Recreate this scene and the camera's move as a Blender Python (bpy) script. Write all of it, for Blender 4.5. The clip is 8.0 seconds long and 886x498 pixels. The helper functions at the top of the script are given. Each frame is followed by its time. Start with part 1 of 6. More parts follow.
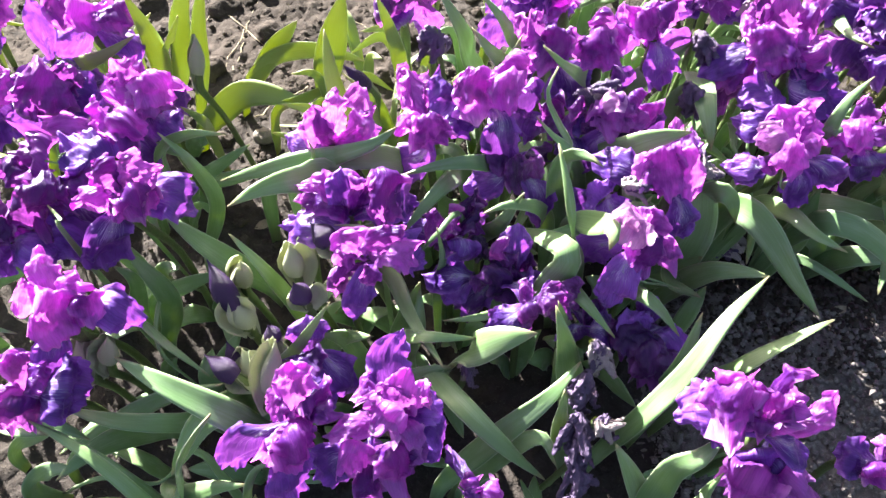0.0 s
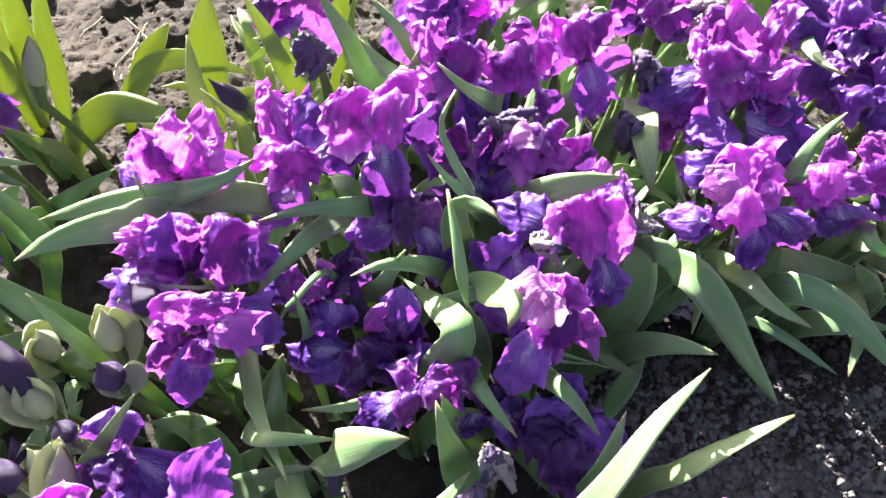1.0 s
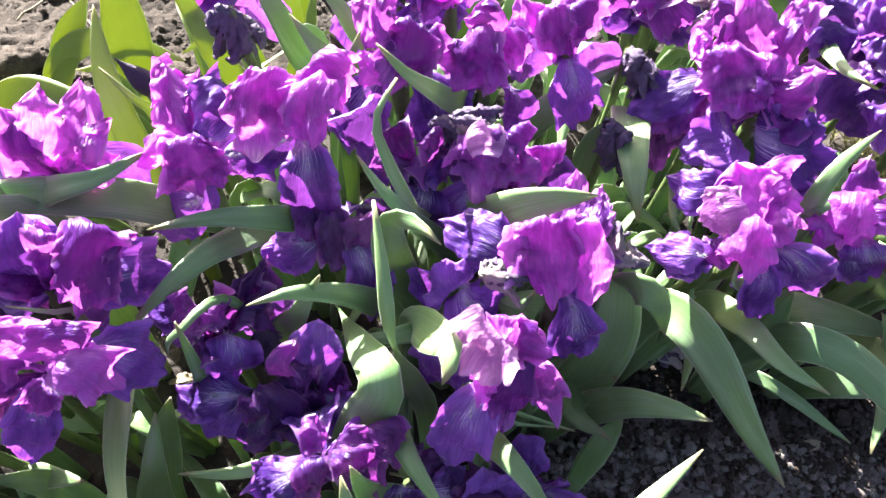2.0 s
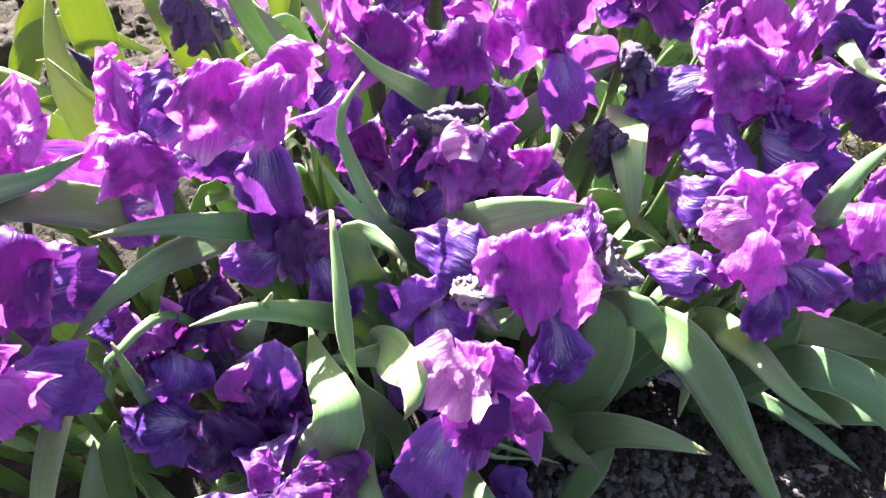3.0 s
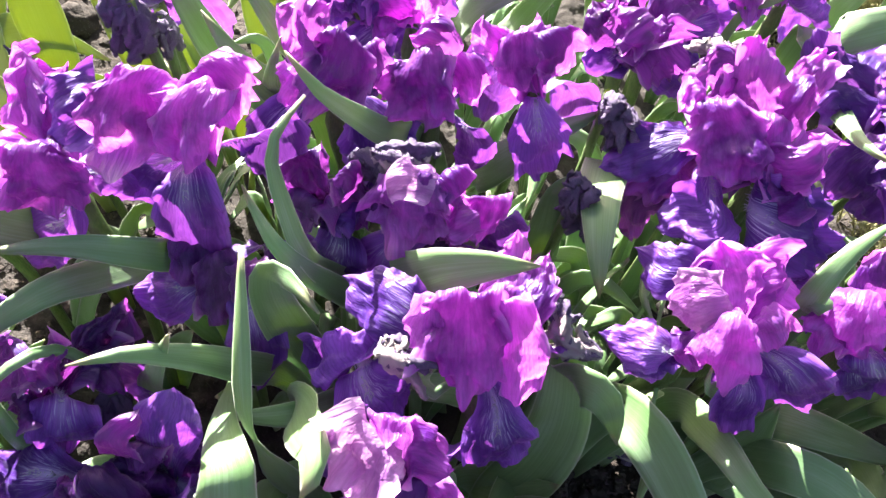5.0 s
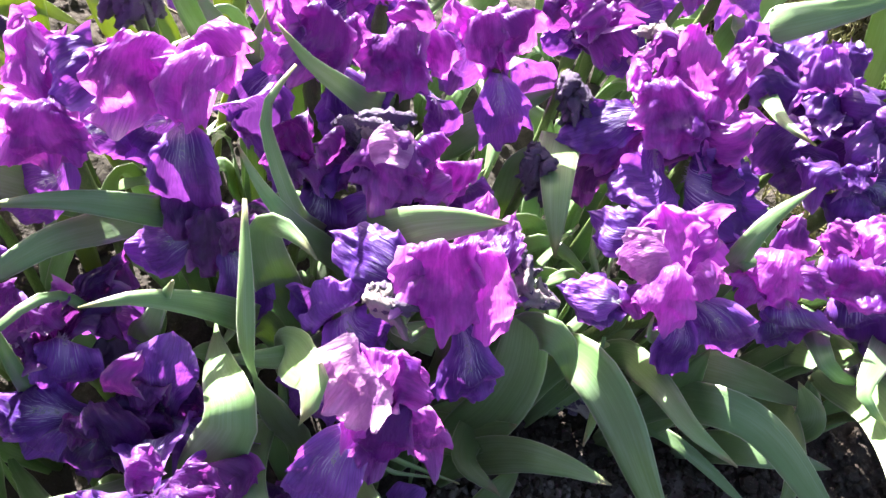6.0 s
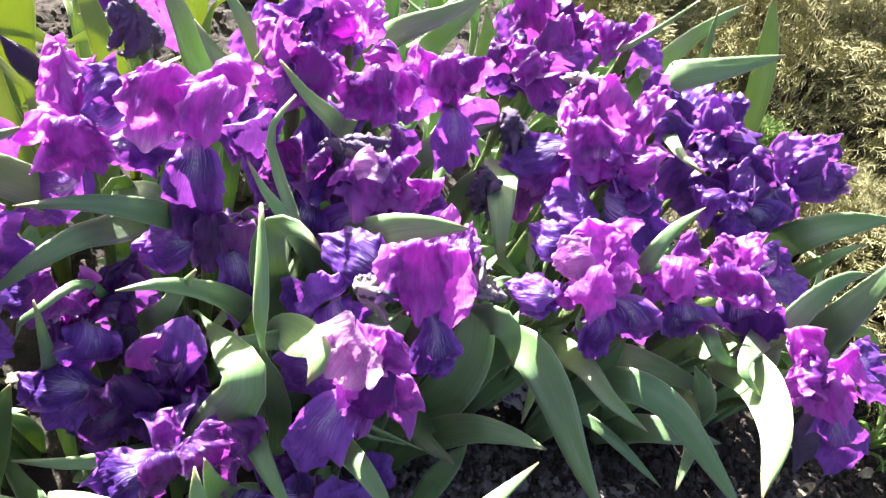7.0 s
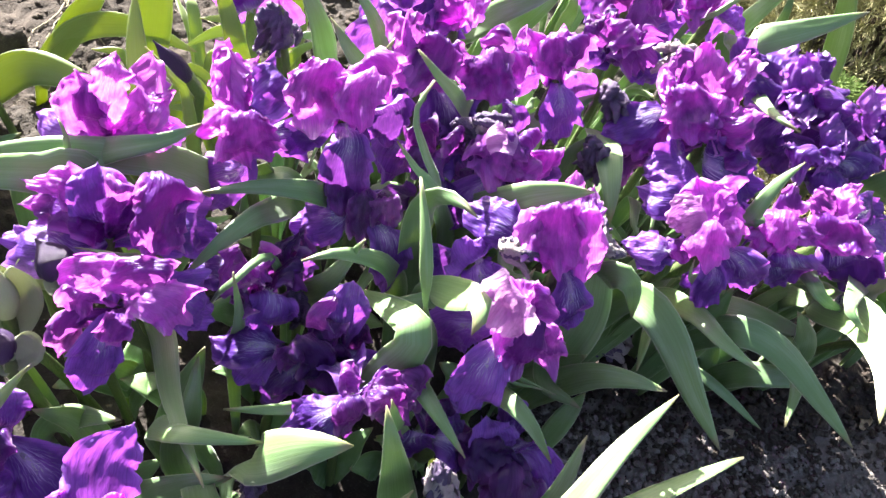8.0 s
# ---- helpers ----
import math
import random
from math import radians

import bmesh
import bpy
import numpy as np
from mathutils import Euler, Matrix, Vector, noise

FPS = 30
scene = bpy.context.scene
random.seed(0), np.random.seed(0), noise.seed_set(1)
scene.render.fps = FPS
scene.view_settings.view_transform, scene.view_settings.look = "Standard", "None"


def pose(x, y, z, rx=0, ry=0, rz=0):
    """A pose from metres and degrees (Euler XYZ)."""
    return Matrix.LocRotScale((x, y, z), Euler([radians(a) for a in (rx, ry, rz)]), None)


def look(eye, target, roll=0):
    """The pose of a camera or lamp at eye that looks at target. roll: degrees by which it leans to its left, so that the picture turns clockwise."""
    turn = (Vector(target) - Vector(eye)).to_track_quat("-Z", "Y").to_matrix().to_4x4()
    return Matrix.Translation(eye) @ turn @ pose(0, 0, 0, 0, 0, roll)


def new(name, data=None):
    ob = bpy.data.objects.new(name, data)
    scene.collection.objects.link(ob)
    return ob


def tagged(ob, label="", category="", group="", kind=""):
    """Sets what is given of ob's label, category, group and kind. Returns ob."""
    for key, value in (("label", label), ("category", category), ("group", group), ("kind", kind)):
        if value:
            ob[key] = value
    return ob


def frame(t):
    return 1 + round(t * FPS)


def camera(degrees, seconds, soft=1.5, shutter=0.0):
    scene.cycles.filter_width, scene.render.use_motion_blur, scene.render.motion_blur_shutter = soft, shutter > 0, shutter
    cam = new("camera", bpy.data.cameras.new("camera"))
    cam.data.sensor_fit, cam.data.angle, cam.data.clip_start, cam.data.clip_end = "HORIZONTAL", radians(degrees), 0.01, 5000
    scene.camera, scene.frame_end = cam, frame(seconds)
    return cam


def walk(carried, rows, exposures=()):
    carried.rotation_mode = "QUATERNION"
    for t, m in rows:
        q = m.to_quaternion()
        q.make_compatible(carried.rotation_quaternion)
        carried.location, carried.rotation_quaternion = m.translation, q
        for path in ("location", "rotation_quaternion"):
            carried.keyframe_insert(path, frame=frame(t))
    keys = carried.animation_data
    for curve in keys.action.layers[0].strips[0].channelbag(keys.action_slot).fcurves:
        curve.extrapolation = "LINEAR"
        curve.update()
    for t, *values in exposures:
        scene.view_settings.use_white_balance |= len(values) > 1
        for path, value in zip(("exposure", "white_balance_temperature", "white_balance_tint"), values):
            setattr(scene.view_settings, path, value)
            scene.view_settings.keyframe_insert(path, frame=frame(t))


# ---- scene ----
cam = camera(64.0, 8.0)
PATH = [
    (0, (0.097, 0.033, 0.755), (0.017, 1.074, -0.951), -1.0),
    (0.5, (0.15, 0.093, 0.71), (0.054, 1.135, -0.994), -2.2),
    (1, (0.169, 0.141, 0.665), (0.147, 1.21, -1.025), 2.9),
    (1.5, (0.188, 0.182, 0.613), (0.18, 1.303, -1.044), 5.3),
    (1.7, (0.195, 0.188, 0.6), (0.187, 1.314, -1.052), 6.0),
    (2.8, (0.219, 0.235, 0.559), (0.171, 1.319, -1.12), 4.4),
    (3, (0.22, 0.233, 0.558), (0.189, 1.338, -1.108), 5.8),
    (3.5, (0.22, 0.236, 0.545), (0.153, 1.366, -1.105), 5.7),
    (4, (0.228, 0.255, 0.528), (0.148, 1.394, -1.113), 5.9),
    (4.2, (0.234, 0.258, 0.528), (0.137, 1.422, -1.095), 6.2),
    (5.3, (0.246, 0.265, 0.528), (0.235, 1.472, -1.067), 11.9),
    (5.5, (0.247, 0.26, 0.529), (0.256, 1.448, -1.08), 12.2),
    (6, (0.229, 0.232, 0.548), (0.37, 1.415, -1.058), 18.1),
    (6.5, (0.215, 0.198, 0.575), (0.45, 1.437, -0.977), 20.0),
    (7, (0.195, 0.169, 0.591), (0.547, 1.445, -0.908), 25.4),
    (7.2, (0.186, 0.155, 0.593), (0.534, 1.428, -0.909), 25.1),
    (7.5, (0.167, 0.14, 0.593), (0.499, 1.416, -0.911), 25.2),
    (7.6, (0.162, 0.13, 0.595), (0.471, 1.391, -0.926), 24.4),
    (8, (0.132, 0.128, 0.608), (0.384, 1.348, -0.956), 19.7),
]
walk(cam, [(t, look(eye, target, roll)) for t, eye, target, roll in PATH], exposures=[(0.0, 2.98), (1.5, 3.03), (3.0, 3.12), (4.2, 3.1), (5.5, 2.98), (8.0, 3.05)])

# ---- sky and sun ----
SUN_AZ, SUN_EL = radians(124), radians(27)  # azimuth from +x towards +y
world = bpy.data.worlds.new("sky")
scene.world = world
world.use_nodes = True
wn = world.node_tree.nodes
sky = wn.new("ShaderNodeTexSky")
sky.sky_type, sky.sun_disc = "NISHITA", False
sky.dust_density, sky.ozone_density = 6.0, 0.4
sky.sun_elevation, sky.sun_rotation = SUN_EL, radians(90) - SUN_AZ
world.node_tree.links.new(sky.outputs[0], wn["Background"].inputs[0])
wn["Background"].inputs[1].default_value = 0.040
sun = new("sun", bpy.data.lights.new("sun", "SUN"))
sun.data.energy, sun.data.angle, sun.data.color = 5.4, radians(0.55), (1.0, 0.955, 0.885)
toward = Vector((math.cos(SUN_AZ) * math.cos(SUN_EL), math.sin(SUN_AZ) * math.cos(SUN_EL), math.sin(SUN_EL)))
sun.matrix_basis = look(toward * 5, (0, 0, 0))


# ---- materials ----
def material(name):
    m = bpy.data.materials.new(name)
    m.use_nodes = True
    m.node_tree.nodes.remove(m.node_tree.nodes["Principled BSDF"])
    return m, m.node_tree


def node(nt, kind, **inputs):
    n = nt.nodes.new(kind)
    for key, value in inputs.items():
        slot = n.inputs[int(key[1:])] if key[0] == "i" and key[1:].isdigit() else n.inputs[key.replace("_", " ")]
        if isinstance(value, bpy.types.NodeSocket):
            nt.links.new(value, slot)
        else:
            slot.default_value = value
    return n


def calc(nt, op, a, b=0.0, c=0.0, clamp=False):
    n = node(nt, "ShaderNodeMath", i0=a, i1=b, i2=c)
    n.operation, n.use_clamp = op, clamp
    return n.outputs[0]


def blend(nt, fac, a, b, kind="MIX"):
    n = nt.nodes.new("ShaderNodeMix")
    n.data_type, n.blend_type = "RGBA", kind
    for slot, value in ((0, fac), (6, a), (7, b)):
        if isinstance(value, bpy.types.NodeSocket):
            nt.links.new(value, n.inputs[slot])
        else:
            n.inputs[slot].default_value = value if slot == 0 else (*value, 1)
    return n.outputs[2]


def ramp(nt, fac, lo, hi):
    n = node(nt, "ShaderNodeMapRange", i0=fac, i1=lo, i2=hi)
    n.interpolation_type = "SMOOTHSTEP"
    return n.outputs[0]


def grain(nt, scale, detail=3.0, vector=None, rough=0.55):
    n = node(nt, "ShaderNodeTexNoise", Scale=scale, Detail=detail, Roughness=rough)
    if vector is not None:
        nt.links.new(vector, n.inputs["Vector"])
    return n.outputs[0]


def finish(nt, shader):
    out = nt.nodes["Material Output"]
    nt.links.new(shader.outputs[0], out.inputs[0])


def sheet(nt, colour, through_colour, share, roughness, specular, height, strength, dist, sheen=0.0):
    """A thin living sheet: a glossy surface over a part that lets light through."""
    bump = node(nt, "ShaderNodeBump", Strength=strength, Distance=dist, Height=height)
    p = node(nt, "ShaderNodeBsdfPrincipled", Base_Color=colour, Roughness=roughness, Normal=bump.outputs[0])
    p.inputs["Specular IOR Level"].default_value = specular
    p.inputs["Sheen Weight"].default_value = sheen
    p.inputs["Sheen Roughness"].default_value = 0.35
    t = node(nt, "ShaderNodeBsdfTranslucent", Color=through_colour, Normal=bump.outputs[0])
    mix = node(nt, "ShaderNodeMixShader", i0=share, i1=p.outputs[0], i2=t.outputs[0])
    finish(nt, mix)


def uv_axes(nt):
    n = node(nt, "ShaderNodeUVMap")
    s = node(nt, "ShaderNodeSeparateXYZ", i0=n.outputs[0])
    return s.outputs[0], s.outputs[1]


def stretched(nt, u, v, su, sv):
    rnd = node(nt, "ShaderNodeObjectInfo").outputs["Random"]
    c = node(nt, "ShaderNodeCombineXYZ", i0=calc(nt, "MULTIPLY", u, su), i1=calc(nt, "MULTIPLY", v, sv), i2=calc(nt, "MULTIPLY", rnd, 37.0))
    return c.outputs[0]


def leaf_material(name, lo, hi, bloom, vein, glow_lo, glow_hi, share):
    m, nt = material(name)
    u, v = uv_axes(nt)
    rnd = node(nt, "ShaderNodeObjectInfo").outputs["Random"]
    veins = grain(nt, 1.0, 2, stretched(nt, u, v, 1.5, 26.0))
    fine = grain(nt, 1.0, 2, stretched(nt, u, v, 3.0, 70.0))
    patch = grain(nt, 1.0, 4, stretched(nt, u, v, 6.0, 2.0))
    c = blend(nt, ramp(nt, rnd, 0.1, 0.9), lo, hi)
    c = blend(nt, calc(nt, "MULTIPLY", ramp(nt, patch, 0.38, 0.72), 0.55), c, bloom)
    c = blend(nt, calc(nt, "MULTIPLY", ramp(nt, veins, 0.4, 0.65), 0.4), c, vein)
    c = blend(nt, calc(nt, "MULTIPLY", ramp(nt, fine, 0.5, 0.66), 0.25), c, vein)
    edge = calc(nt, "ABSOLUTE", calc(nt, "SUBTRACT", v, 0.5))
    c = blend(nt, calc(nt, "MULTIPLY", ramp(nt, edge, 0.465, 0.495), 0.85), c, (0.450, 0.520, 0.360))
    c = blend(nt, calc(nt, "MULTIPLY", ramp(nt, calc(nt, "MULTIPLY_ADD", patch, 0.06, u), 0.985, 1.02), 0.8), c, (0.260, 0.211, 0.124))
    # the blade darkens towards its root, standing for shade low in the bed
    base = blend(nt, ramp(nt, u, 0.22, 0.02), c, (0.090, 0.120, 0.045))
    glow = blend(nt, veins, glow_lo, glow_hi)
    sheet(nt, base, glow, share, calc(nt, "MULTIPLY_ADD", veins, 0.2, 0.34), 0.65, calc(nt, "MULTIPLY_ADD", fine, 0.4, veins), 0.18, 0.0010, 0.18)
    return m


def petal_material(name, deep, light, glow, beard, share=0.42):
    m, nt = material(name)
    u, v = uv_axes(nt)
    rnd = node(nt, "ShaderNodeObjectInfo").outputs["Random"]
    side = calc(nt, "SUBTRACT", v, 0.5)
    off = calc(nt, "ABSOLUTE", side)
    fan = calc(nt, "DIVIDE", side, calc(nt, "ADD", u, 0.30))
    cloud = grain(nt, 1.0, 4, stretched(nt, u, v, 4.0, 3.5))
    drift = grain(nt, 1.0, 2, stretched(nt, u, v, 5.0, 5.0))
    warp = calc(nt, "MULTIPLY_ADD", drift, 0.16, fan)
    # veins fan out from the claw and fork towards the margin
    lines = calc(nt, "MULTIPLY_ADD", calc(nt, "SINE", calc(nt, "MULTIPLY", warp, 84.0)), 0.5, 0.5)
    forks = calc(nt, "MULTIPLY_ADD", calc(nt, "SINE", calc(nt, "MULTIPLY", warp, 131.0)), 0.5, 0.5)
    veins = calc(nt, "MULTIPLY", ramp(nt, lines, 0.55, 1.0), ramp(nt, grain(nt, 1.0, 2, stretched(nt, u, warp, 5.0, 30.0)), 0.34, 0.60))
    fine = calc(nt, "MULTIPLY", ramp(nt, forks, 0.5, 1.0), ramp(nt, u, 0.15, 0.55))
    rim = calc(nt, "MAXIMUM", ramp(nt, off, 0.30, 0.5), ramp(nt, u, 0.70, 1.0))
    tone = calc(nt, "MULTIPLY_ADD", rim, 0.40, calc(nt, "MULTIPLY_ADD", rnd, 0.48, calc(nt, "MULTIPLY", cloud, 0.90)))
    c = blend(nt, ramp(nt, tone, 0.50, 1.02), deep, light)
    c = blend(nt, calc(nt, "MULTIPLY", veins, 0.24 if beard else 0.13), c, tuple(x * 0.45 for x in deep))
    c = blend(nt, calc(nt, "MULTIPLY", fine, 0.20 if beard else 0.11), c, tuple(x * 0.55 for x in deep))
    # crimped margins fade to a pale line, painted for sunlit translucent edges
    pale = calc(nt, "MAXIMUM", ramp(nt, off, 0.43, 0.5), ramp(nt, u, 0.91, 1.0))
    c = blend(nt, calc(nt, "MULTIPLY", pale, calc(nt, "MULTIPLY", ramp(nt, cloud, 0.35, 0.65), 0.25 if beard else 0.80)), c, tuple(0.30 + 0.45 * x for x in light))
    if beard:
        near = calc(nt, "MULTIPLY", ramp(nt, calc(nt, "MULTIPLY_ADD", drift, 0.36, u), 0.84, 0.50), ramp(nt, off, 0.38, 0.08))
        rays = calc(nt, "MULTIPLY", calc(nt, "MULTIPLY", ramp(nt, calc(nt, "MAXIMUM", lines, forks), 0.62, 1.0), ramp(nt, grain(nt, 1.0, 3, stretched(nt, u, warp, 8.0, 20.0)), 0.40, 0.62)), near)
        throat = calc(nt, "MULTIPLY", ramp(nt, u, 0.60, 0.25), calc(nt, "MULTIPLY", ramp(nt, off, 0.16, 0.0), calc(nt, "MULTIPLY_ADD", cloud, 1.0, 0.15)))
        c = blend(nt, calc(nt, "MULTIPLY", calc(nt, "MAXIMUM", rays, throat), 0.85), c, (0.60, 0.56, 0.80))
    t = blend(nt, ramp(nt, tone, 0.40, 1.10), tuple(x * 0.45 for x in glow), tuple(min(0.85, x * 1.4) for x in glow))
    t = blend(nt, calc(nt, "MULTIPLY", calc(nt, "MAXIMUM", veins, calc(nt, "MULTIPLY", fine, 0.6)), 0.30 if beard else 0.18), t, tuple(x * 0.35 for x in glow))
    # long puckers between the veins, and a fine crumple
    pucker = grain(nt, 1.0, 3, stretched(nt, u, warp, 5.0, 13.0))
    crumple = grain(nt, 1.0, 3, stretched(nt, u, v, 10.0, 8.5), 0.55)
    height = calc(nt, "MULTIPLY_ADD", crumple, 0.75 if beard else 1.3, calc(nt, "MULTIPLY_ADD", veins, -0.06, calc(nt, "MULTIPLY", pucker, 0.8 if beard else 0.30)))
    sheet(nt, c, t, share, 0.44 if beard else 0.36, 0.35 if beard else 0.42, height, 0.40 if beard else 0.55, 0.0032, 0.06)
    return m


def plain_sheet(name, a, b, scale, roughness=0.6, specular=0.3, share=0.15, glow=None, depth=0.002):
    m, nt = material(name)
    n = grain(nt, scale, 4)
    sheet(nt, blend(nt, ramp(nt, n, 0.35, 0.65), a, b), blend(nt, n, glow or b, glow or b), share, roughness, specular, n, 0.5, depth)
    return m


def soil_material(name, dim, mean, dark, speck, relief):
    m, nt = material(name)
    co = node(nt, "ShaderNodeNewGeometry").outputs["Position"]
    big = grain(nt, 5.0, 4, co)
    mid = grain(nt, 60.0, 5, co, 0.65)
    fine = grain(nt, 420.0, 3, co, 0.7)
    c = blend(nt, ramp(nt, big, 0.35, 0.65), dim, mean)
    c = blend(nt, calc(nt, "MULTIPLY", ramp(nt, mid, 0.4, 0.65), 0.6), c, dark)
    c = blend(nt, calc(nt, "MULTIPLY", ramp(nt, fine, 0.56, 0.72), 0.6), c, speck)
    bump = node(nt, "ShaderNodeBump", Strength=1.0, Distance=relief, Height=calc(nt, "MULTIPLY_ADD", fine, 0.30, mid))
    p = node(nt, "ShaderNodeBsdfPrincipled", Base_Color=c, Roughness=0.92, Normal=bump.outputs[0])
    p.inputs["Specular IOR Level"].default_value = 0.2
    finish(nt, p)
    return m


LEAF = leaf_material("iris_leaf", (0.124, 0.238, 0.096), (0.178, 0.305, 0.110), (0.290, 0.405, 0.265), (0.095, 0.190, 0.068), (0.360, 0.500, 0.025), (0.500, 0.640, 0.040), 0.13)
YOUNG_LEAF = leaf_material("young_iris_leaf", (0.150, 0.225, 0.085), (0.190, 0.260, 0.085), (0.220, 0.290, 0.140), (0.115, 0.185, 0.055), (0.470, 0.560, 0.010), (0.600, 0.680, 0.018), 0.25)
STANDARD = petal_material("standard_petal", (0.078, 0.009, 0.190), (0.405, 0.135, 0.545), (0.590, 0.115, 0.680), False, 0.45)
FALL = petal_material("fall_petal", (0.060, 0.015, 0.190), (0.215, 0.078, 0.440), (0.400, 0.080, 0.620), True, 0.22)
STANDARD_DARK = petal_material("dark_standard_petal", (0.036, 0.007, 0.105), (0.180, 0.052, 0.270), (0.360, 0.055, 0.420), False, 0.38)
STANDARD_BLUE = petal_material("violet_standard_petal", (0.065, 0.020, 0.190), (0.230, 0.090, 0.380), (0.350, 0.090, 0.520), False, 0.38)
# pale copy of the standard petal, for bleached tops with sunlight in the colour
STANDARD_SUNLIT = petal_material("sunlit_faded_petal", (0.260, 0.080, 0.340), (0.680, 0.380, 0.700), (0.820, 0.340, 0.780), False, 0.40)
WITHERED = plain_sheet("withered_petal", (0.030, 0.018, 0.062), (0.230, 0.170, 0.290), 160.0, 0.62, 0.3, 0.06)
PAPERY = plain_sheet("papery_petal", (0.310, 0.236, 0.260), (0.508, 0.471, 0.471), 180.0, 0.7, 0.2, 0.2)
BEARD = plain_sheet("beard_hair", (0.310, 0.298, 0.446), (0.496, 0.484, 0.533), 400.0, 0.8, 0.1, 0.2)
BUD = plain_sheet("bud_petal", (0.019, 0.007, 0.043), (0.046, 0.019, 0.087), 90.0, 0.45, 0.4, 0.1)
SPATHE = plain_sheet("bud_spathe", (0.360, 0.397, 0.260), (0.459, 0.490, 0.360), 60.0, 0.5, 0.4, 0.30, (0.459, 0.496, 0.248))
STEM = plain_sheet("flower_stem", (0.068, 0.112, 0.040), (0.118, 0.155, 0.056), 40.0, 0.5, 0.4, 0.08, (0.217, 0.279, 0.037))
STRAW = plain_sheet("dry_straw", (0.260, 0.211, 0.136), (0.372, 0.322, 0.236), 70.0, 0.7, 0.3, 0.15)
NEEDLES = plain_sheet("juniper_needles", (0.130, 0.125, 0.055), (0.340, 0.320, 0.170), 22.0, 0.6, 0.3, 0.20, (0.223, 0.236, 0.068))
NEEDLES_FRESH = plain_sheet("fresh_juniper_needles", (0.093, 0.155, 0.037), (0.161, 0.229, 0.062), 30.0, 0.6, 0.3, 0.25, (0.217, 0.310, 0.050))
TWIG = plain_sheet("juniper_twig", (0.062, 0.046, 0.034), (0.124, 0.096, 0.071), 60.0, 0.85, 0.2, 0.02)
# ground colour darkened so that gaps in the bed read as deep shade
SOIL = soil_material("shade_dark_soil", (0.034, 0.029, 0.026), (0.054, 0.046, 0.042), (0.023, 0.019, 0.018), (0.098, 0.088, 0.081), 0.007)
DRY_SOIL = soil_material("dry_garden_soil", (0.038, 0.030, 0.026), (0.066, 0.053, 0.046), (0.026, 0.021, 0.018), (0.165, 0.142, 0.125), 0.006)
# front soil and its grit coloured paler, for skylight on the open ground
SKYLIT_SOIL = soil_material("skylit_grey_soil", (0.130, 0.116, 0.112), (0.185, 0.166, 0.160), (0.075, 0.067, 0.065), (0.300, 0.272, 0.260), 0.007)
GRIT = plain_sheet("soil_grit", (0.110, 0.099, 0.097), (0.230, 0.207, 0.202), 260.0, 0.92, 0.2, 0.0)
STONE = plain_sheet("pebble_stone", (0.124, 0.108, 0.099), (0.205, 0.180, 0.161), 80.0, 0.85, 0.25, 0.0)


# ---- builders ----
def thing(name, label, category, group="", kind="", at=(0, 0, 0)):
    ob = new(name)
    ob.empty_display_size = 0.02
    ob.location = at
    return tagged(ob, label, category, group, kind)


def mesh_object(name, verts, faces, mat, parent=None, label="", uvs=None, smooth=True):
    me = bpy.data.meshes.new(name)
    me.from_pydata([tuple(v) for v in verts], [], faces)
    me.materials.append(mat)
    if uvs is not None:
        layer = me.uv_layers.new(name="UVMap")
        idx = np.empty(len(me.loops), int)
        me.loops.foreach_get("vertex_index", idx)
        layer.data.foreach_set("uv", np.asarray(uvs, float)[idx].ravel())
    me.polygons.foreach_set("use_smooth", [smooth] * len(me.polygons))
    ob = new(name, me)
    if parent is not None:
        ob.parent = parent
        ob.matrix_parent_inverse = Matrix.Translation(-parent.location) if parent.type == "EMPTY" else Matrix()
    if label:
        ob["label"] = label
    return ob


def grid_faces(rows, cols, closed=False):
    out = []
    for i in range(rows - 1):
        for j in range(cols if closed else cols - 1):
            k = (j + 1) % cols
            out.append((i * cols + j, i * cols + k, (i + 1) * cols + k, (i + 1) * cols + j))
    return out


def curve_points(points, n):
    """n points on a smooth curve through the points, evenly spread along it."""
    p = [Vector(q) for q in points]
    p = [p[0] * 2 - p[1]] + p + [p[-1] * 2 - p[-2]]
    fine = []
    for i in range(1, len(p) - 2):
        for k in range(24):
            t = k / 24
            a, b, c, d = p[i - 1 : i + 3]
            fine.append(0.5 * (2 * b + (c - a) * t + (2 * a - 5 * b + 4 * c - d) * t * t + (3 * b - a - 3 * c + d) * t**3))
    fine.append(p[-2])
    run = [0.0]
    for a, b in zip(fine, fine[1:]):
        run.append(run[-1] + (b - a).length)
    out = []
    for k in range(n):
        s, i = run[-1] * k / (n - 1), 0
        while i < len(run) - 2 and run[i + 1] < s:
            i += 1
        f = (s - run[i]) / max(run[i + 1] - run[i], 1e-9)
        out.append(fine[i].lerp(fine[i + 1], min(f, 1)))
    return out


def tube(points, radii, sides=6):
    """Rings of a round rod through the points."""
    verts = []
    for i, p in enumerate(points):
        d = (points[min(i + 1, len(points) - 1)] - points[max(i - 1, 0)]).normalized()
        a = d.orthogonal().normalized()
        b = d.cross(a)
        for k in range(sides):
            w = 2 * math.pi * k / sides
            verts.append(p + (a * math.cos(w) + b * math.sin(w)) * radii[i])
    return verts, grid_faces(len(points), sides, True)


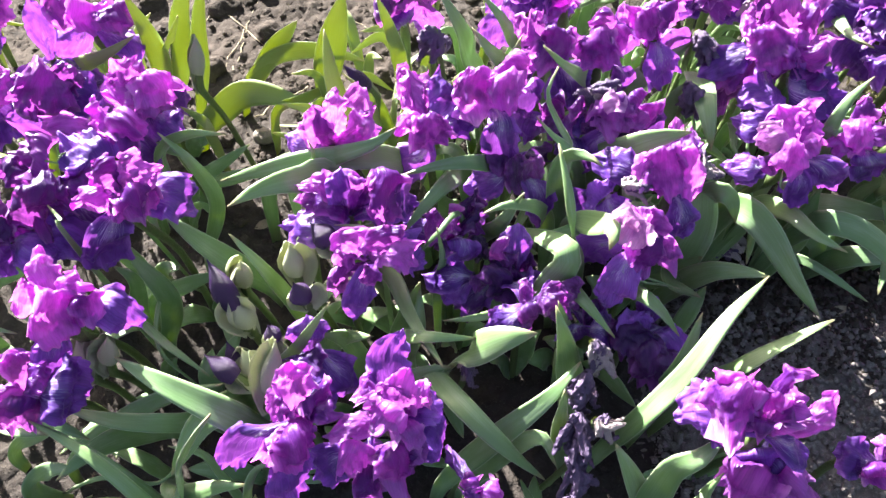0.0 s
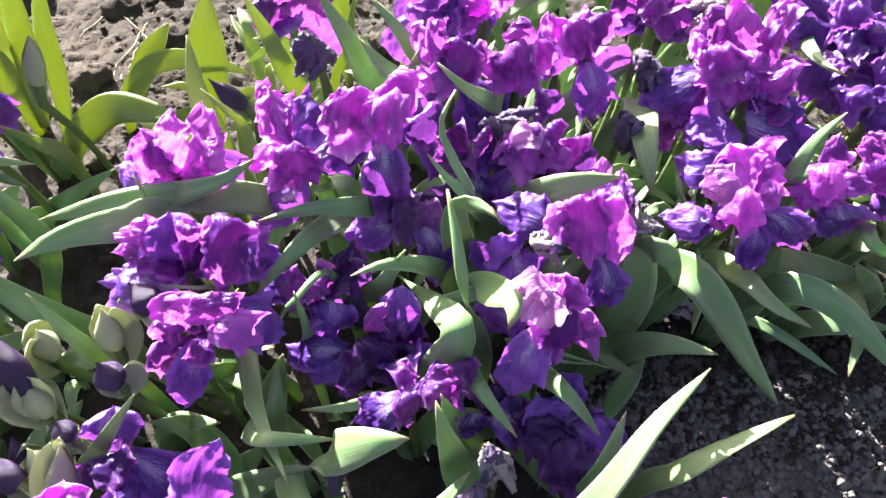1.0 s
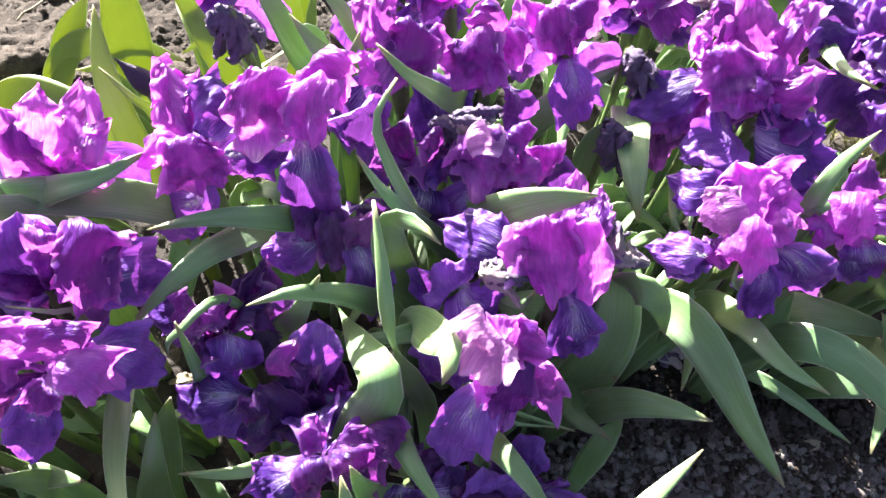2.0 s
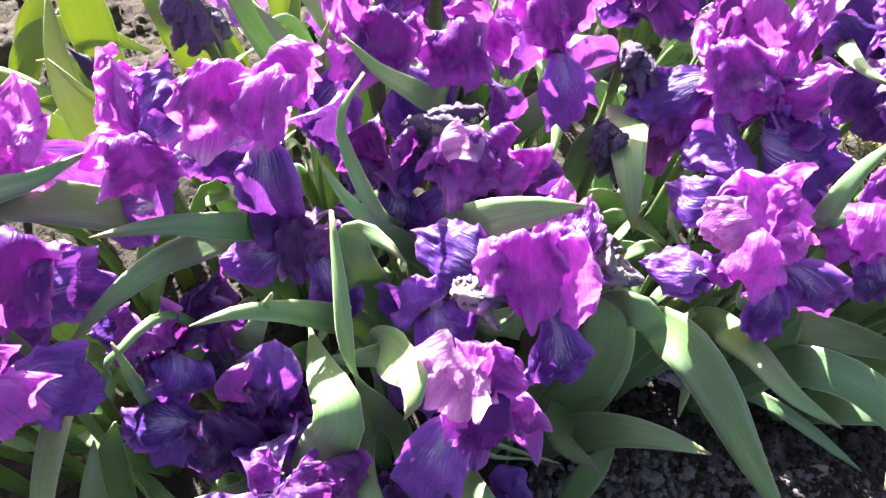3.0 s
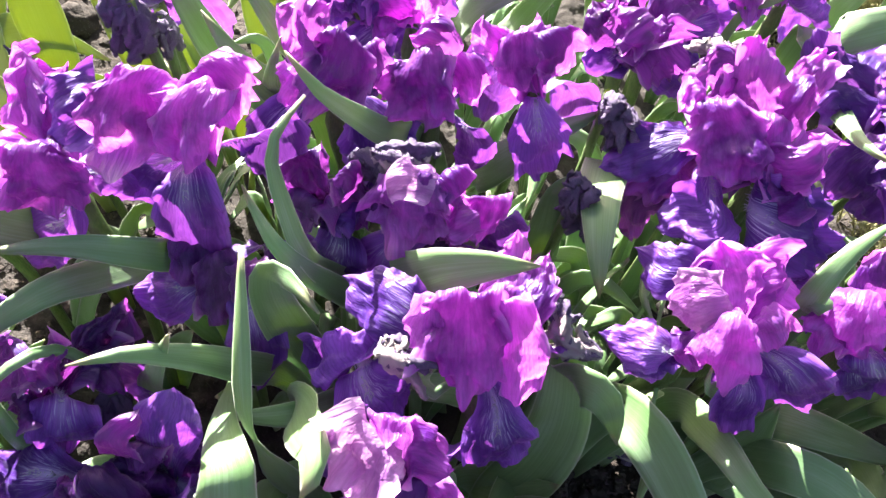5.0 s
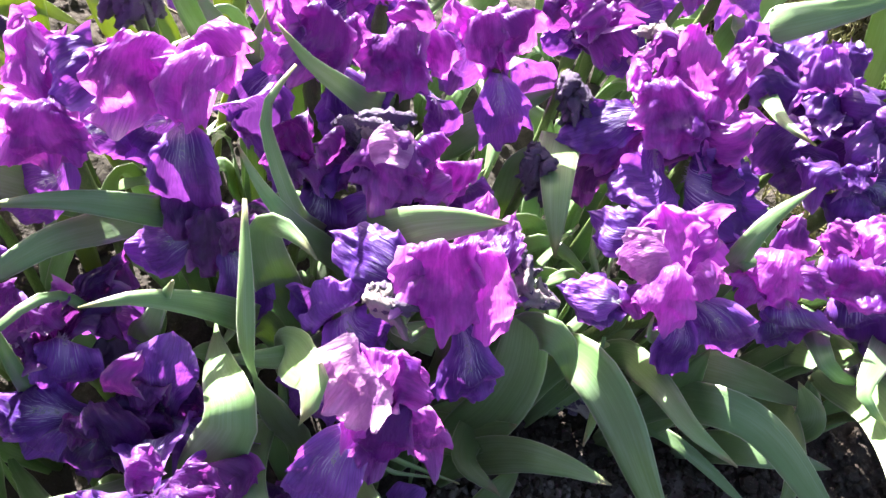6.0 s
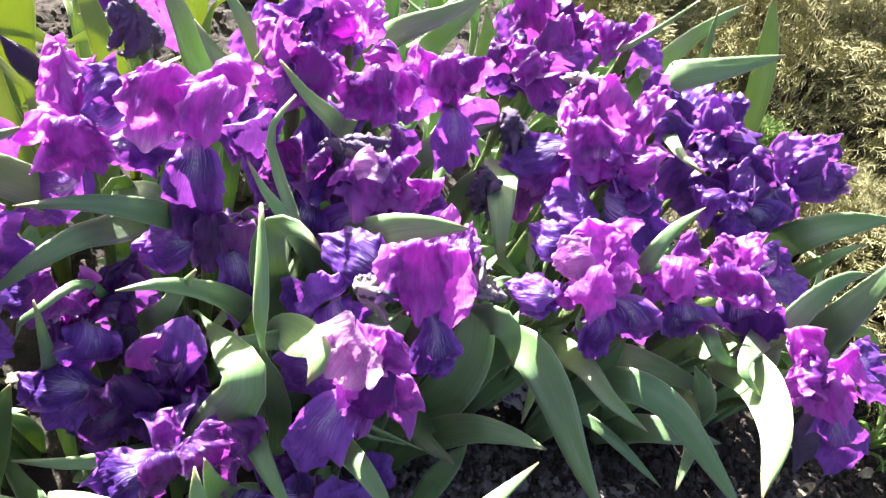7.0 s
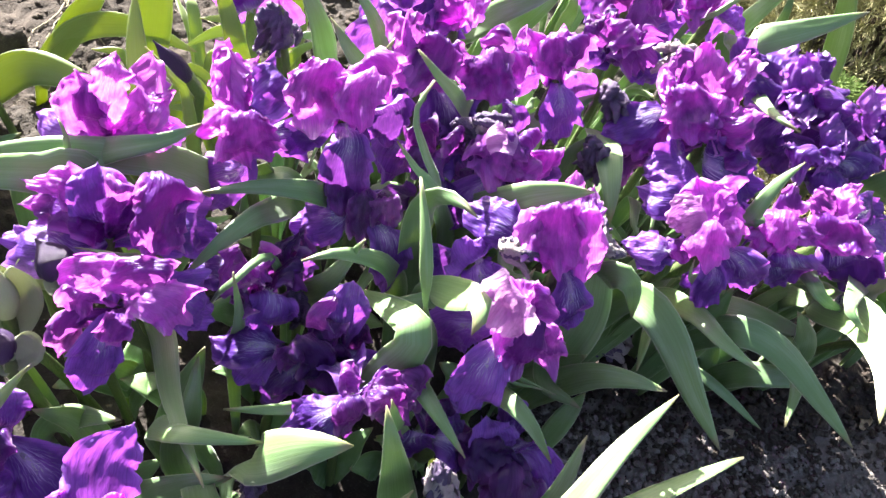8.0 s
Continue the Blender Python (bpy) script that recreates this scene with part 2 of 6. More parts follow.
def leaf(plant, points, width, turn=0.0, twist=0.0, fold=0.10, mat=None, label="", full=0.58, swell=0.5, pinch=(0.0, 0.0)):
    """A sword-shaped blade along the points, root to tip; turn: degrees away from facing the open side above the bed."""
    n, m = 34, 7
    c = curve_points(points, n)
    seed = Vector((c[-1].x * 31, c[-1].y * 31, width * 90))
    top, low, uvs = [], [], []
    side0 = None
    for i, p in enumerate(c):
        s = i / (n - 1)
        d = (c[min(i + 1, n - 1)] - c[max(i - 1, 0)]).normalized()
        face = (Vector((0.2, 0.14, 0.70)) - p).normalized()
        side = d.cross(face)
        side = side.normalized() if side.length > 0.15 else (side0 or Vector((1, 0, 0)))
        if side0 is not None:
            if side.dot(side0) < 0:
                side = -side
            side = side.lerp(side0, 0.5)
            side = (side - d * side.dot(d)).normalized()
        side0 = side.copy()
        wob = noise.noise(seed + Vector((s * 3, 0, 0)))
        side = Matrix.Rotation(radians(turn + twist * s + 14 * wob), 3, d) @ side
        nor = side.cross(d).normalized()
        w = width * 0.465 * (0.42 - 0.5 * max(0.0, swell - 0.5) + (0.58 + 0.5 * max(0.0, swell - 0.5)) * min(1, s / swell) ** (1 + 4 * max(0.0, swell - 0.5))) * (1 - max(0.0, (s - full) / (1 - full)) ** 2.0) ** 0.92 + 0.0004
        if pinch[1]:
            w *= 1 - 0.78 * math.exp(-(((s - pinch[0]) / pinch[1]) ** 2))
        for j in range(m):
            v = j / (m - 1) * 2 - 1
            wave = 0.0016 * noise.noise(seed + Vector((s * 7, v * 1.2, 5))) * (0.4 + abs(v))
            q = p + side * (v * w) + nor * (fold * w * (1 - v * v) * -1 + wave)
            thick = 0.0008 * (1 - v * v) + 0.00012
            top.append(q + nor * thick)
            low.append(q - nor * thick)
            uvs.append((s, v * 0.5 + 0.5))
    f = grid_faces(n, m)
    k = n * m
    faces = f + [tuple(x + k for x in reversed(q)) for q in f]
    for i in range(n - 1):
        faces.append((i * m, (i + 1) * m, k + (i + 1) * m, k + i * m))
        faces.append((k + i * m + m - 1, k + (i + 1) * m + m - 1, (i + 1) * m + m - 1, i * m + m - 1))
    e = (n - 1) * m
    for j in range(m - 1):
        faces.append((e + j, e + j + 1, k + e + j + 1, k + e + j))
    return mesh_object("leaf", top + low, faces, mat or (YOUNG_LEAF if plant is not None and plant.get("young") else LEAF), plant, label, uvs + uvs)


PETALS = {
    "S": ("standard", "ruffled upright standard petal"),
    "F": ("fall", "drooping violet fall with pale veins"),
    "L": ("standard", "pale lilac standard petal, bleached and coloured as if sunlit"),
    "W": ("dried_petal", "withered brown-violet petal"),
}


def flower(tone, at):
    label = {
        "magenta": "open bearded iris flower with ruffled magenta-purple petals",
        "violet": "open bearded iris flower with pale blue-violet petals",
        "dark": "bearded iris flower with crumpled deep purple petals",
    }[tone]
    f = thing("iris_flower", label, "flower", "iris flowers in the bed", at=at)
    f["tone"] = tone
    x, y, z = at
    rng = random.Random(int(x * 997 + y * 3331))
    low = Vector((x + rng.uniform(-0.02, 0.02), y + rng.uniform(0.0, 0.04), -0.01))
    top = Vector(at)
    c = curve_points([low, low.lerp(top, 0.55) + Vector((rng.uniform(-0.01, 0.01), 0.01, 0)), top - Vector((0, 0, 0.03)), top + Vector((0, 0, 0.004))], 12)
    v, fc = tube(c, [0.0040] * 8 + [0.0044, 0.0052, 0.0060, 0.0035], 7)
    mesh_object("stem", v, fc, STEM, f, "green flower stem")
    # low unseen leaves added at the stem to block slanting sun
    if z > 0.15:
        plant = thing("iris_plant", "fan of grey-green sword-shaped iris leaves rooted in soil", "plant", "iris plants in the bed", at=(low.x, low.y, 0))
        for k in range(2):
            a, r = radians(rng.choice((20, 200)) + rng.uniform(-50, 50)), rng.uniform(0.012, 0.040)
            h = z * rng.uniform(0.16, 0.36)
            dx, dy = math.cos(a) * r, math.sin(a) * r
            leaf(plant, [(low.x, low.y, -0.012), (low.x + dx * 0.5, low.y + dy * 0.5, h * 0.5), (low.x + dx, low.y + dy, h * 0.9), (low.x + dx * 1.7, low.y + dy * 1.7, h)], rng.uniform(0.020, 0.030), rng.uniform(-35, 35), rng.uniform(-20, 20))
    return f


def petal(f, kind, width, *points):
    """One petal of the flower f from its heart through the points to its tip."""
    rows, cols = (40, 29) if kind in "SFL" else (22, 13)
    tone = f["tone"]
    mat = {"S": STANDARD_BLUE if tone == "violet" else STANDARD, "F": FALL, "L": STANDARD_SUNLIT, "W": WITHERED}[kind]
    if kind == "S" and tone == "dark":
        mat = STANDARD_DARK
    c = curve_points([f.location, *points], rows)
    tip = c[-1]
    sd = Vector((tip.x * 61, tip.y * 61, tip.z * 61 + width * 100))
    long = sum((b - a).length for a, b in zip(c, c[1:]))
    ruf = {"S": 0.62, "L": 0.62, "F": 0.34, "W": 0.6}[kind]
    crm = {"S": 0.40, "L": 0.40, "F": 0.26, "W": 0.7}[kind] * (1.35 if tone == "dark" else 1.0)
    cup = (0.30 if kind == "S" else 0.34) + 0.35 * noise.noise(sd)
    claw = 0.30 if kind == "S" else 0.26
    twist = 30 * noise.noise(sd + Vector((3, 3, 3)))
    verts, uvs = [], []
    spine = []
    run = (c[-1] - c[int(rows * 0.45)]).normalized()
    mid = c[int(rows * 0.7)]
    side = run.cross(Vector((0.2, 0.16, 0.66)) - mid).normalized()
    for i, p in enumerate(c):
        d = (c[min(i + 1, rows - 1)] - c[max(i - 1, 0)]).normalized()
        s2 = side - d * side.dot(d) * 0.5
        spine.append((p, d, s2.normalized()))
    out = spine[-5][2].cross(spine[-5][1]).dot(Vector((0.2, 0.16, 0.66)) - spine[-5][0])
    flip = 1 if out > 0 else -1
    # where the blade begins: a standard with a crest is a shell that hangs from a narrow claw
    crest = 0.0
    if kind in "SL" and len(points) > 2:
        top = min(range(rows), key=lambda i: (c[i] - Vector(points[0])).length)
        crest = 0.62 * top / (rows - 1)
        claw = 0.52
    blunt = 0.64 if kind == "S" else 0.56
    skew = 0.25 * noise.noise(sd + Vector((7, 1, 0)))
    for i, (p, d, side) in enumerate(spine):
        u = i / (rows - 1)
        side = Matrix.Rotation(radians(twist * u), 3, d) @ side
        nor = side.cross(d).normalized() * flip
        s = max(0.0, (u - crest) / (1 - crest))
        grow = min(1.0, s / (0.66 if crest else 0.60))
        grow = grow * grow * (3 - 2 * grow)
        w = width * (0.49 if kind == "S" else 0.55) * (claw + (1 - claw) * grow) * max(0.0, 1 - max(0.0, (s - blunt) / (1 - blunt)) ** 2.3) ** 0.5 + 0.0004
        for j in range(cols):
            v = j / (cols - 1) * 2 - 1
            edge = max(abs(v) ** 2.0, s**3) * grow
            q3 = Vector((u * long, v * w, 0)) / 0.02 + sd
            pleat = Vector((u * long * 0.95, v * w * 1.5 / (0.5 + 0.5 * grow), 0)) / 0.02 + sd
            a = noise.noise(q3 * 1.5)
            b = noise.noise(q3 * 3.3 + Vector((0, 0, 3)))
            e = noise.noise(q3 * 7.0 + Vector((0, 0, 13)))
            off = (a * 1.1 + b * 0.95 + e * 0.30) * ruf * edge
            off += noise.noise(q3 * 0.8 + Vector((0, 0, 9))) * crm * 1.2 * (0.3 + 0.7 * grow)
            fold = (0.3 - abs(noise.noise(pleat * 0.9 + Vector((0, 0, 17))))) * 1.25 + (0.3 - abs(noise.noise(pleat * 1.9 + Vector((0, 0, 27))))) * 0.75
            fold += (0.3 - abs(noise.noise(q3 * 4.0 + Vector((0, 0, 37))))) * 0.42 + e * 0.14
            off += fold * crm * (0.25 + 0.75 * grow) * (0.24 if kind == "F" else 0.34)
            off -= cup * (v * v * (0.4 + 0.6 * s) - 0.35 * math.sin(math.pi * min(1.0, s * 1.05)) ** 1.2)
            if crest:
                # the folded-over top is crimped
                k = max(0.0, 1 - abs(s - 0.10) / 0.32) if u > crest * 0.8 else 0.0
                off += (a * 0.9 + b * 1.0 + e * 0.4) * ruf * 0.6 * k
            # short cross-wrinkles crumple the blade, most towards its margin
            wrinkle = (0.28 - abs(noise.noise(q3 * 2.3 + Vector((0, 0, 47))))) * 0.8 + (0.28 - abs(noise.noise(q3 * 5.2 + Vector((0, 0, 57))))) * 0.38
            off += wrinkle * crm * (0.30 + 0.45 * edge) * (1.0 if kind == "S" else 0.6)
            # the margin curls over
            curl = noise.noise(Vector((s * 2.5, 1.5 if v > 0 else -1.5, 0)) + sd) * edge**2 * ruf
            off += curl * 1.1
            slip = (a * 0.55 + b * 0.55 + e * 0.22) * edge * ruf * 0.36 * width
            q = p + side * ((v + skew * s * (1 - v * v)) * w + slip * v - abs(curl) * v * w * 0.5) + d * (slip * (0.45 if kind == "S" else 0.8) - 0.07 * long * (1 - crest) * v * v * s**3) + nor * off * width * 0.5
            if kind == "S":
                q.z -= v * v * w * 0.60 * (1 - s)
            verts.append(q)
            uvs.append((s if s > 0 else 0.0, v * 0.5 + 0.5))
    name, label = PETALS[kind]
    ob = mesh_object(name, verts, grid_faces(rows, cols), mat, f, label, uvs)
    if kind == "F":
        rng = random.Random(int(tip.x * 7919 + tip.y * 104729))
        hv, hf = [], []
        for _ in range(34):
            i, j = rng.randint(6, 16), cols // 2 + rng.choice((-1, 0, 0, 1))
            p, d, side = spine[i]
            p = verts[i * cols + j]
            nor = side.cross(d).normalized() * flip
            tp = p + (nor * rng.uniform(0.5, 1.3) + side * rng.uniform(-0.8, 0.8) + d * rng.uniform(-0.2, 0.9)) * 0.0030
            n0 = len(hv)
            hv += [p - side * 0.0004, p + side * 0.0004, tp]
            hf.append((n0, n0 + 1, n0 + 2))
        mesh_object("beard", hv, hf, BEARD, ob, "fuzzy pale beard")
    return ob


def withered(x, y, z, size=1.0, way=(0, 0, -1), pale=False, stalk=True):
    """A spent flower: a drooping knot of shrivelled, rolled-up petals."""
    f = thing("withered_flower", "shrivelled dark indigo spent iris flower" if not pale else "shrivelled greyish-white spent iris flower", "flower", "spent iris flowers", at=(x, y, z))
    rng = random.Random(int(x * 9973 + y * 7919))
    w = Vector(way).normalized()
    o = Vector((x, y, z))

    def stray(k):
        return Vector((rng.uniform(-1, 1), rng.uniform(-1, 1), rng.uniform(-1, 1))) * k

    for k in range(10):
        d = (w * rng.uniform(0.5, 1.2) + stray(0.55)) * 0.011 * size
        e = d + (w * 1.1 + stray(0.9)) * 0.009 * size
        g = e + (w * 0.6 + stray(1.3)) * 0.006 * size
        c = curve_points([o, o + d, o + e, o + g], 20)
        r = rng.uniform(0.0020, 0.0038) * size
        sd = Vector((k * 7.3, x * 91, y * 83))
        verts, sides = [], 14
        for i, p in enumerate(c):
            u = i / 19
            t = (c[min(i + 1, 19)] - c[max(i - 1, 0)]).normalized()
            a = t.orthogonal().normalized()
            b = t.cross(a)
            swell = r * (0.35 + 0.9 * math.sin(math.pi * min(1.0, u * 0.92 + 0.06)) ** 0.8)
            for j in range(sides):
                q = 2 * math.pi * j / sides + u * 2.6
                n = Vector((math.cos(q) * 1.3, math.sin(q) * 1.3, u * 3.0)) + sd
                # deep lengthwise furrows, crossed by small crumples
                k2 = 1.0 - 0.75 * abs(math.sin(q * 2.5 + 2 * noise.noise(n))) ** 3 + 0.45 * noise.noise(n * 2.4) + 0.22 * noise.noise(n * 6.0)
                verts.append(p + (a * math.cos(q) * 1.25 + b * math.sin(q) * 0.8) * swell * max(0.15, k2))
        papery = pale and k % 2
        mesh_object("dried_petal", verts, grid_faces(20, sides, True), PAPERY if papery else WITHERED, f, "dried papery whitish petal" if papery else "withered brown-violet petal")
    if stalk:
        low = Vector((x + rng.uniform(-0.02, 0.02), y + rng.uniform(0.0, 0.03), -0.01))
        c = curve_points([low, low.lerp(Vector((x, y, z)), 0.6) + Vector((0.006, 0.004, 0)), (x, y, z)], 9)
        v, fc = tube(c, [0.0034] * 9, 6)
        mesh_object("stem", v, fc, STEM, f, "green flower stem")
    return f


def bud(base, tip, width, dark=True, sheaths=1):
    """A closed bud held in papery green sheaths, on its stem."""
    a, b = Vector(base), Vector(tip)
    label = "closed pointed dark violet iris bud in pale sheath" if dark else "closed pale green iris bud in its sheath"
    f = thing("iris_bud", label, "flower bud", "iris buds", at=base)
    d = (b - a).normalized()
    ln = (b - a).length
    u = d.orthogonal().normalized()
    w = d.cross(u)
    rng = random.Random(int(a.x * 5003 + a.y * 9001))
    verts, rows, cols = [], 14, 14
    for i in range(rows):
        s = i / (rows - 1)
        r = width * 0.5 * math.sin(math.pi * (0.16 + 0.84 * s) ** 0.8) ** (0.8 + 0.8 * s) + 0.0005
        for j in range(cols):
            k = 2 * math.pi * j / cols + s * 2.2
            rr = r * (1 + 0.10 * math.sin(3 * k - s * 3))
            verts.append(a + d * ln * s + (u * math.cos(k) + w * math.sin(k)) * rr)
    mesh_object("bud", verts, grid_faces(rows, cols, True), BUD if dark else SPATHE, f, "rolled dark violet petals" if dark else "")
    for k in range(sheaths + 1):
        g = rng.uniform(0, 6.28) if k else 0.0
        face = (Vector((0.2, 0.16, 0.66)) - a).normalized()
        out = (u * math.cos(g) + w * math.sin(g)) if k else (face - d * face.dot(d)).normalized() * -1
        o = out * width * 0.42
        leaf(f, [a - d * ln * 0.55, a - d * ln * 0.2 + o * 0.9, a + d * ln * (0.05 if dark else 0.3) + o * 1.3, a + d * ln * (0.26 if dark else 0.95) + o * 0.9], width * 1.25, rng.uniform(-25, 25), 0, 0.55, SPATHE).name = "sheath"
    low = Vector((a.x + rng.uniform(-0.02, 0.02), a.y + rng.uniform(0, 0.03), -0.01))
    c = curve_points([low, low.lerp(a, 0.6), a - d * ln * 0.4, a + d * ln * 0.05], 10)
    v, fc = tube(c, [0.0036] * 7 + [0.004, 0.0046, 0.004], 7)
    mesh_object("stem", v, fc, STEM, f, "green flower stem")
    return f


def iris_plant(x, y):
    young = y > 0.5 and x < 0.02 + (y - 0.5) * 0.3
    label = "fan of fresh lime-green young iris leaves rooted in soil" if young else "fan of grey-green sword-shaped iris leaves rooted in soil"
    plant = thing("iris_plant", label, "plant", "iris plants in the bed", at=(x, y, 0))
    plant["young"] = young
    return plant


# ---- ground ----
def ground_height(x, y):
    p = Vector((x, y, 0))
    near = math.exp(-((x - 0.2) ** 2 + (y - 0.6) ** 2) / 4.0)
    rough = 0.5 + 0.5 * noise.noise(p * 4 + Vector((9, 4, 1)))
    # the soil behind the bed is raked flatter
    rough *= 1 - 0.25 * min(1, max(0, (y - 0.62) * 8)) * min(1, max(0, (0.15 - x) * 8))
    h = 0.012 * noise.noise(p * 6) + 0.016 * rough * (0.5 - abs(noise.noise(p * 17 + Vector((5, 1, 2))))) + 0.013 * rough * (0.5 - abs(noise.noise(p * 41))) + 0.005 * noise.noise(p * 95)
    return h * near - 0.008


def spread_axis(mid, fine, step, far, n):
    """Even steps about the middle, then ever wider ones to the horizon."""
    half = [step * i for i in range(int(fine / step) + 1)]
    k = (far / half[-1]) ** (1 / n)
    for _ in range(n):
        half.append(half[-1] * k)
    return [mid - h for h in reversed(half[1:])] + [mid + h for h in half]


def build_ground():
    xs, ys = spread_axis(0.2, 0.75, 0.0045, 60, 30), spread_axis(0.6, 0.6, 0.0045, 60, 30)
    verts = [(x, y, ground_height(x, y)) for y in ys for x in xs]
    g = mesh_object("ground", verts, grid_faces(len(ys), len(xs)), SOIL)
    tagged(g, "dry grey-brown crumbly garden soil, darkened for shade in the bed", "ground", kind="structure")


build_ground()


def crust(name, label, mat, cx, cy, rx, ry, seed, rough):
    """A dry crumbly skin on the shade-darkened soil, with a ragged edge that sinks into it."""
    step, verts = 0.005, []
    nx, ny = int(rx / step), int(ry / step)
    for j in range(-ny, ny + 1):
        for i in range(-nx, nx + 1):
            x, y = cx + i * step, cy + j * step
            p = Vector((x * 9, y * 9, seed))
            out = max(abs(i) / nx, abs(j) / ny) + 0.16 * noise.noise(p) + 0.07 * noise.noise(p * 4)
            lift = (0.0060 - 0.0038 * rough) * min(1.0, (0.86 - out) * 9)
            verts.append((x, y, ground_height(x, y) + max(-0.012, lift) + 0.004 * rough * (0.4 - abs(noise.noise(p * 5))) + rough * (0.0024 * noise.noise(p * 22) + 0.0014 * noise.noise(p * 47))))
    ob = mesh_object(name, verts, grid_faces(2 * ny + 1, 2 * nx + 1), mat)
    tagged(ob, label, "ground", kind="structure")


crust("ground_crust_back", "dry pale brown crumbly crust on garden soil", DRY_SOIL, -0.37, 1.14, 0.40, 0.48, 3.0, 0.9)
crust("skylit_crust_front", "dry grey crumbly crust on garden soil, coloured paler for skylight", SKYLIT_SOIL, 0.70, 0.22, 0.42, 0.27, 8.0, 1.0)


def lump(rng, p, r, rows=5, cols=7):
    """A rough clod of earth about p."""
    sd = Vector((p.x * 90, p.y * 90, r * 500))
    verts = []
    sx, sy, sz = rng.uniform(0.8, 1.25), rng.uniform(0.8, 1.25), rng.uniform(0.55, 0.9)
    for i in range(rows):
        a = math.pi * (0.04 + 0.92 * i / (rows - 1))
        for j in range(cols):
            b = 2 * math.pi * j / cols
            d = Vector((math.sin(a) * math.cos(b), math.sin(a) * math.sin(b), math.cos(a)))
            k = r * (1 + 0.55 * noise.noise(d * 1.7 + sd))
            verts.append(p + Vector((d.x * sx, d.y * sy, d.z * sz)) * k)
    faces = grid_faces(rows, cols, True)
    faces.append(tuple(reversed(range(cols)))[::-1])
    faces.append(tuple(range((rows - 1) * cols, rows * cols))[::-1])
    return verts, faces


def build_crumbs(label, mat, patches, seed, size, lift):
    rng = random.Random(seed)
    verts, faces = [], []
    for cx, cy, sx, sy, count in patches:
        for _ in range(count):
            x, y = cx + rng.uniform(-sx, sx), cy + rng.uniform(-sy, sy)
            r = size * (0.0011 + 0.0042 * rng.random() ** 2.4 + (0.006 * rng.random() if rng.random() < 0.02 else 0))
            small = r < 0.0024
            v, f = lump(rng, Vector((x, y, ground_height(x, y) + lift + r * 0.3)), r, 4 if small else 5, 5 if small else 7)
            n = len(verts)
            verts += v
            faces += [tuple(i + n for i in q) for q in f]
    c = mesh_object("soil_crumbs", verts, faces, mat, smooth=False)
    tagged(c, label, "soil", kind="stuff")


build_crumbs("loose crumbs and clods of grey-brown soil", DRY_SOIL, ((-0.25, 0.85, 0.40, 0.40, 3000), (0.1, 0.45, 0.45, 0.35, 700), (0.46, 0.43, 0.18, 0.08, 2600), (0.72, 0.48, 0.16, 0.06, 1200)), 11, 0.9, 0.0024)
build_crumbs("fine dry grey grit, coloured paler to match the skylit soil", GRIT, ((0.63, 0.24, 0.33, 0.19, 15000),), 12, 0.72, 0.0044)


def clod(x, y, r, label="dry lumpy clod of grey-brown soil", mat=None, name="soil_clod"):
    rng = random.Random(int(x * 4001 + y * 773))
    z = ground_height(x, y) + r * 0.35
    rows, cols = 14, 18
    sd = Vector((x * 50, y * 50, r * 300))
    verts = []
    sx, sy, sz = rng.uniform(0.9, 1.4), rng.uniform(0.9, 1.3), rng.uniform(0.55, 0.8)
    for i in range(rows):
        a = math.pi * (0.02 + 0.96 * i / (rows - 1))
        for j in range(cols):
            b = 2 * math.pi * j / cols
            d = Vector((math.sin(a) * math.cos(b), math.sin(a) * math.sin(b), math.cos(a)))
            k = r * (1 + 0.45 * noise.noise(d * 1.6 + sd) + 0.25 * noise.noise(d * 4 + sd) + (0.14 * noise.noise(d * 10 + sd) if mat is None else 0))
            verts.append((x + d.x * sx * k, y + d.y * sy * k, z + d.z * sz * k))
    faces = grid_faces(rows, cols, True) + [tuple(range(cols))[::-1], tuple(range((rows - 1) * cols, rows * cols))]
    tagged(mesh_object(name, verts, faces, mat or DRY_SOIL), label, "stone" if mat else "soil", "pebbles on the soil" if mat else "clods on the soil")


def build_loose_ground():
    rng = random.Random(5)
    for _ in range(110):
        clod(rng.uniform(-0.45, 0.10), rng.uniform(0.70, 1.20), 0.005 + 0.019 * rng.random() ** 3)
    for _ in range(16):
        clod(rng.uniform(-0.26, -0.08), rng.uniform(0.48, 0.72), 0.004 + 0.007 * rng.random() ** 2)
    for _ in range(18):
        clod(rng.uniform(0.40, 0.85), rng.uniform(0.20, 0.52), 0.004 + 0.006 * rng.random() ** 2)
    clod(-0.196, 0.658, 0.011, "smooth rounded pale grey pebble on soil", STONE, "pebble")
    clod(-0.150, 0.590, 0.006, "small rounded grey pebble on soil", STONE, "pebble")
    for x0, y0, x1, y1 in ((-0.262, 0.96, -0.275, 0.79), (-0.268, 0.88, -0.262, 0.78), (-0.33, 0.93, -0.19, 0.80), (-0.35, 0.86, -0.30, 0.98), (-0.22, 0.70, -0.15, 0.76), (-0.14, 0.93, -0.05, 0.86), (0.55, 0.33, 0.60, 0.36), (0.47, 0.40, 0.49, 0.44)):
        c = []
        for k in range(9):
            x, y = x0 + (x1 - x0) * k / 8 + 0.008 * noise.noise(Vector((k * 0.5, x0 * 40, 2))), y0 + (y1 - y0) * k / 8 + 0.008 * noise.noise(Vector((k * 0.5, y0 * 40, 7)))
            c.append(Vector((x, y, ground_height(x, y) + 0.004)))
        v, f = tube(c, [0.0011] * 9, 5)
        tagged(mesh_object("straw", v, f, STRAW), "thin dry straw stalk lying on soil", "straw", "straws on the soil")


build_loose_ground()


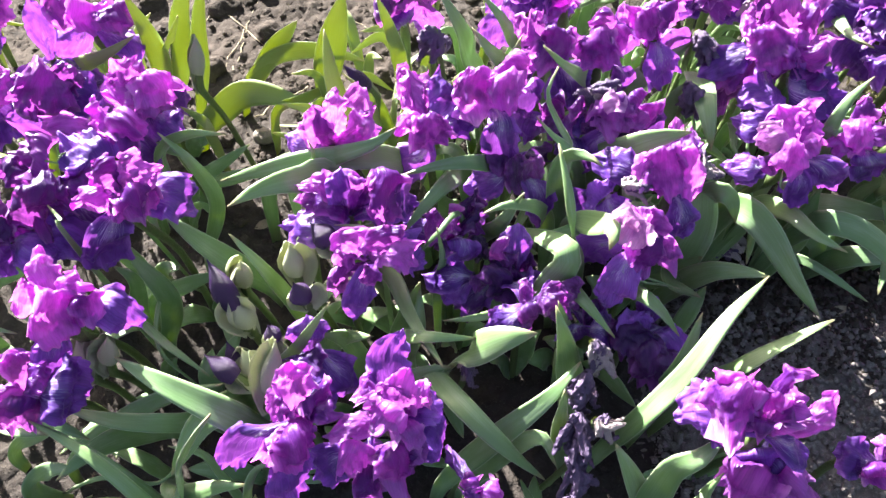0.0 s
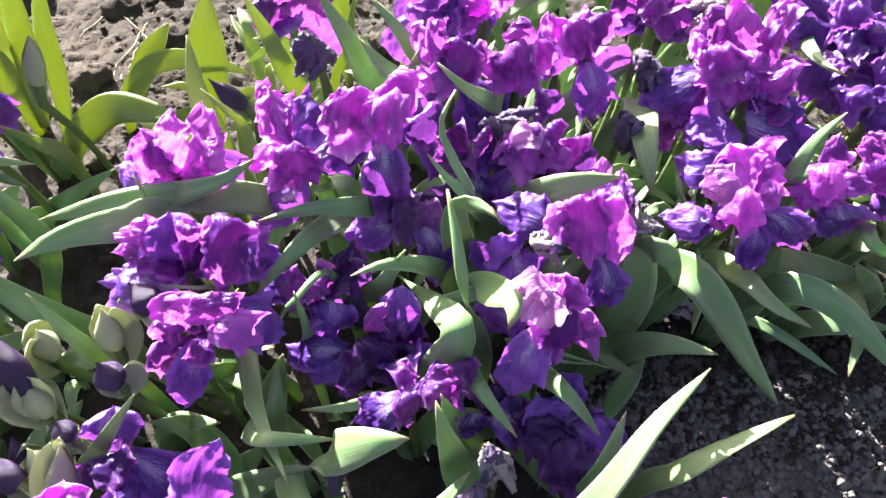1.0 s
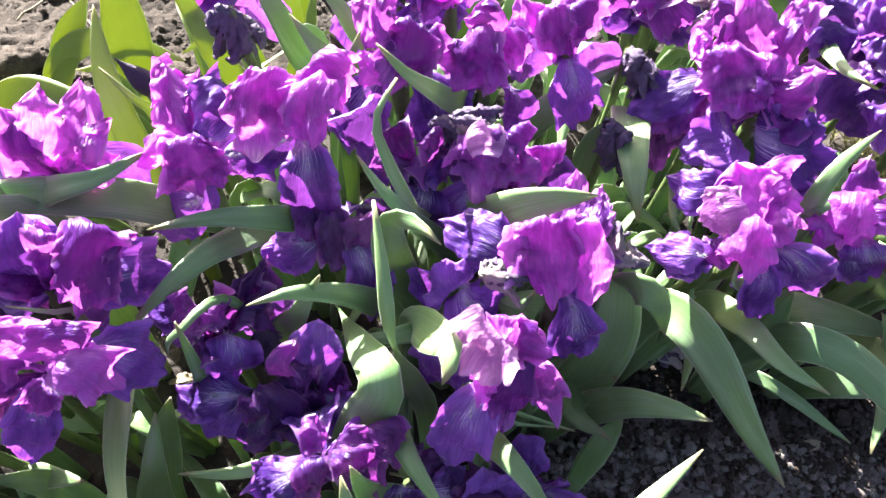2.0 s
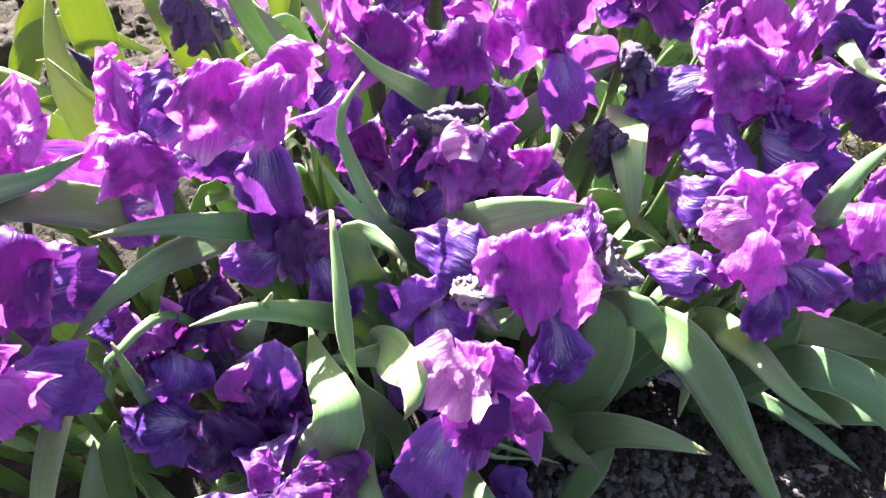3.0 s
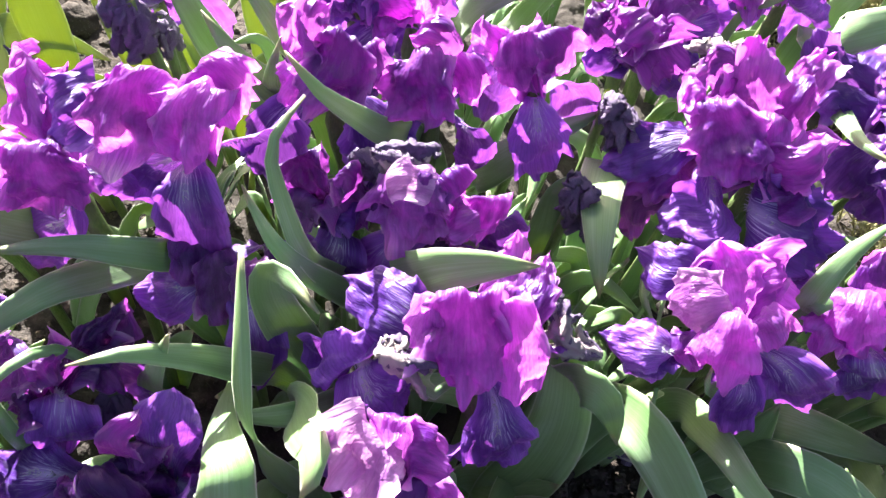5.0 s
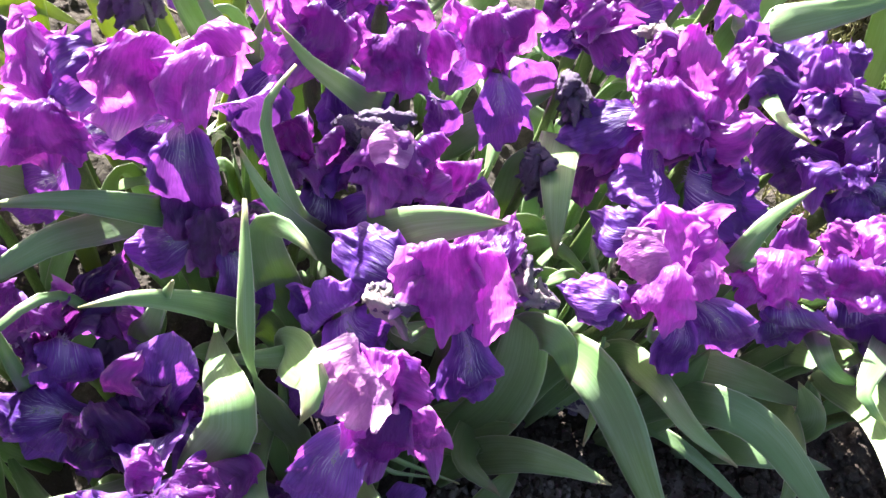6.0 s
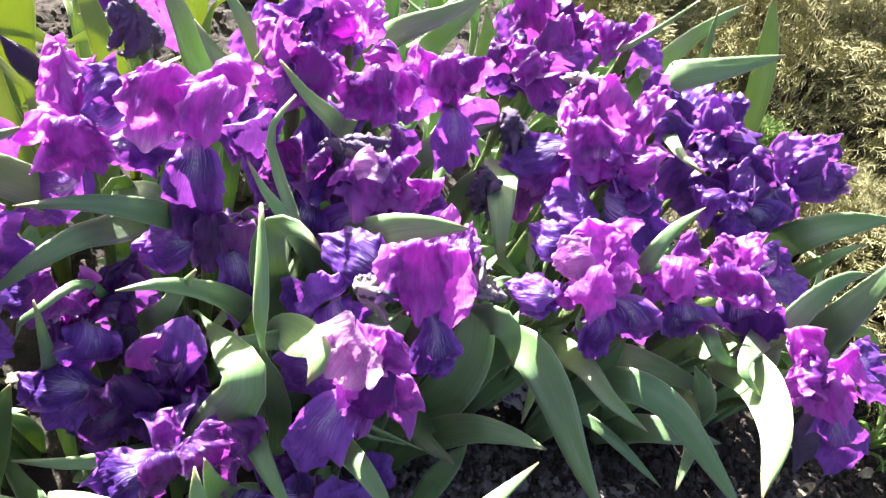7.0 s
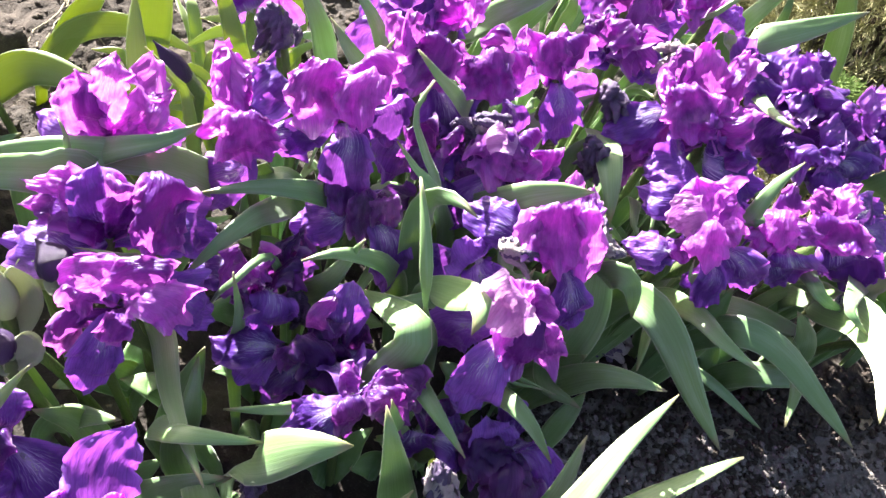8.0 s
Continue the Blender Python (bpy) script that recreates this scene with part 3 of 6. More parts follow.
# ---- juniper behind the bed ----
def juniper(name_at, reach, height, count, seed, mat, label):
    rng = random.Random(seed)
    x0, y0 = name_at
    bush = thing("juniper_shrub", label, "shrub", "junipers behind the bed", at=(x0, y0, 0))
    fv, ff, tv, tf = [], [], [], []

    def rod(vs, fs, a, b, r0, r1, sides=3):
        d = (b - a).normalized()
        u = d.orthogonal().normalized()
        w = d.cross(u)
        n = len(vs)
        for p, r in ((a, r0), (b, r1)):
            for k in range(sides):
                g = 2 * math.pi * k / sides
                vs.append(p + (u * math.cos(g) + w * math.sin(g)) * r)
        for k in range(sides):
            m = (k + 1) % sides
            fs.append((n + k, n + m, n + sides + m, n + sides + k))

    for _ in range(count):
        a = rng.uniform(0, 2 * math.pi)
        q = math.sqrt(rng.random())
        px, py = x0 + math.cos(a) * q * reach, y0 + math.sin(a) * q * reach
        lift = 0.5 + 0.5 * noise.noise(Vector((px * 7, py * 7, seed)))
        pz = height * (1 - q * q * 0.75) * (0.55 + 0.75 * lift)
        d = Vector((math.cos(a) * rng.uniform(0.3, 1.2), math.sin(a) * rng.uniform(0.3, 1.2), rng.uniform(0.15, 1.1)))
        d = (d + Vector((rng.uniform(-0.7, 0.7), rng.uniform(-0.7, 0.7), 0))).normalized()
        ln = rng.uniform(0.045, 0.085)
        p = Vector((px, py, pz)) - d * ln
        if rng.random() < 0.35:
            rod(tv, tf, Vector((px - d.x * 0.12, py - d.y * 0.12, max(0.0, pz - 0.13))), p, 0.0024, 0.0014, 4)
        u = d.orthogonal().normalized()
        w = d.cross(u)
        steps = 9
        for k in range(steps):
            o = p + d * (ln * k / steps)
            for sgn in (-1, 1):
                g = rng.uniform(-0.5, 0.5)
                side = (u * math.cos(g) + w * math.sin(g)) * sgn
                t = (d * rng.uniform(0.7, 1.2) + side).normalized() * rng.uniform(0.010, 0.022) * (1.15 - 0.6 * k / steps)
                rod(fv, ff, o, o + t, 0.00085, 0.00035)
                if k % 2:
                    h = (t.normalized() + side * 0.7 + d * 0.5).normalized() * 0.008
                    rod(fv, ff, o + t * 0.5, o + t * 0.5 + h, 0.0007, 0.0003)
        rod(fv, ff, p, p + d * (ln + 0.008), 0.0010, 0.0004)
    tagged(mesh_object("foliage", fv, ff, mat, bush, "feathery scale-leaved sprays", smooth=False), kind="stuff")
    if tv:
        tagged(mesh_object("twig", tv, tf, TWIG, bush, "thin brown twigs", smooth=False), kind="stuff")
    return bush


juniper((0.95, 1.18), 0.40, 0.20, 2300, 3, NEEDLES, "low spreading juniper with olive-yellow feathery sprays")
juniper((1.25, 1.60), 0.45, 0.24, 1200, 8, NEEDLES, "low spreading juniper with olive-yellow feathery sprays")
juniper((0.86, 0.78), 0.24, 0.13, 900, 5, NEEDLES, "sparse juniper edge with olive-brown drooping sprays")
juniper((0.74, 0.92), 0.10, 0.13, 260, 6, NEEDLES_FRESH, "small fresh green juniper tuft")
juniper((0.62, 1.22), 0.22, 0.13, 700, 9, NEEDLES, "sparse juniper edge with olive-brown drooping sprays")


# ---- iris plants: fans of sword-shaped leaves ----
plant = iris_plant(0.206, 0.382)
leaf(plant, [(0.206, 0.382, -0.012), (0.202, 0.377, 0.120), (0.192, 0.364, 0.200), (0.181, 0.362, 0.255), (0.177, 0.369, 0.275), (0.172, 0.387, 0.290), (0.164, 0.414, 0.305)], 0.018, 35, -70, full=0.42, pinch=(0.76, 0.06))
leaf(plant, [(0.190, 0.402, -0.012), (0.181, 0.408, 0.180), (0.201, 0.367, 0.260), (0.211, 0.349, 0.277), (0.208, 0.338, 0.265)], 0.026, full=0.80, swell=0.8, pinch=(0.52, 0.20))
leaf(plant, [(0.216, 0.380, -0.012), (0.229, 0.366, 0.140), (0.239, 0.332, 0.210), (0.256, 0.312, 0.220), (0.277, 0.296, 0.200)], 0.019)
leaf(plant, [(0.191, 0.392, -0.012), (0.180, 0.382, 0.140), (0.190, 0.327, 0.210), (0.221, 0.289, 0.205)], 0.019)
leaf(plant, [(0.217, 0.370, -0.012), (0.234, 0.359, 0.200), (0.255, 0.358, 0.190), (0.292, 0.359, 0.170)], 0.004)
leaf(plant, [(0.260, 0.507, -0.012), (0.240, 0.477, 0.120), (0.216, 0.419, 0.190), (0.197, 0.395, 0.212), (0.179, 0.385, 0.218), (0.154, 0.384, 0.208)], 0.024)
plant = iris_plant(0.107, 0.499)
leaf(plant, [(0.107, 0.499, -0.012), (0.116, 0.478, 0.080), (0.141, 0.417, 0.170), (0.163, 0.368, 0.232), (0.177, 0.345, 0.250), (0.174, 0.337, 0.228), (0.149, 0.333, 0.175)], 0.028, full=0.84, swell=0.86, pinch=(0.40, 0.22))
leaf(plant, [(0.116, 0.513, -0.012), (0.120, 0.504, 0.150), (0.104, 0.442, 0.240), (0.068, 0.430, 0.250), (0.030, 0.422, 0.242)], 0.020)
leaf(plant, [(0.099, 0.507, -0.012), (0.086, 0.492, 0.150), (0.073, 0.426, 0.230), (0.056, 0.394, 0.240), (0.034, 0.369, 0.225)], 0.022)
plant = iris_plant(0.197, 0.516)
leaf(plant, [(0.197, 0.516, -0.012), (0.193, 0.497, 0.150), (0.182, 0.441, 0.262), (0.167, 0.452, 0.287), (0.157, 0.472, 0.300), (0.165, 0.495, 0.311)], 0.015, 20, 40)
leaf(plant, [(0.207, 0.512, -0.012), (0.208, 0.489, 0.140), (0.179, 0.433, 0.270), (0.162, 0.440, 0.285), (0.148, 0.455, 0.290)], 0.016)
leaf(plant, [(0.197, 0.512, -0.012), (0.206, 0.491, 0.160), (0.231, 0.444, 0.265), (0.255, 0.442, 0.285), (0.281, 0.448, 0.287)], 0.032, full=0.70)
plant = iris_plant(0.187, 0.446)
leaf(plant, [(0.187, 0.446, -0.012), (0.183, 0.440, 0.140), (0.171, 0.422, 0.250), (0.173, 0.416, 0.285), (0.186, 0.405, 0.302), (0.200, 0.394, 0.302)], 0.027)
leaf(plant, [(0.183, 0.446, -0.012), (0.173, 0.434, 0.140), (0.157, 0.400, 0.230), (0.127, 0.382, 0.260), (0.105, 0.369, 0.264)], 0.019)
plant = iris_plant(-0.151, 0.497)
leaf(plant, [(-0.151, 0.497, -0.012), (-0.120, 0.481, 0.150), (-0.032, 0.434, 0.250), (0.006, 0.434, 0.270), (0.027, 0.456, 0.271)], 0.026)
plant = iris_plant(0.057, 0.531)
leaf(plant, [(0.057, 0.531, -0.012), (0.047, 0.509, 0.120), (0.017, 0.446, 0.235), (-0.032, 0.432, 0.250), (-0.078, 0.425, 0.245), (-0.147, 0.430, 0.210)], 0.026)
plant = iris_plant(-0.100, 0.462)
leaf(plant, [(-0.100, 0.462, -0.012), (-0.087, 0.453, 0.180), (-0.051, 0.425, 0.250), (-0.046, 0.423, 0.270), (-0.050, 0.427, 0.280)], 0.013, 10)
plant = iris_plant(0.095, 0.413)
leaf(plant, [(0.095, 0.413, -0.012), (0.102, 0.407, 0.150), (0.122, 0.389, 0.220), (0.139, 0.388, 0.270)], 0.019)
leaf(plant, [(0.096, 0.408, -0.012), (0.088, 0.391, 0.220), (0.065, 0.359, 0.240), (0.049, 0.365, 0.200)], 0.006)
plant = iris_plant(0.064, 0.362)
leaf(plant, [(0.064, 0.362, -0.012), (0.066, 0.360, 0.150), (0.072, 0.354, 0.210), (0.067, 0.362, 0.250)], 0.011)
plant = iris_plant(0.296, 0.419)
leaf(plant, [(0.296, 0.419, -0.012), (0.300, 0.418, 0.080), (0.311, 0.416, 0.140), (0.317, 0.429, 0.180), (0.309, 0.445, 0.220), (0.294, 0.463, 0.250)], 0.037, 10)
leaf(plant, [(0.308, 0.441, -0.012), (0.318, 0.454, 0.160), (0.313, 0.427, 0.230), (0.327, 0.418, 0.235), (0.342, 0.416, 0.200)], 0.030)
leaf(plant, [(0.299, 0.414, -0.012), (0.308, 0.405, 0.080), (0.325, 0.389, 0.150), (0.350, 0.381, 0.170), (0.376, 0.373, 0.176)], 0.025)
leaf(plant, [(0.284, 0.426, -0.012), (0.281, 0.427, 0.060), (0.307, 0.411, 0.110), (0.326, 0.408, 0.150)], 0.029)
leaf(plant, [(0.283, 0.407, -0.012), (0.264, 0.383, 0.200), (0.246, 0.351, 0.200), (0.278, 0.356, 0.180)], 0.004)
plant = iris_plant(0.350, 0.469)
leaf(plant, [(0.350, 0.469, -0.012), (0.349, 0.459, 0.140), (0.347, 0.429, 0.205), (0.367, 0.404, 0.205), (0.398, 0.373, 0.175), (0.427, 0.346, 0.150)], 0.030, 10)
leaf(plant, [(0.367, 0.478, -0.012), (0.386, 0.473, 0.140), (0.391, 0.431, 0.200), (0.408, 0.400, 0.210), (0.436, 0.386, 0.204)], 0.021)
leaf(plant, [(0.354, 0.492, -0.012), (0.343, 0.485, 0.060), (0.301, 0.398, 0.120), (0.322, 0.367, 0.140)], 0.025)
leaf(plant, [(0.356, 0.478, -0.012), (0.363, 0.475, 0.190), (0.364, 0.442, 0.190), (0.374, 0.423, 0.170)], 0.003)
leaf(plant, [(0.356, 0.496, -0.012), (0.362, 0.514, 0.200), (0.363, 0.488, 0.200), (0.365, 0.470, 0.190)], 0.003)
plant = iris_plant(0.435, 0.473)
leaf(plant, [(0.435, 0.473, -0.012), (0.433, 0.462, 0.100), (0.428, 0.430, 0.185), (0.461, 0.415, 0.195), (0.501, 0.381, 0.180), (0.525, 0.355, 0.170)], 0.026)
leaf(plant, [(0.433, 0.475, -0.012), (0.417, 0.469, 0.170), (0.379, 0.443, 0.225), (0.376, 0.448, 0.240)], 0.018)
leaf(plant, [(0.441, 0.469, -0.012), (0.442, 0.460, 0.100), (0.425, 0.446, 0.170), (0.418, 0.446, 0.220)], 0.025)
leaf(plant, [(0.430, 0.475, -0.012), (0.433, 0.471, 0.050), (0.451, 0.456, 0.080), (0.481, 0.440, 0.080), (0.538, 0.421, 0.050)], 0.010)
plant = iris_plant(0.513, 0.501)
leaf(plant, [(0.513, 0.501, -0.012), (0.510, 0.480, 0.120), (0.502, 0.419, 0.160), (0.487, 0.374, 0.150)], 0.019)
leaf(plant, [(0.531, 0.487, -0.012), (0.542, 0.468, 0.100), (0.518, 0.452, 0.160), (0.485, 0.449, 0.200)], 0.024)
leaf(plant, [(0.500, 0.483, -0.012), (0.490, 0.460, 0.060), (0.499, 0.442, 0.110), (0.556, 0.436, 0.120)], 0.025)
leaf(plant, [(0.514, 0.497, -0.012), (0.498, 0.490, 0.050), (0.451, 0.477, 0.120), (0.440, 0.478, 0.180)], 0.025)
plant = iris_plant(0.218, 0.222)
leaf(plant, [(0.218, 0.222, -0.012), (0.223, 0.222, 0.100), (0.237, 0.224, 0.180), (0.267, 0.248, 0.230), (0.298, 0.287, 0.260), (0.331, 0.320, 0.268)], 0.019, -20)
leaf(plant, [(0.209, 0.244, -0.012), (0.196, 0.268, 0.120), (0.183, 0.272, 0.190), (0.173, 0.279, 0.235), (0.166, 0.294, 0.250)], 0.028)
leaf(plant, [(0.205, 0.210, 0.020), (0.180, 0.216, 0.150), (0.176, 0.235, 0.220)], 0.018)
plant = iris_plant(0.272, 0.262)
leaf(plant, [(0.272, 0.262, -0.012), (0.274, 0.265, 0.140), (0.278, 0.273, 0.200), (0.285, 0.299, 0.240)], 0.020)
leaf(plant, [(0.295, 0.275, -0.012), (0.323, 0.286, 0.120), (0.334, 0.282, 0.175), (0.371, 0.301, 0.190), (0.414, 0.321, 0.196)], 0.018, -28)
plant = iris_plant(0.071, 0.298)
leaf(plant, [(0.071, 0.298, -0.012), (0.078, 0.291, 0.100), (0.099, 0.270, 0.200), (0.125, 0.267, 0.240), (0.152, 0.271, 0.245)], 0.029, full=0.80, swell=0.75)
leaf(plant, [(0.063, 0.294, -0.012), (0.064, 0.274, 0.140), (0.087, 0.233, 0.200), (0.125, 0.201, 0.190), (0.169, 0.187, 0.130)], 0.020)
leaf(plant, [(0.053, 0.298, -0.012), (0.040, 0.300, 0.100), (0.052, 0.306, 0.170), (0.053, 0.330, 0.200)], 0.022)
leaf(plant, [(0.046, 0.305, -0.012), (0.030, 0.301, 0.140), (0.057, 0.271, 0.225), (0.080, 0.270, 0.230), (0.105, 0.275, 0.220)], 0.017)
plant = iris_plant(0.069, 0.187)
leaf(plant, [(0.069, 0.187, -0.012), (0.084, 0.193, 0.080), (0.126, 0.212, 0.160), (0.165, 0.235, 0.200), (0.191, 0.264, 0.210)], 0.022)
leaf(plant, [(0.085, 0.193, -0.012), (0.110, 0.200, 0.080), (0.137, 0.206, 0.150), (0.163, 0.211, 0.170), (0.177, 0.194, 0.150)], 0.022)
plant = iris_plant(-0.072, 0.215)
leaf(plant, [(-0.072, 0.215, -0.012), (-0.075, 0.213, 0.100), (-0.084, 0.205, 0.185), (-0.137, 0.219, 0.220), (-0.185, 0.239, 0.225)], 0.028)
leaf(plant, [(-0.081, 0.234, -0.012), (-0.092, 0.247, 0.100), (-0.095, 0.231, 0.160), (-0.118, 0.206, 0.180), (-0.132, 0.182, 0.170), (-0.145, 0.167, 0.150)], 0.031)
plant = iris_plant(-0.132, 0.237)
leaf(plant, [(-0.132, 0.237, -0.012), (-0.138, 0.230, 0.100), (-0.154, 0.211, 0.150), (-0.201, 0.206, 0.165), (-0.255, 0.216, 0.165)], 0.018)
leaf(plant, [(-0.113, 0.245, -0.012), (-0.080, 0.255, 0.140), (-0.040, 0.261, 0.220), (-0.012, 0.281, 0.260)], 0.016)
plant = iris_plant(-0.162, 0.150)
leaf(plant, [(-0.162, 0.150, -0.012), (-0.167, 0.153, 0.080), (-0.183, 0.163, 0.130), (-0.215, 0.179, 0.170), (-0.257, 0.194, 0.200)], 0.010)
leaf(plant, [(-0.169, 0.148, -0.012), (-0.160, 0.150, 0.100), (-0.111, 0.158, 0.150), (-0.079, 0.163, 0.150)], 0.022)
plant = iris_plant(-0.097, 0.156)
leaf(plant, [(-0.097, 0.156, -0.012), (-0.101, 0.161, 0.060), (-0.112, 0.175, 0.110), (-0.126, 0.188, 0.140), (-0.155, 0.191, 0.150)], 0.009)
leaf(plant, [(-0.095, 0.147, -0.012), (-0.086, 0.140, 0.100), (-0.069, 0.147, 0.180), (-0.059, 0.160, 0.210), (-0.042, 0.167, 0.220)], 0.015)
leaf(plant, [(-0.105, 0.162, -0.012), (-0.116, 0.173, 0.050), (-0.127, 0.186, 0.100), (-0.143, 0.202, 0.130)], 0.006)
plant = iris_plant(-0.300, 0.185)
leaf(plant, [(-0.300, 0.185, -0.012), (-0.280, 0.193, 0.060), (-0.222, 0.214, 0.120), (-0.170, 0.233, 0.150), (-0.114, 0.246, 0.160)], 0.019)
leaf(plant, [(-0.304, 0.171, -0.012), (-0.297, 0.160, 0.080), (-0.270, 0.170, 0.120), (-0.237, 0.173, 0.130)], 0.022)
leaf(plant, [(-0.302, 0.171, 0.020), (-0.228, 0.172, 0.100), (-0.184, 0.175, 0.080), (-0.157, 0.200, 0.100)], 0.004)
plant = iris_plant(-0.240, 0.329)
leaf(plant, [(-0.240, 0.329, -0.012), (-0.223, 0.316, 0.140), (-0.175, 0.278, 0.170), (-0.130, 0.252, 0.160)], 0.011)
leaf(plant, [(-0.253, 0.340, -0.012), (-0.259, 0.353, 0.060), (-0.240, 0.358, 0.130), (-0.257, 0.365, 0.150)], 0.022)
leaf(plant, [(-0.238, 0.327, -0.012), (-0.228, 0.330, 0.040), (-0.205, 0.345, 0.120), (-0.234, 0.367, 0.180)], 0.025)
leaf(plant, [(-0.257, 0.350, -0.012), (-0.255, 0.372, 0.050), (-0.201, 0.373, 0.100), (-0.155, 0.381, 0.120)], 0.020)
leaf(plant, [(-0.247, 0.335, -0.012), (-0.252, 0.341, 0.240), (-0.248, 0.343, 0.260), (-0.263, 0.356, 0.265)], 0.006)
plant = iris_plant(-0.061, 0.339)
leaf(plant, [(-0.061, 0.339, -0.012), (-0.064, 0.337, 0.060), (-0.070, 0.332, 0.150), (-0.084, 0.334, 0.210), (-0.113, 0.352, 0.240)], 0.017)
leaf(plant, [(-0.067, 0.327, -0.012), (-0.060, 0.312, 0.060), (-0.024, 0.303, 0.140), (0.011, 0.299, 0.160)], 0.025)
plant = iris_plant(-0.028, 0.432)
leaf(plant, [(-0.028, 0.432, -0.012), (-0.035, 0.422, 0.220), (-0.054, 0.395, 0.265), (-0.080, 0.371, 0.282), (-0.106, 0.357, 0.275)], 0.034)
leaf(plant, [(-0.027, 0.432, -0.012), (-0.013, 0.410, 0.120), (0.026, 0.345, 0.190), (0.049, 0.294, 0.215), (0.080, 0.245, 0.226)], 0.017, 15)
plant = iris_plant(-0.112, 0.682)
leaf(plant, [(-0.112, 0.682, 0.020), (-0.091, 0.658, 0.120), (-0.064, 0.627, 0.220), (-0.042, 0.610, 0.290)], 0.038)
plant = iris_plant(-0.012, 0.533)
leaf(plant, [(-0.012, 0.533, -0.012), (-0.020, 0.537, 0.080), (-0.042, 0.547, 0.150), (-0.057, 0.566, 0.210), (-0.066, 0.600, 0.250)], 0.026)
leaf(plant, [(-0.011, 0.538, -0.012), (-0.012, 0.540, 0.190), (-0.019, 0.530, 0.235), (-0.039, 0.539, 0.250)], 0.011)
plant = iris_plant(-0.233, 0.705)
leaf(plant, [(-0.233, 0.705, -0.012), (-0.213, 0.699, 0.060), (-0.157, 0.681, 0.130), (-0.094, 0.654, 0.170), (-0.038, 0.649, 0.160)], 0.029, 32)
leaf(plant, [(-0.225, 0.704, 0.020), (-0.188, 0.693, 0.090), (-0.152, 0.679, 0.150), (-0.115, 0.668, 0.200)], 0.027)
plant = iris_plant(-0.280, 0.638)
leaf(plant, [(-0.280, 0.638, -0.012), (-0.267, 0.635, 0.030), (-0.232, 0.626, 0.080), (-0.185, 0.634, 0.115), (-0.111, 0.627, 0.110)], 0.037)
leaf(plant, [(-0.278, 0.650, 0.020), (-0.237, 0.640, 0.140), (-0.216, 0.637, 0.220), (-0.193, 0.637, 0.280)], 0.020)
plant = iris_plant(-0.173, 0.636)
leaf(plant, [(-0.173, 0.636, -0.012), (-0.157, 0.633, 0.080), (-0.113, 0.624, 0.120), (-0.063, 0.636, 0.140)], 0.021, 32)
plant = iris_plant(-0.337, 0.691)
leaf(plant, [(-0.337, 0.691, -0.012), (-0.320, 0.673, 0.040), (-0.273, 0.622, 0.160), (-0.247, 0.584, 0.250), (-0.247, 0.574, 0.310)], 0.028)
leaf(plant, [(-0.338, 0.703, -0.012), (-0.314, 0.686, 0.100), (-0.240, 0.605, 0.220), (-0.204, 0.578, 0.280)], 0.018)
leaf(plant, [(-0.320, 0.681, 0.020), (-0.258, 0.638, 0.150), (-0.227, 0.622, 0.240), (-0.186, 0.593, 0.320)], 0.025)
plant = iris_plant(-0.451, 0.629)
leaf(plant, [(-0.451, 0.629, -0.012), (-0.420, 0.611, 0.140), (-0.331, 0.560, 0.220), (-0.276, 0.548, 0.255), (-0.249, 0.565, 0.265)], 0.025)
plant = iris_plant(-0.254, 0.496)
leaf(plant, [(-0.254, 0.496, -0.012), (-0.242, 0.485, 0.120), (-0.208, 0.454, 0.220), (-0.168, 0.444, 0.260), (-0.129, 0.442, 0.265)], 0.019)
leaf(plant, [(-0.259, 0.515, -0.012), (-0.252, 0.537, 0.050), (-0.216, 0.542, 0.080), (-0.177, 0.575, 0.090)], 0.018)
leaf(plant, [(-0.260, 0.522, -0.012), (-0.250, 0.544, 0.040), (-0.203, 0.535, 0.070), (-0.167, 0.540, 0.080), (-0.132, 0.547, 0.090)], 0.018)
plant = iris_plant(-0.217, 0.434)
leaf(plant, [(-0.217, 0.434, -0.012), (-0.203, 0.435, 0.060), (-0.166, 0.438, 0.160), (-0.169, 0.434, 0.230), (-0.195, 0.445, 0.260)], 0.018)
leaf(plant, [(-0.238, 0.430, -0.012), (-0.264, 0.421, 0.240), (-0.275, 0.405, 0.260), (-0.292, 0.406, 0.265)], 0.006)
leaf(plant, [(-0.223, 0.420, -0.012), (-0.220, 0.375, 0.100), (-0.194, 0.288, 0.140), (-0.156, 0.260, 0.100)], 0.004)
plant = iris_plant(-0.232, 0.597)
leaf(plant, [(-0.232, 0.597, -0.012), (-0.222, 0.577, 0.100), (-0.191, 0.521, 0.190), (-0.198, 0.504, 0.230)], 0.017)
plant = iris_plant(-0.123, 0.409)
leaf(plant, [(-0.123, 0.409, -0.012), (-0.127, 0.401, 0.050), (-0.137, 0.377, 0.140), (-0.166, 0.381, 0.180), (-0.200, 0.398, 0.200)], 0.027)
plant = iris_plant(0.098, 0.685)
leaf(plant, [(0.098, 0.685, -0.012), (0.095, 0.663, 0.120), (0.086, 0.599, 0.220), (0.078, 0.572, 0.280), (0.053, 0.585, 0.320)], 0.028)
leaf(plant, [(0.116, 0.679, -0.012), (0.130, 0.647, 0.140), (0.118, 0.572, 0.240), (0.105, 0.558, 0.270), (0.088, 0.562, 0.292)], 0.029)
leaf(plant, [(0.120, 0.688, -0.012), (0.138, 0.665, 0.160), (0.127, 0.588, 0.260), (0.114, 0.576, 0.295), (0.091, 0.593, 0.310)], 0.022)
plant = iris_plant(0.111, 0.596)
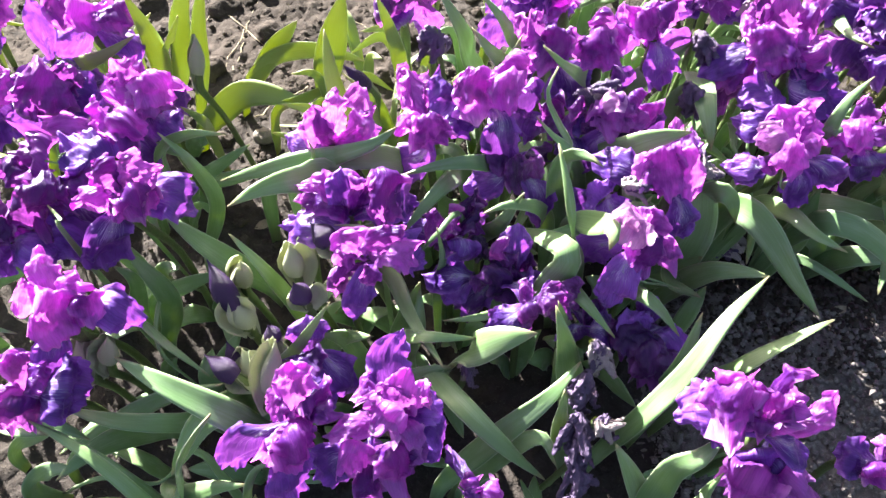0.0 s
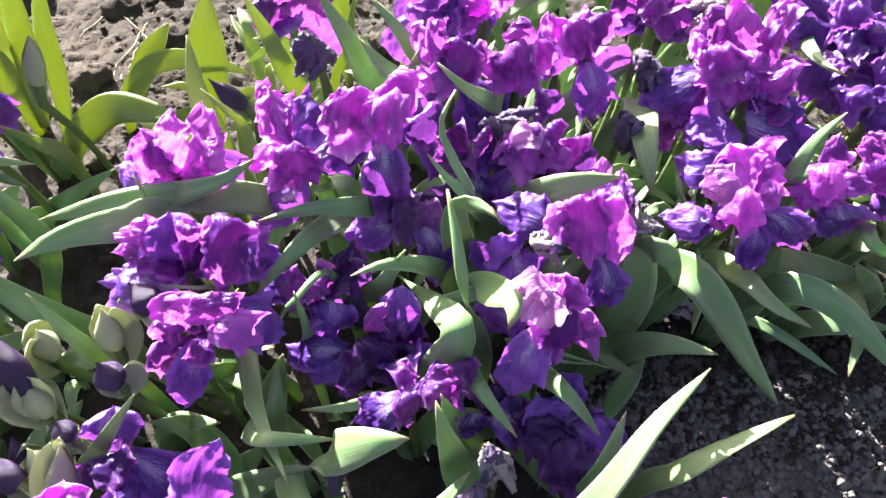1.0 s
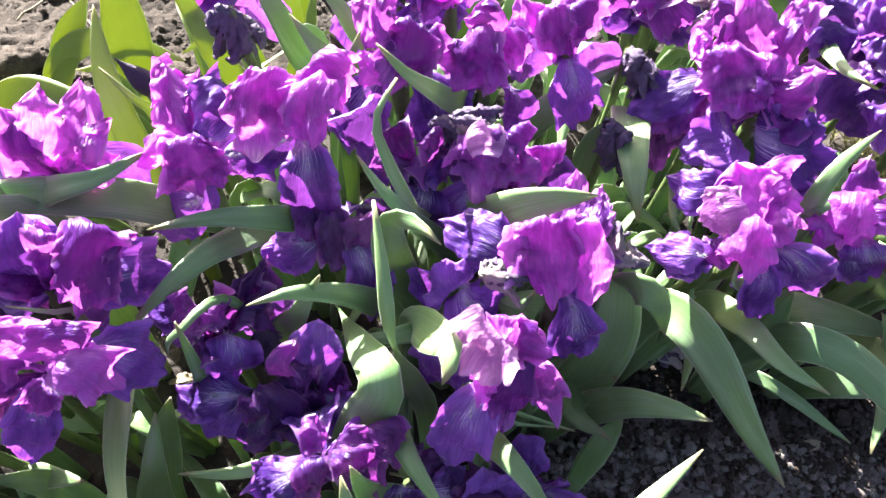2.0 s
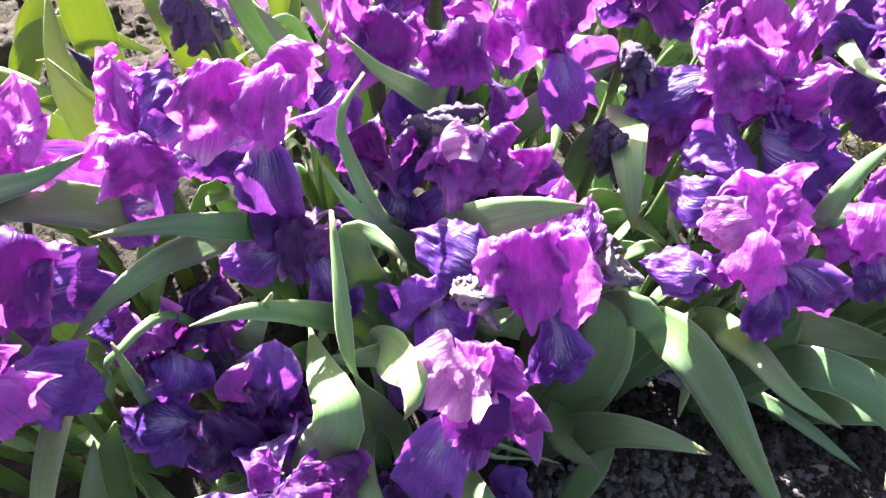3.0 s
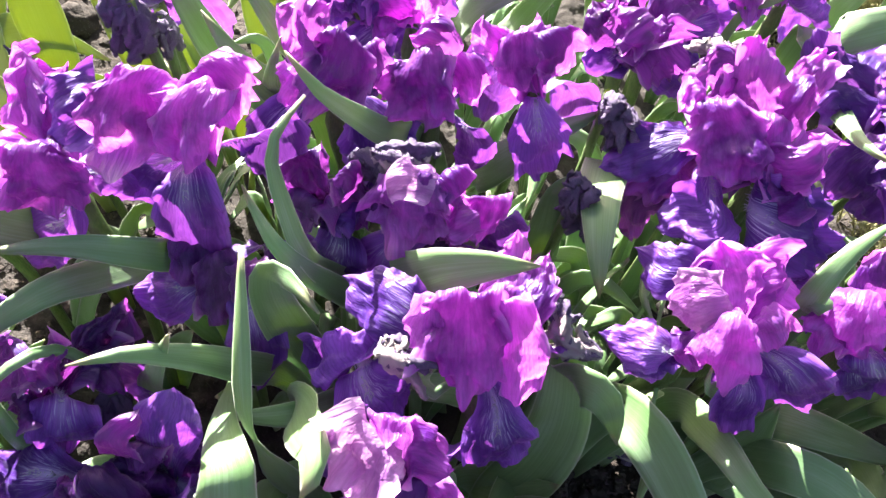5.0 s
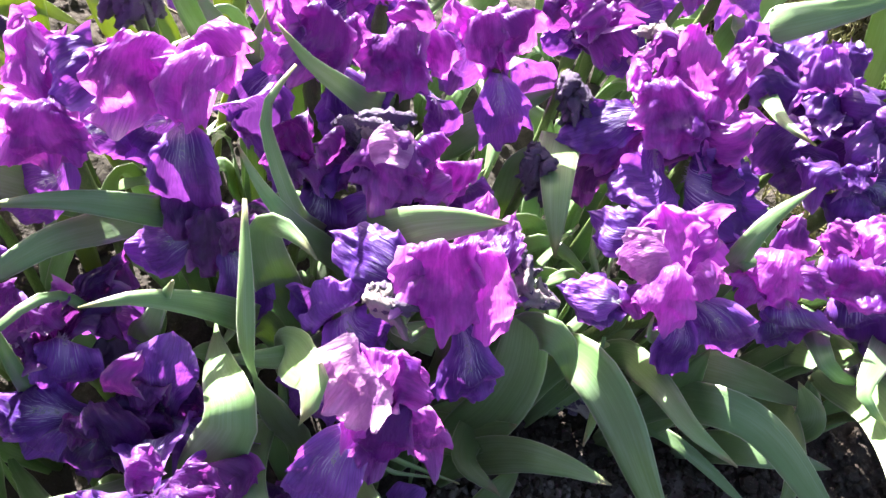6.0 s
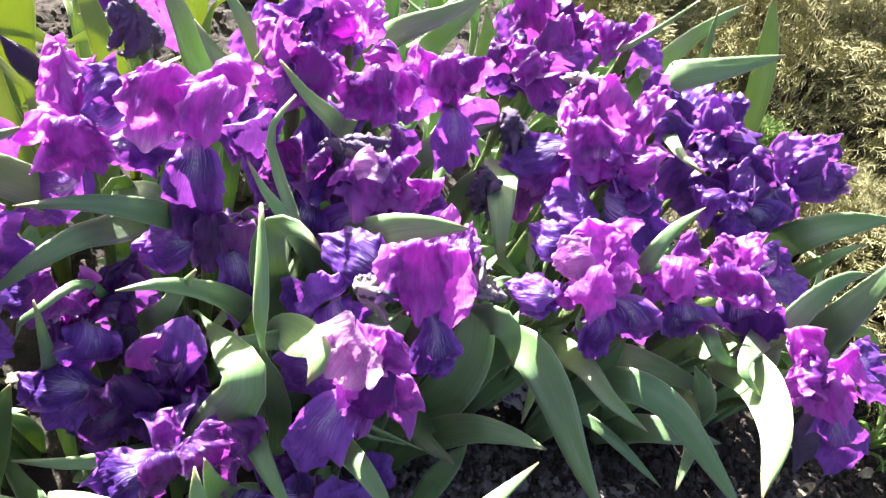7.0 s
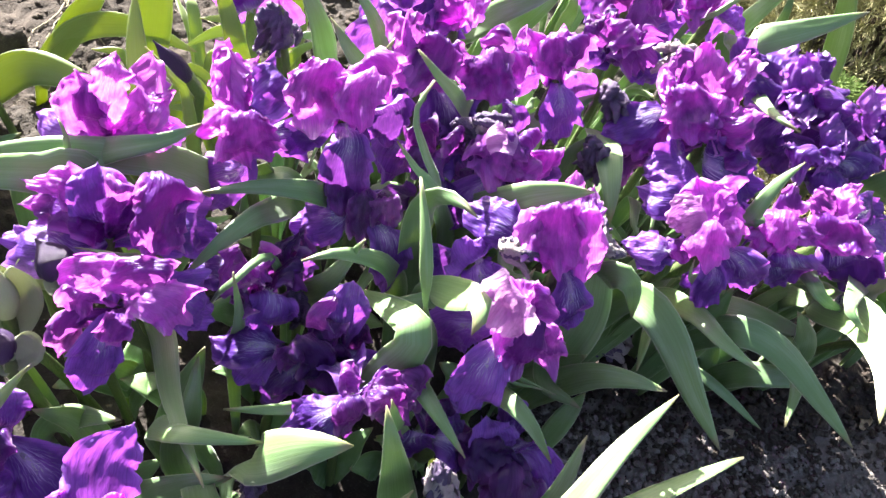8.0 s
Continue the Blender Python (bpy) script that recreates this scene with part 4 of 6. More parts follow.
leaf(plant, [(0.111, 0.596, -0.012), (0.115, 0.585, 0.200), (0.125, 0.555, 0.260), (0.135, 0.551, 0.295)], 0.016)
plant = iris_plant(0.003, 0.672)
leaf(plant, [(0.003, 0.672, -0.012), (0.004, 0.658, 0.120), (0.007, 0.616, 0.200), (0.001, 0.607, 0.250), (-0.007, 0.594, 0.300)], 0.021)
plant = iris_plant(0.226, 0.617)
leaf(plant, [(0.226, 0.617, -0.012), (0.217, 0.593, 0.180), (0.191, 0.526, 0.270), (0.170, 0.505, 0.305), (0.151, 0.511, 0.320)], 0.021)
leaf(plant, [(0.228, 0.631, -0.012), (0.237, 0.631, 0.120), (0.255, 0.592, 0.190), (0.279, 0.594, 0.220), (0.318, 0.619, 0.235)], 0.030)
plant = iris_plant(0.306, 0.589)
leaf(plant, [(0.306, 0.589, -0.012), (0.304, 0.581, 0.100), (0.298, 0.561, 0.180), (0.295, 0.554, 0.220), (0.304, 0.554, 0.242)], 0.026)
plant = iris_plant(0.335, 0.638)
leaf(plant, [(0.335, 0.638, -0.012), (0.331, 0.615, 0.180), (0.318, 0.549, 0.235), (0.319, 0.512, 0.235), (0.327, 0.493, 0.210)], 0.030, full=0.68)
plant = iris_plant(0.376, 0.587)
leaf(plant, [(0.376, 0.587, -0.012), (0.371, 0.568, 0.160), (0.359, 0.515, 0.190), (0.369, 0.503, 0.180)], 0.013)
plant = iris_plant(0.553, 0.904)
leaf(plant, [(0.553, 0.904, -0.012), (0.533, 0.847, 0.140), (0.475, 0.684, 0.230), (0.460, 0.602, 0.265), (0.474, 0.578, 0.271)], 0.021)
leaf(plant, [(0.540, 0.894, -0.012), (0.520, 0.865, 0.140), (0.503, 0.811, 0.220), (0.509, 0.793, 0.270), (0.535, 0.795, 0.310)], 0.024)
leaf(plant, [(0.562, 0.886, -0.012), (0.558, 0.846, 0.160), (0.523, 0.785, 0.250), (0.508, 0.787, 0.300)], 0.015)
plant = iris_plant(0.567, 0.749)
leaf(plant, [(0.567, 0.749, -0.012), (0.557, 0.736, 0.120), (0.529, 0.700, 0.190), (0.501, 0.669, 0.250), (0.497, 0.670, 0.290)], 0.024)
plant = iris_plant(0.477, 0.556)
leaf(plant, [(0.477, 0.556, -0.012), (0.462, 0.539, 0.160), (0.421, 0.488, 0.250), (0.427, 0.498, 0.280), (0.452, 0.522, 0.287)], 0.019)
leaf(plant, [(0.462, 0.539, -0.012), (0.441, 0.513, 0.200), (0.423, 0.486, 0.250), (0.432, 0.490, 0.255), (0.453, 0.500, 0.240)], 0.019)
leaf(plant, [(0.465, 0.539, -0.012), (0.453, 0.511, 0.080), (0.450, 0.483, 0.140), (0.478, 0.468, 0.160), (0.536, 0.463, 0.150)], 0.027)
plant = iris_plant(0.482, 0.797)
leaf(plant, [(0.482, 0.797, -0.012), (0.477, 0.772, 0.200), (0.461, 0.702, 0.265), (0.508, 0.707, 0.290), (0.558, 0.725, 0.308)], 0.034)
plant = iris_plant(0.710, 0.901)
leaf(plant, [(0.710, 0.901, -0.012), (0.693, 0.884, 0.080), (0.644, 0.835, 0.170), (0.600, 0.812, 0.250), (0.545, 0.783, 0.330)], 0.028)
plant = iris_plant(0.618, 0.520)
leaf(plant, [(0.618, 0.520, -0.012), (0.602, 0.511, 0.120), (0.558, 0.484, 0.200), (0.566, 0.500, 0.245), (0.591, 0.519, 0.260), (0.613, 0.527, 0.262)], 0.028, 20)
leaf(plant, [(0.597, 0.504, -0.012), (0.565, 0.482, 0.080), (0.533, 0.468, 0.140), (0.509, 0.468, 0.180)], 0.022)
plant = iris_plant(0.682, 0.561)
leaf(plant, [(0.682, 0.561, -0.012), (0.670, 0.553, 0.100), (0.638, 0.529, 0.180), (0.637, 0.534, 0.230), (0.646, 0.551, 0.270)], 0.037)
leaf(plant, [(0.660, 0.564, -0.012), (0.607, 0.539, 0.140), (0.516, 0.458, 0.230), (0.484, 0.419, 0.250), (0.502, 0.409, 0.240)], 0.022)
plant = iris_plant(0.655, 0.667)
leaf(plant, [(0.655, 0.667, -0.012), (0.641, 0.650, 0.140), (0.601, 0.600, 0.210), (0.617, 0.593, 0.245), (0.672, 0.606, 0.260)], 0.036)
leaf(plant, [(0.660, 0.648, -0.012), (0.654, 0.617, 0.120), (0.623, 0.583, 0.190), (0.624, 0.575, 0.230), (0.648, 0.586, 0.240)], 0.019)
plant = iris_plant(0.567, 0.548)
leaf(plant, [(0.567, 0.548, -0.012), (0.553, 0.526, 0.120), (0.516, 0.461, 0.200), (0.508, 0.422, 0.235), (0.493, 0.373, 0.255), (0.471, 0.329, 0.257)], 0.037)
leaf(plant, [(0.564, 0.562, -0.012), (0.542, 0.547, 0.140), (0.487, 0.467, 0.220), (0.489, 0.445, 0.225), (0.521, 0.451, 0.210)], 0.019)
leaf(plant, [(0.553, 0.547, -0.012), (0.536, 0.532, 0.100), (0.526, 0.495, 0.160), (0.530, 0.468, 0.170)], 0.027)
plant = iris_plant(0.191, 0.830)
leaf(plant, [(0.191, 0.830, -0.012), (0.199, 0.797, 0.120), (0.220, 0.702, 0.230), (0.255, 0.690, 0.270), (0.284, 0.692, 0.300)], 0.029)
leaf(plant, [(0.210, 0.846, -0.012), (0.237, 0.831, 0.100), (0.256, 0.744, 0.200), (0.279, 0.738, 0.250), (0.289, 0.751, 0.280)], 0.025)
plant = iris_plant(0.343, 0.921)
leaf(plant, [(0.343, 0.921, -0.012), (0.335, 0.887, 0.100), (0.312, 0.791, 0.200), (0.292, 0.738, 0.260)], 0.018)
plant = iris_plant(0.391, 0.716)
leaf(plant, [(0.391, 0.716, -0.012), (0.397, 0.713, 0.240), (0.415, 0.706, 0.280), (0.437, 0.711, 0.310), (0.453, 0.712, 0.340)], 0.007)
plant = iris_plant(0.198, 0.320)
leaf(plant, [(0.198, 0.320, -0.012), (0.193, 0.314, 0.120), (0.177, 0.298, 0.210), (0.169, 0.300, 0.245)], 0.025)
plant = iris_plant(0.144, 0.366)
leaf(plant, [(0.144, 0.366, -0.012), (0.141, 0.354, 0.120), (0.131, 0.322, 0.180), (0.107, 0.302, 0.205), (0.076, 0.299, 0.200)], 0.013)
plant = iris_plant(0.003, 0.257)
leaf(plant, [(0.003, 0.257, -0.012), (0.013, 0.258, 0.100), (0.042, 0.260, 0.150), (0.065, 0.264, 0.170), (0.085, 0.270, 0.170)], 0.025)
leaf(plant, [(0.017, 0.270, -0.012), (0.040, 0.279, 0.080), (0.065, 0.268, 0.150), (0.087, 0.270, 0.170)], 0.022)
leaf(plant, [(0.005, 0.271, -0.012), (0.002, 0.288, 0.050), (-0.012, 0.298, 0.140), (-0.032, 0.290, 0.180)], 0.025)
plant = iris_plant(0.019, 0.325)
leaf(plant, [(0.019, 0.325, -0.012), (0.023, 0.327, 0.060), (0.035, 0.332, 0.120), (0.051, 0.347, 0.180)], 0.026)
leaf(plant, [(0.018, 0.346, -0.012), (0.013, 0.365, 0.220), (0.001, 0.359, 0.250), (-0.021, 0.360, 0.250)], 0.006)
plant = iris_plant(0.270, 0.536)
leaf(plant, [(0.270, 0.536, -0.012), (0.262, 0.507, 0.140), (0.240, 0.424, 0.220), (0.249, 0.405, 0.235), (0.258, 0.420, 0.230)], 0.020)
plant = iris_plant(0.293, 0.476)
leaf(plant, [(0.293, 0.476, -0.012), (0.284, 0.464, 0.120), (0.259, 0.432, 0.190), (0.244, 0.424, 0.200), (0.236, 0.417, 0.230)], 0.026)
plant = iris_plant(0.317, 0.362)
leaf(plant, [(0.317, 0.362, 0.020), (0.326, 0.378, 0.070), (0.340, 0.397, 0.110)], 0.020)
plant = iris_plant(-0.361, 0.197)
leaf(plant, [(-0.361, 0.197, -0.012), (-0.340, 0.200, 0.060), (-0.279, 0.210, 0.120), (-0.245, 0.203, 0.110)], 0.020)
plant = iris_plant(0.262, 0.172)
leaf(plant, [(0.262, 0.172, -0.012), (0.255, 0.174, 0.100), (0.236, 0.181, 0.170), (0.217, 0.201, 0.200)], 0.027)
leaf(plant, [(0.258, 0.170, -0.012), (0.255, 0.171, 0.140), (0.259, 0.182, 0.200), (0.277, 0.189, 0.215), (0.301, 0.210, 0.210)], 0.027, 10)
leaf(plant, [(0.277, 0.169, -0.012), (0.289, 0.166, 0.150), (0.283, 0.168, 0.200), (0.293, 0.179, 0.215)], 0.018)
plant = iris_plant(-0.329, 0.270)
leaf(plant, [(-0.329, 0.270, -0.012), (-0.322, 0.269, 0.190), (-0.300, 0.267, 0.200), (-0.290, 0.266, 0.200)], 0.010)
plant = iris_plant(-0.484, 0.362)
leaf(plant, [(-0.484, 0.362, -0.012), (-0.451, 0.342, 0.060), (-0.357, 0.284, 0.140), (-0.289, 0.249, 0.180), (-0.246, 0.242, 0.190)], 0.022)
plant = iris_plant(-0.460, 0.267)
leaf(plant, [(-0.460, 0.267, -0.012), (-0.433, 0.256, 0.050), (-0.355, 0.225, 0.120), (-0.289, 0.195, 0.160), (-0.253, 0.192, 0.160)], 0.025)
plant = iris_plant(-0.535, 0.471)
leaf(plant, [(-0.535, 0.471, -0.012), (-0.502, 0.448, 0.050), (-0.408, 0.382, 0.140), (-0.333, 0.337, 0.190)], 0.027)
plant = iris_plant(-0.198, 0.244)
leaf(plant, [(-0.198, 0.244, -0.012), (-0.199, 0.234, 0.050), (-0.205, 0.207, 0.120), (-0.220, 0.182, 0.150), (-0.241, 0.157, 0.150)], 0.025)

# ---- iris flowers ----
f = flower("magenta", (-0.039, 0.459, 0.235))
petal(f, "S", 0.032, (-0.048, 0.449, 0.265), (-0.048, 0.455, 0.295))
petal(f, "S", 0.023, (-0.031, 0.452, 0.275), (-0.026, 0.467, 0.305))
petal(f, "S", 0.032, (-0.007, 0.446, 0.280), (-0.011, 0.474, 0.286), (0.004, 0.461, 0.285))
petal(f, "S", 0.025, (-0.007, 0.444, 0.262), (0.008, 0.460, 0.262))
petal(f, "F", 0.025, (-0.062, 0.446, 0.250), (-0.084, 0.458, 0.250))
petal(f, "S", 0.021, (-0.040, 0.446, 0.270), (-0.046, 0.464, 0.280))
petal(f, "F", 0.032, (-0.026, 0.471, 0.239), (-0.012, 0.484, 0.219), (-0.007, 0.488, 0.180))
petal(f, "F", 0.037, (-0.045, 0.472, 0.239), (-0.051, 0.486, 0.219), (-0.054, 0.490, 0.188))
f = flower("magenta", (0.051, 0.470, 0.250))
petal(f, "S", 0.032, (0.047, 0.474, 0.288), (0.031, 0.498, 0.288), (0.024, 0.481, 0.280))
petal(f, "F", 0.033, (0.070, 0.494, 0.285), (0.064, 0.472, 0.295), (0.051, 0.467, 0.280))
petal(f, "S", 0.043, (0.055, 0.457, 0.287), (0.056, 0.446, 0.274), (0.060, 0.441, 0.250))
petal(f, "S", 0.028, (0.043, 0.455, 0.280), (0.026, 0.453, 0.262))
petal(f, "F", 0.037, (0.049, 0.459, 0.230), (0.029, 0.460, 0.210), (0.007, 0.458, 0.185))
petal(f, "F", 0.027, (0.076, 0.482, 0.248), (0.086, 0.479, 0.230))
petal(f, "S", 0.028, (0.038, 0.485, 0.290), (0.048, 0.499, 0.290))
f = flower("magenta", (0.109, 0.489, 0.265))
petal(f, "S", 0.037, (0.097, 0.485, 0.315), (0.091, 0.468, 0.307), (0.095, 0.452, 0.285))
petal(f, "S", 0.037, (0.123, 0.485, 0.315), (0.119, 0.468, 0.309), (0.124, 0.454, 0.290))
petal(f, "S", 0.032, (0.115, 0.494, 0.315), (0.131, 0.491, 0.315), (0.134, 0.489, 0.290))
petal(f, "F", 0.033, (0.118, 0.462, 0.275), (0.119, 0.454, 0.255), (0.122, 0.448, 0.220))
petal(f, "F", 0.034, (0.139, 0.511, 0.265), (0.143, 0.510, 0.250), (0.149, 0.505, 0.230))
petal(f, "F", 0.024, (0.084, 0.484, 0.250), (0.078, 0.476, 0.235))
f = flower("dark", (0.130, 0.458, 0.220))
petal(f, "S", 0.029, (0.133, 0.447, 0.245), (0.138, 0.434, 0.233), (0.142, 0.426, 0.215))
petal(f, "S", 0.023, (0.118, 0.453, 0.240), (0.123, 0.437, 0.225))
petal(f, "S", 0.023, (0.147, 0.446, 0.242), (0.153, 0.436, 0.215))
petal(f, "F", 0.030, (0.118, 0.437, 0.225), (0.102, 0.438, 0.210), (0.086, 0.440, 0.200))
petal(f, "F", 0.026, (0.157, 0.427, 0.220), (0.159, 0.413, 0.180))
petal(f, "F", 0.036, (0.142, 0.472, 0.224), (0.155, 0.487, 0.204), (0.160, 0.492, 0.163))
f = flower("magenta", (0.158, 0.569, 0.248))
petal(f, "S", 0.031, (0.149, 0.553, 0.295), (0.139, 0.571, 0.291), (0.138, 0.551, 0.280))
petal(f, "S", 0.041, (0.166, 0.555, 0.300), (0.167, 0.546, 0.291), (0.157, 0.539, 0.262))
petal(f, "S", 0.026, (0.173, 0.559, 0.290), (0.182, 0.557, 0.268))
petal(f, "S", 0.023, (0.148, 0.567, 0.295), (0.153, 0.579, 0.297))
petal(f, "S", 0.026, (0.145, 0.541, 0.280), (0.137, 0.542, 0.255))
petal(f, "F", 0.035, (0.158, 0.587, 0.252), (0.158, 0.607, 0.232), (0.157, 0.613, 0.192))
petal(f, "F", 0.033, (0.145, 0.558, 0.252), (0.130, 0.545, 0.232), (0.125, 0.541, 0.192))
petal(f, "F", 0.035, (0.173, 0.562, 0.252), (0.190, 0.553, 0.232), (0.195, 0.551, 0.195))
f = flower("magenta", (0.215, 0.574, 0.245))
petal(f, "S", 0.048, (0.208, 0.568, 0.290), (0.207, 0.553, 0.283), (0.215, 0.540, 0.260))
petal(f, "S", 0.029, (0.193, 0.565, 0.283), (0.193, 0.558, 0.258))
petal(f, "S", 0.031, (0.213, 0.578, 0.290), (0.197, 0.576, 0.292))
petal(f, "S", 0.024, (0.228, 0.579, 0.280), (0.240, 0.570, 0.258))
petal(f, "F", 0.023, (0.236, 0.570, 0.245), (0.243, 0.569, 0.225), (0.236, 0.571, 0.200))
petal(f, "F", 0.024, (0.241, 0.617, 0.262), (0.265, 0.621, 0.250))
petal(f, "F", 0.038, (0.201, 0.565, 0.249), (0.185, 0.555, 0.229), (0.180, 0.551, 0.192))
f = flower("magenta", (0.270, 0.595, 0.255))
petal(f, "S", 0.029, (0.248, 0.591, 0.290), (0.241, 0.598, 0.294), (0.248, 0.583, 0.275))
petal(f, "S", 0.029, (0.267, 0.593, 0.295), (0.277, 0.590, 0.299), (0.281, 0.592, 0.270))
petal(f, "S", 0.027, (0.254, 0.591, 0.300), (0.257, 0.582, 0.286), (0.265, 0.582, 0.265))
petal(f, "S", 0.024, (0.260, 0.599, 0.290), (0.261, 0.609, 0.300))
petal(f, "F", 0.036, (0.273, 0.580, 0.256), (0.279, 0.574, 0.240), (0.285, 0.573, 0.212))
petal(f, "F", 0.039, (0.259, 0.609, 0.259), (0.247, 0.624, 0.239), (0.243, 0.629, 0.200))
petal(f, "F", 0.031, (0.282, 0.608, 0.259), (0.297, 0.622, 0.239), (0.301, 0.627, 0.199))
f = flower("dark", (0.327, 0.676, 0.245))
petal(f, "F", 0.023, (0.315, 0.664, 0.242), (0.299, 0.659, 0.240))
petal(f, "S", 0.042, (0.324, 0.650, 0.280), (0.315, 0.648, 0.265))
petal(f, "S", 0.043, (0.339, 0.653, 0.272), (0.358, 0.658, 0.250))
petal(f, "F", 0.033, (0.360, 0.668, 0.240), (0.384, 0.670, 0.232))
petal(f, "S", 0.030, (0.305, 0.658, 0.270), (0.294, 0.663, 0.280))
petal(f, "F", 0.030, (0.326, 0.693, 0.249), (0.326, 0.711, 0.229), (0.325, 0.718, 0.191))
f = flower("magenta", (0.381, 0.597, 0.240))
petal(f, "S", 0.044, (0.369, 0.592, 0.280), (0.379, 0.575, 0.274), (0.391, 0.556, 0.252))
petal(f, "F", 0.033, (0.362, 0.588, 0.250), (0.342, 0.581, 0.242), (0.318, 0.574, 0.230))
petal(f, "S", 0.033, (0.348, 0.570, 0.232), (0.343, 0.567, 0.212))
petal(f, "F", 0.040, (0.382, 0.550, 0.236), (0.365, 0.546, 0.232), (0.354, 0.544, 0.220))
petal(f, "S", 0.034, (0.417, 0.565, 0.270), (0.428, 0.584, 0.280))
petal(f, "S", 0.025, (0.360, 0.598, 0.280), (0.350, 0.585, 0.272))
petal(f, "S", 0.029, (0.375, 0.616, 0.285), (0.355, 0.603, 0.280))
petal(f, "F", 0.035, (0.398, 0.602, 0.244), (0.418, 0.607, 0.224), (0.425, 0.609, 0.183))
f = flower("magenta", (0.414, 0.591, 0.235))
petal(f, "S", 0.034, (0.390, 0.606, 0.285), (0.391, 0.627, 0.300))
petal(f, "F", 0.056, (0.408, 0.554, 0.240), (0.432, 0.551, 0.236), (0.471, 0.569, 0.220))
petal(f, "S", 0.037, (0.423, 0.563, 0.252), (0.406, 0.554, 0.245))
petal(f, "S", 0.026, (0.414, 0.603, 0.280), (0.426, 0.627, 0.285))
petal(f, "S", 0.024, (0.399, 0.586, 0.280), (0.403, 0.571, 0.262))
petal(f, "S", 0.026, (0.427, 0.630, 0.280), (0.442, 0.652, 0.285))
petal(f, "S", 0.025, (0.427, 0.586, 0.270), (0.445, 0.586, 0.250))
petal(f, "S", 0.027, (0.350, 0.572, 0.215), (0.353, 0.562, 0.180))
petal(f, "F", 0.034, (0.398, 0.598, 0.239), (0.379, 0.605, 0.219), (0.373, 0.607, 0.179))
petal(f, "F", 0.039, (0.424, 0.607, 0.239), (0.435, 0.624, 0.219), (0.438, 0.630, 0.178))
f = flower("magenta", (0.389, 0.469, 0.235))
petal(f, "S", 0.034, (0.378, 0.483, 0.262), (0.365, 0.491, 0.278))
petal(f, "S", 0.023, (0.393, 0.494, 0.265), (0.397, 0.506, 0.272))
petal(f, "S", 0.042, (0.397, 0.487, 0.262), (0.413, 0.486, 0.250))
petal(f, "L", 0.030, (0.368, 0.461, 0.272), (0.354, 0.457, 0.271), (0.349, 0.460, 0.250))
petal(f, "S", 0.032, (0.371, 0.452, 0.275), (0.369, 0.441, 0.268), (0.374, 0.434, 0.250))
petal(f, "F", 0.030, (0.406, 0.453, 0.245), (0.420, 0.448, 0.235), (0.439, 0.449, 0.210))
petal(f, "F", 0.022, (0.393, 0.441, 0.235), (0.394, 0.436, 0.220), (0.399, 0.432, 0.200))
petal(f, "F", 0.027, (0.362, 0.486, 0.252), (0.348, 0.491, 0.250), (0.336, 0.507, 0.242))
petal(f, "S", 0.023, (0.358, 0.454, 0.252), (0.365, 0.442, 0.238))
petal(f, "S", 0.022, (0.392, 0.462, 0.262), (0.402, 0.458, 0.250))
f = flower("magenta", (0.363, 0.455, 0.235))
petal(f, "F", 0.024, (0.346, 0.446, 0.246), (0.335, 0.449, 0.242), (0.323, 0.455, 0.235))
petal(f, "F", 0.022, (0.346, 0.443, 0.236), (0.351, 0.438, 0.225))
petal(f, "F", 0.039, (0.378, 0.463, 0.239), (0.396, 0.472, 0.219), (0.401, 0.475, 0.180))
f = flower("magenta", (-0.011, 0.380, 0.235))
petal(f, "F", 0.035, (-0.011, 0.383, 0.265), (-0.015, 0.395, 0.285))
petal(f, "S", 0.031, (-0.021, 0.372, 0.262), (-0.038, 0.383, 0.260), (-0.060, 0.383, 0.250))
petal(f, "S", 0.023, (-0.030, 0.383, 0.278), (-0.053, 0.389, 0.265))
petal(f, "S", 0.038, (0.022, 0.391, 0.287), (0.025, 0.378, 0.279), (0.018, 0.358, 0.250))
petal(f, "S", 0.020, (0.000, 0.387, 0.275), (-0.007, 0.394, 0.278))
petal(f, "F", 0.034, (0.026, 0.385, 0.250), (0.036, 0.392, 0.246), (0.043, 0.407, 0.222))
petal(f, "F", 0.035, (-0.022, 0.361, 0.242), (-0.041, 0.364, 0.237), (-0.077, 0.374, 0.222))
petal(f, "S", 0.021, (0.033, 0.393, 0.275), (0.029, 0.378, 0.262))
f = flower("magenta", (0.012, 0.336, 0.235))
petal(f, "S", 0.028, (0.013, 0.338, 0.270), (-0.001, 0.338, 0.264), (-0.022, 0.334, 0.250))
petal(f, "S", 0.025, (0.041, 0.334, 0.280), (0.028, 0.332, 0.278), (0.008, 0.328, 0.268))
petal(f, "S", 0.030, (0.034, 0.323, 0.275), (0.049, 0.323, 0.271), (0.047, 0.326, 0.248))
petal(f, "F", 0.038, (0.038, 0.341, 0.246), (0.049, 0.343, 0.240), (0.055, 0.352, 0.215))
petal(f, "S", 0.020, (-0.008, 0.319, 0.245), (-0.017, 0.308, 0.218))
petal(f, "S", 0.018, (-0.006, 0.328, 0.255), (-0.007, 0.319, 0.238))
petal(f, "F", 0.025, (0.009, 0.320, 0.240), (0.005, 0.307, 0.225), (-0.003, 0.296, 0.198))
petal(f, "S", 0.019, (0.017, 0.316, 0.252), (0.011, 0.307, 0.236))
petal(f, "S", 0.018, (0.033, 0.332, 0.270), (0.037, 0.319, 0.250))
petal(f, "F", 0.038, (0.007, 0.353, 0.239), (0.000, 0.372, 0.219), (-0.002, 0.378, 0.179))
f = flower("dark", (0.073, 0.378, 0.205))
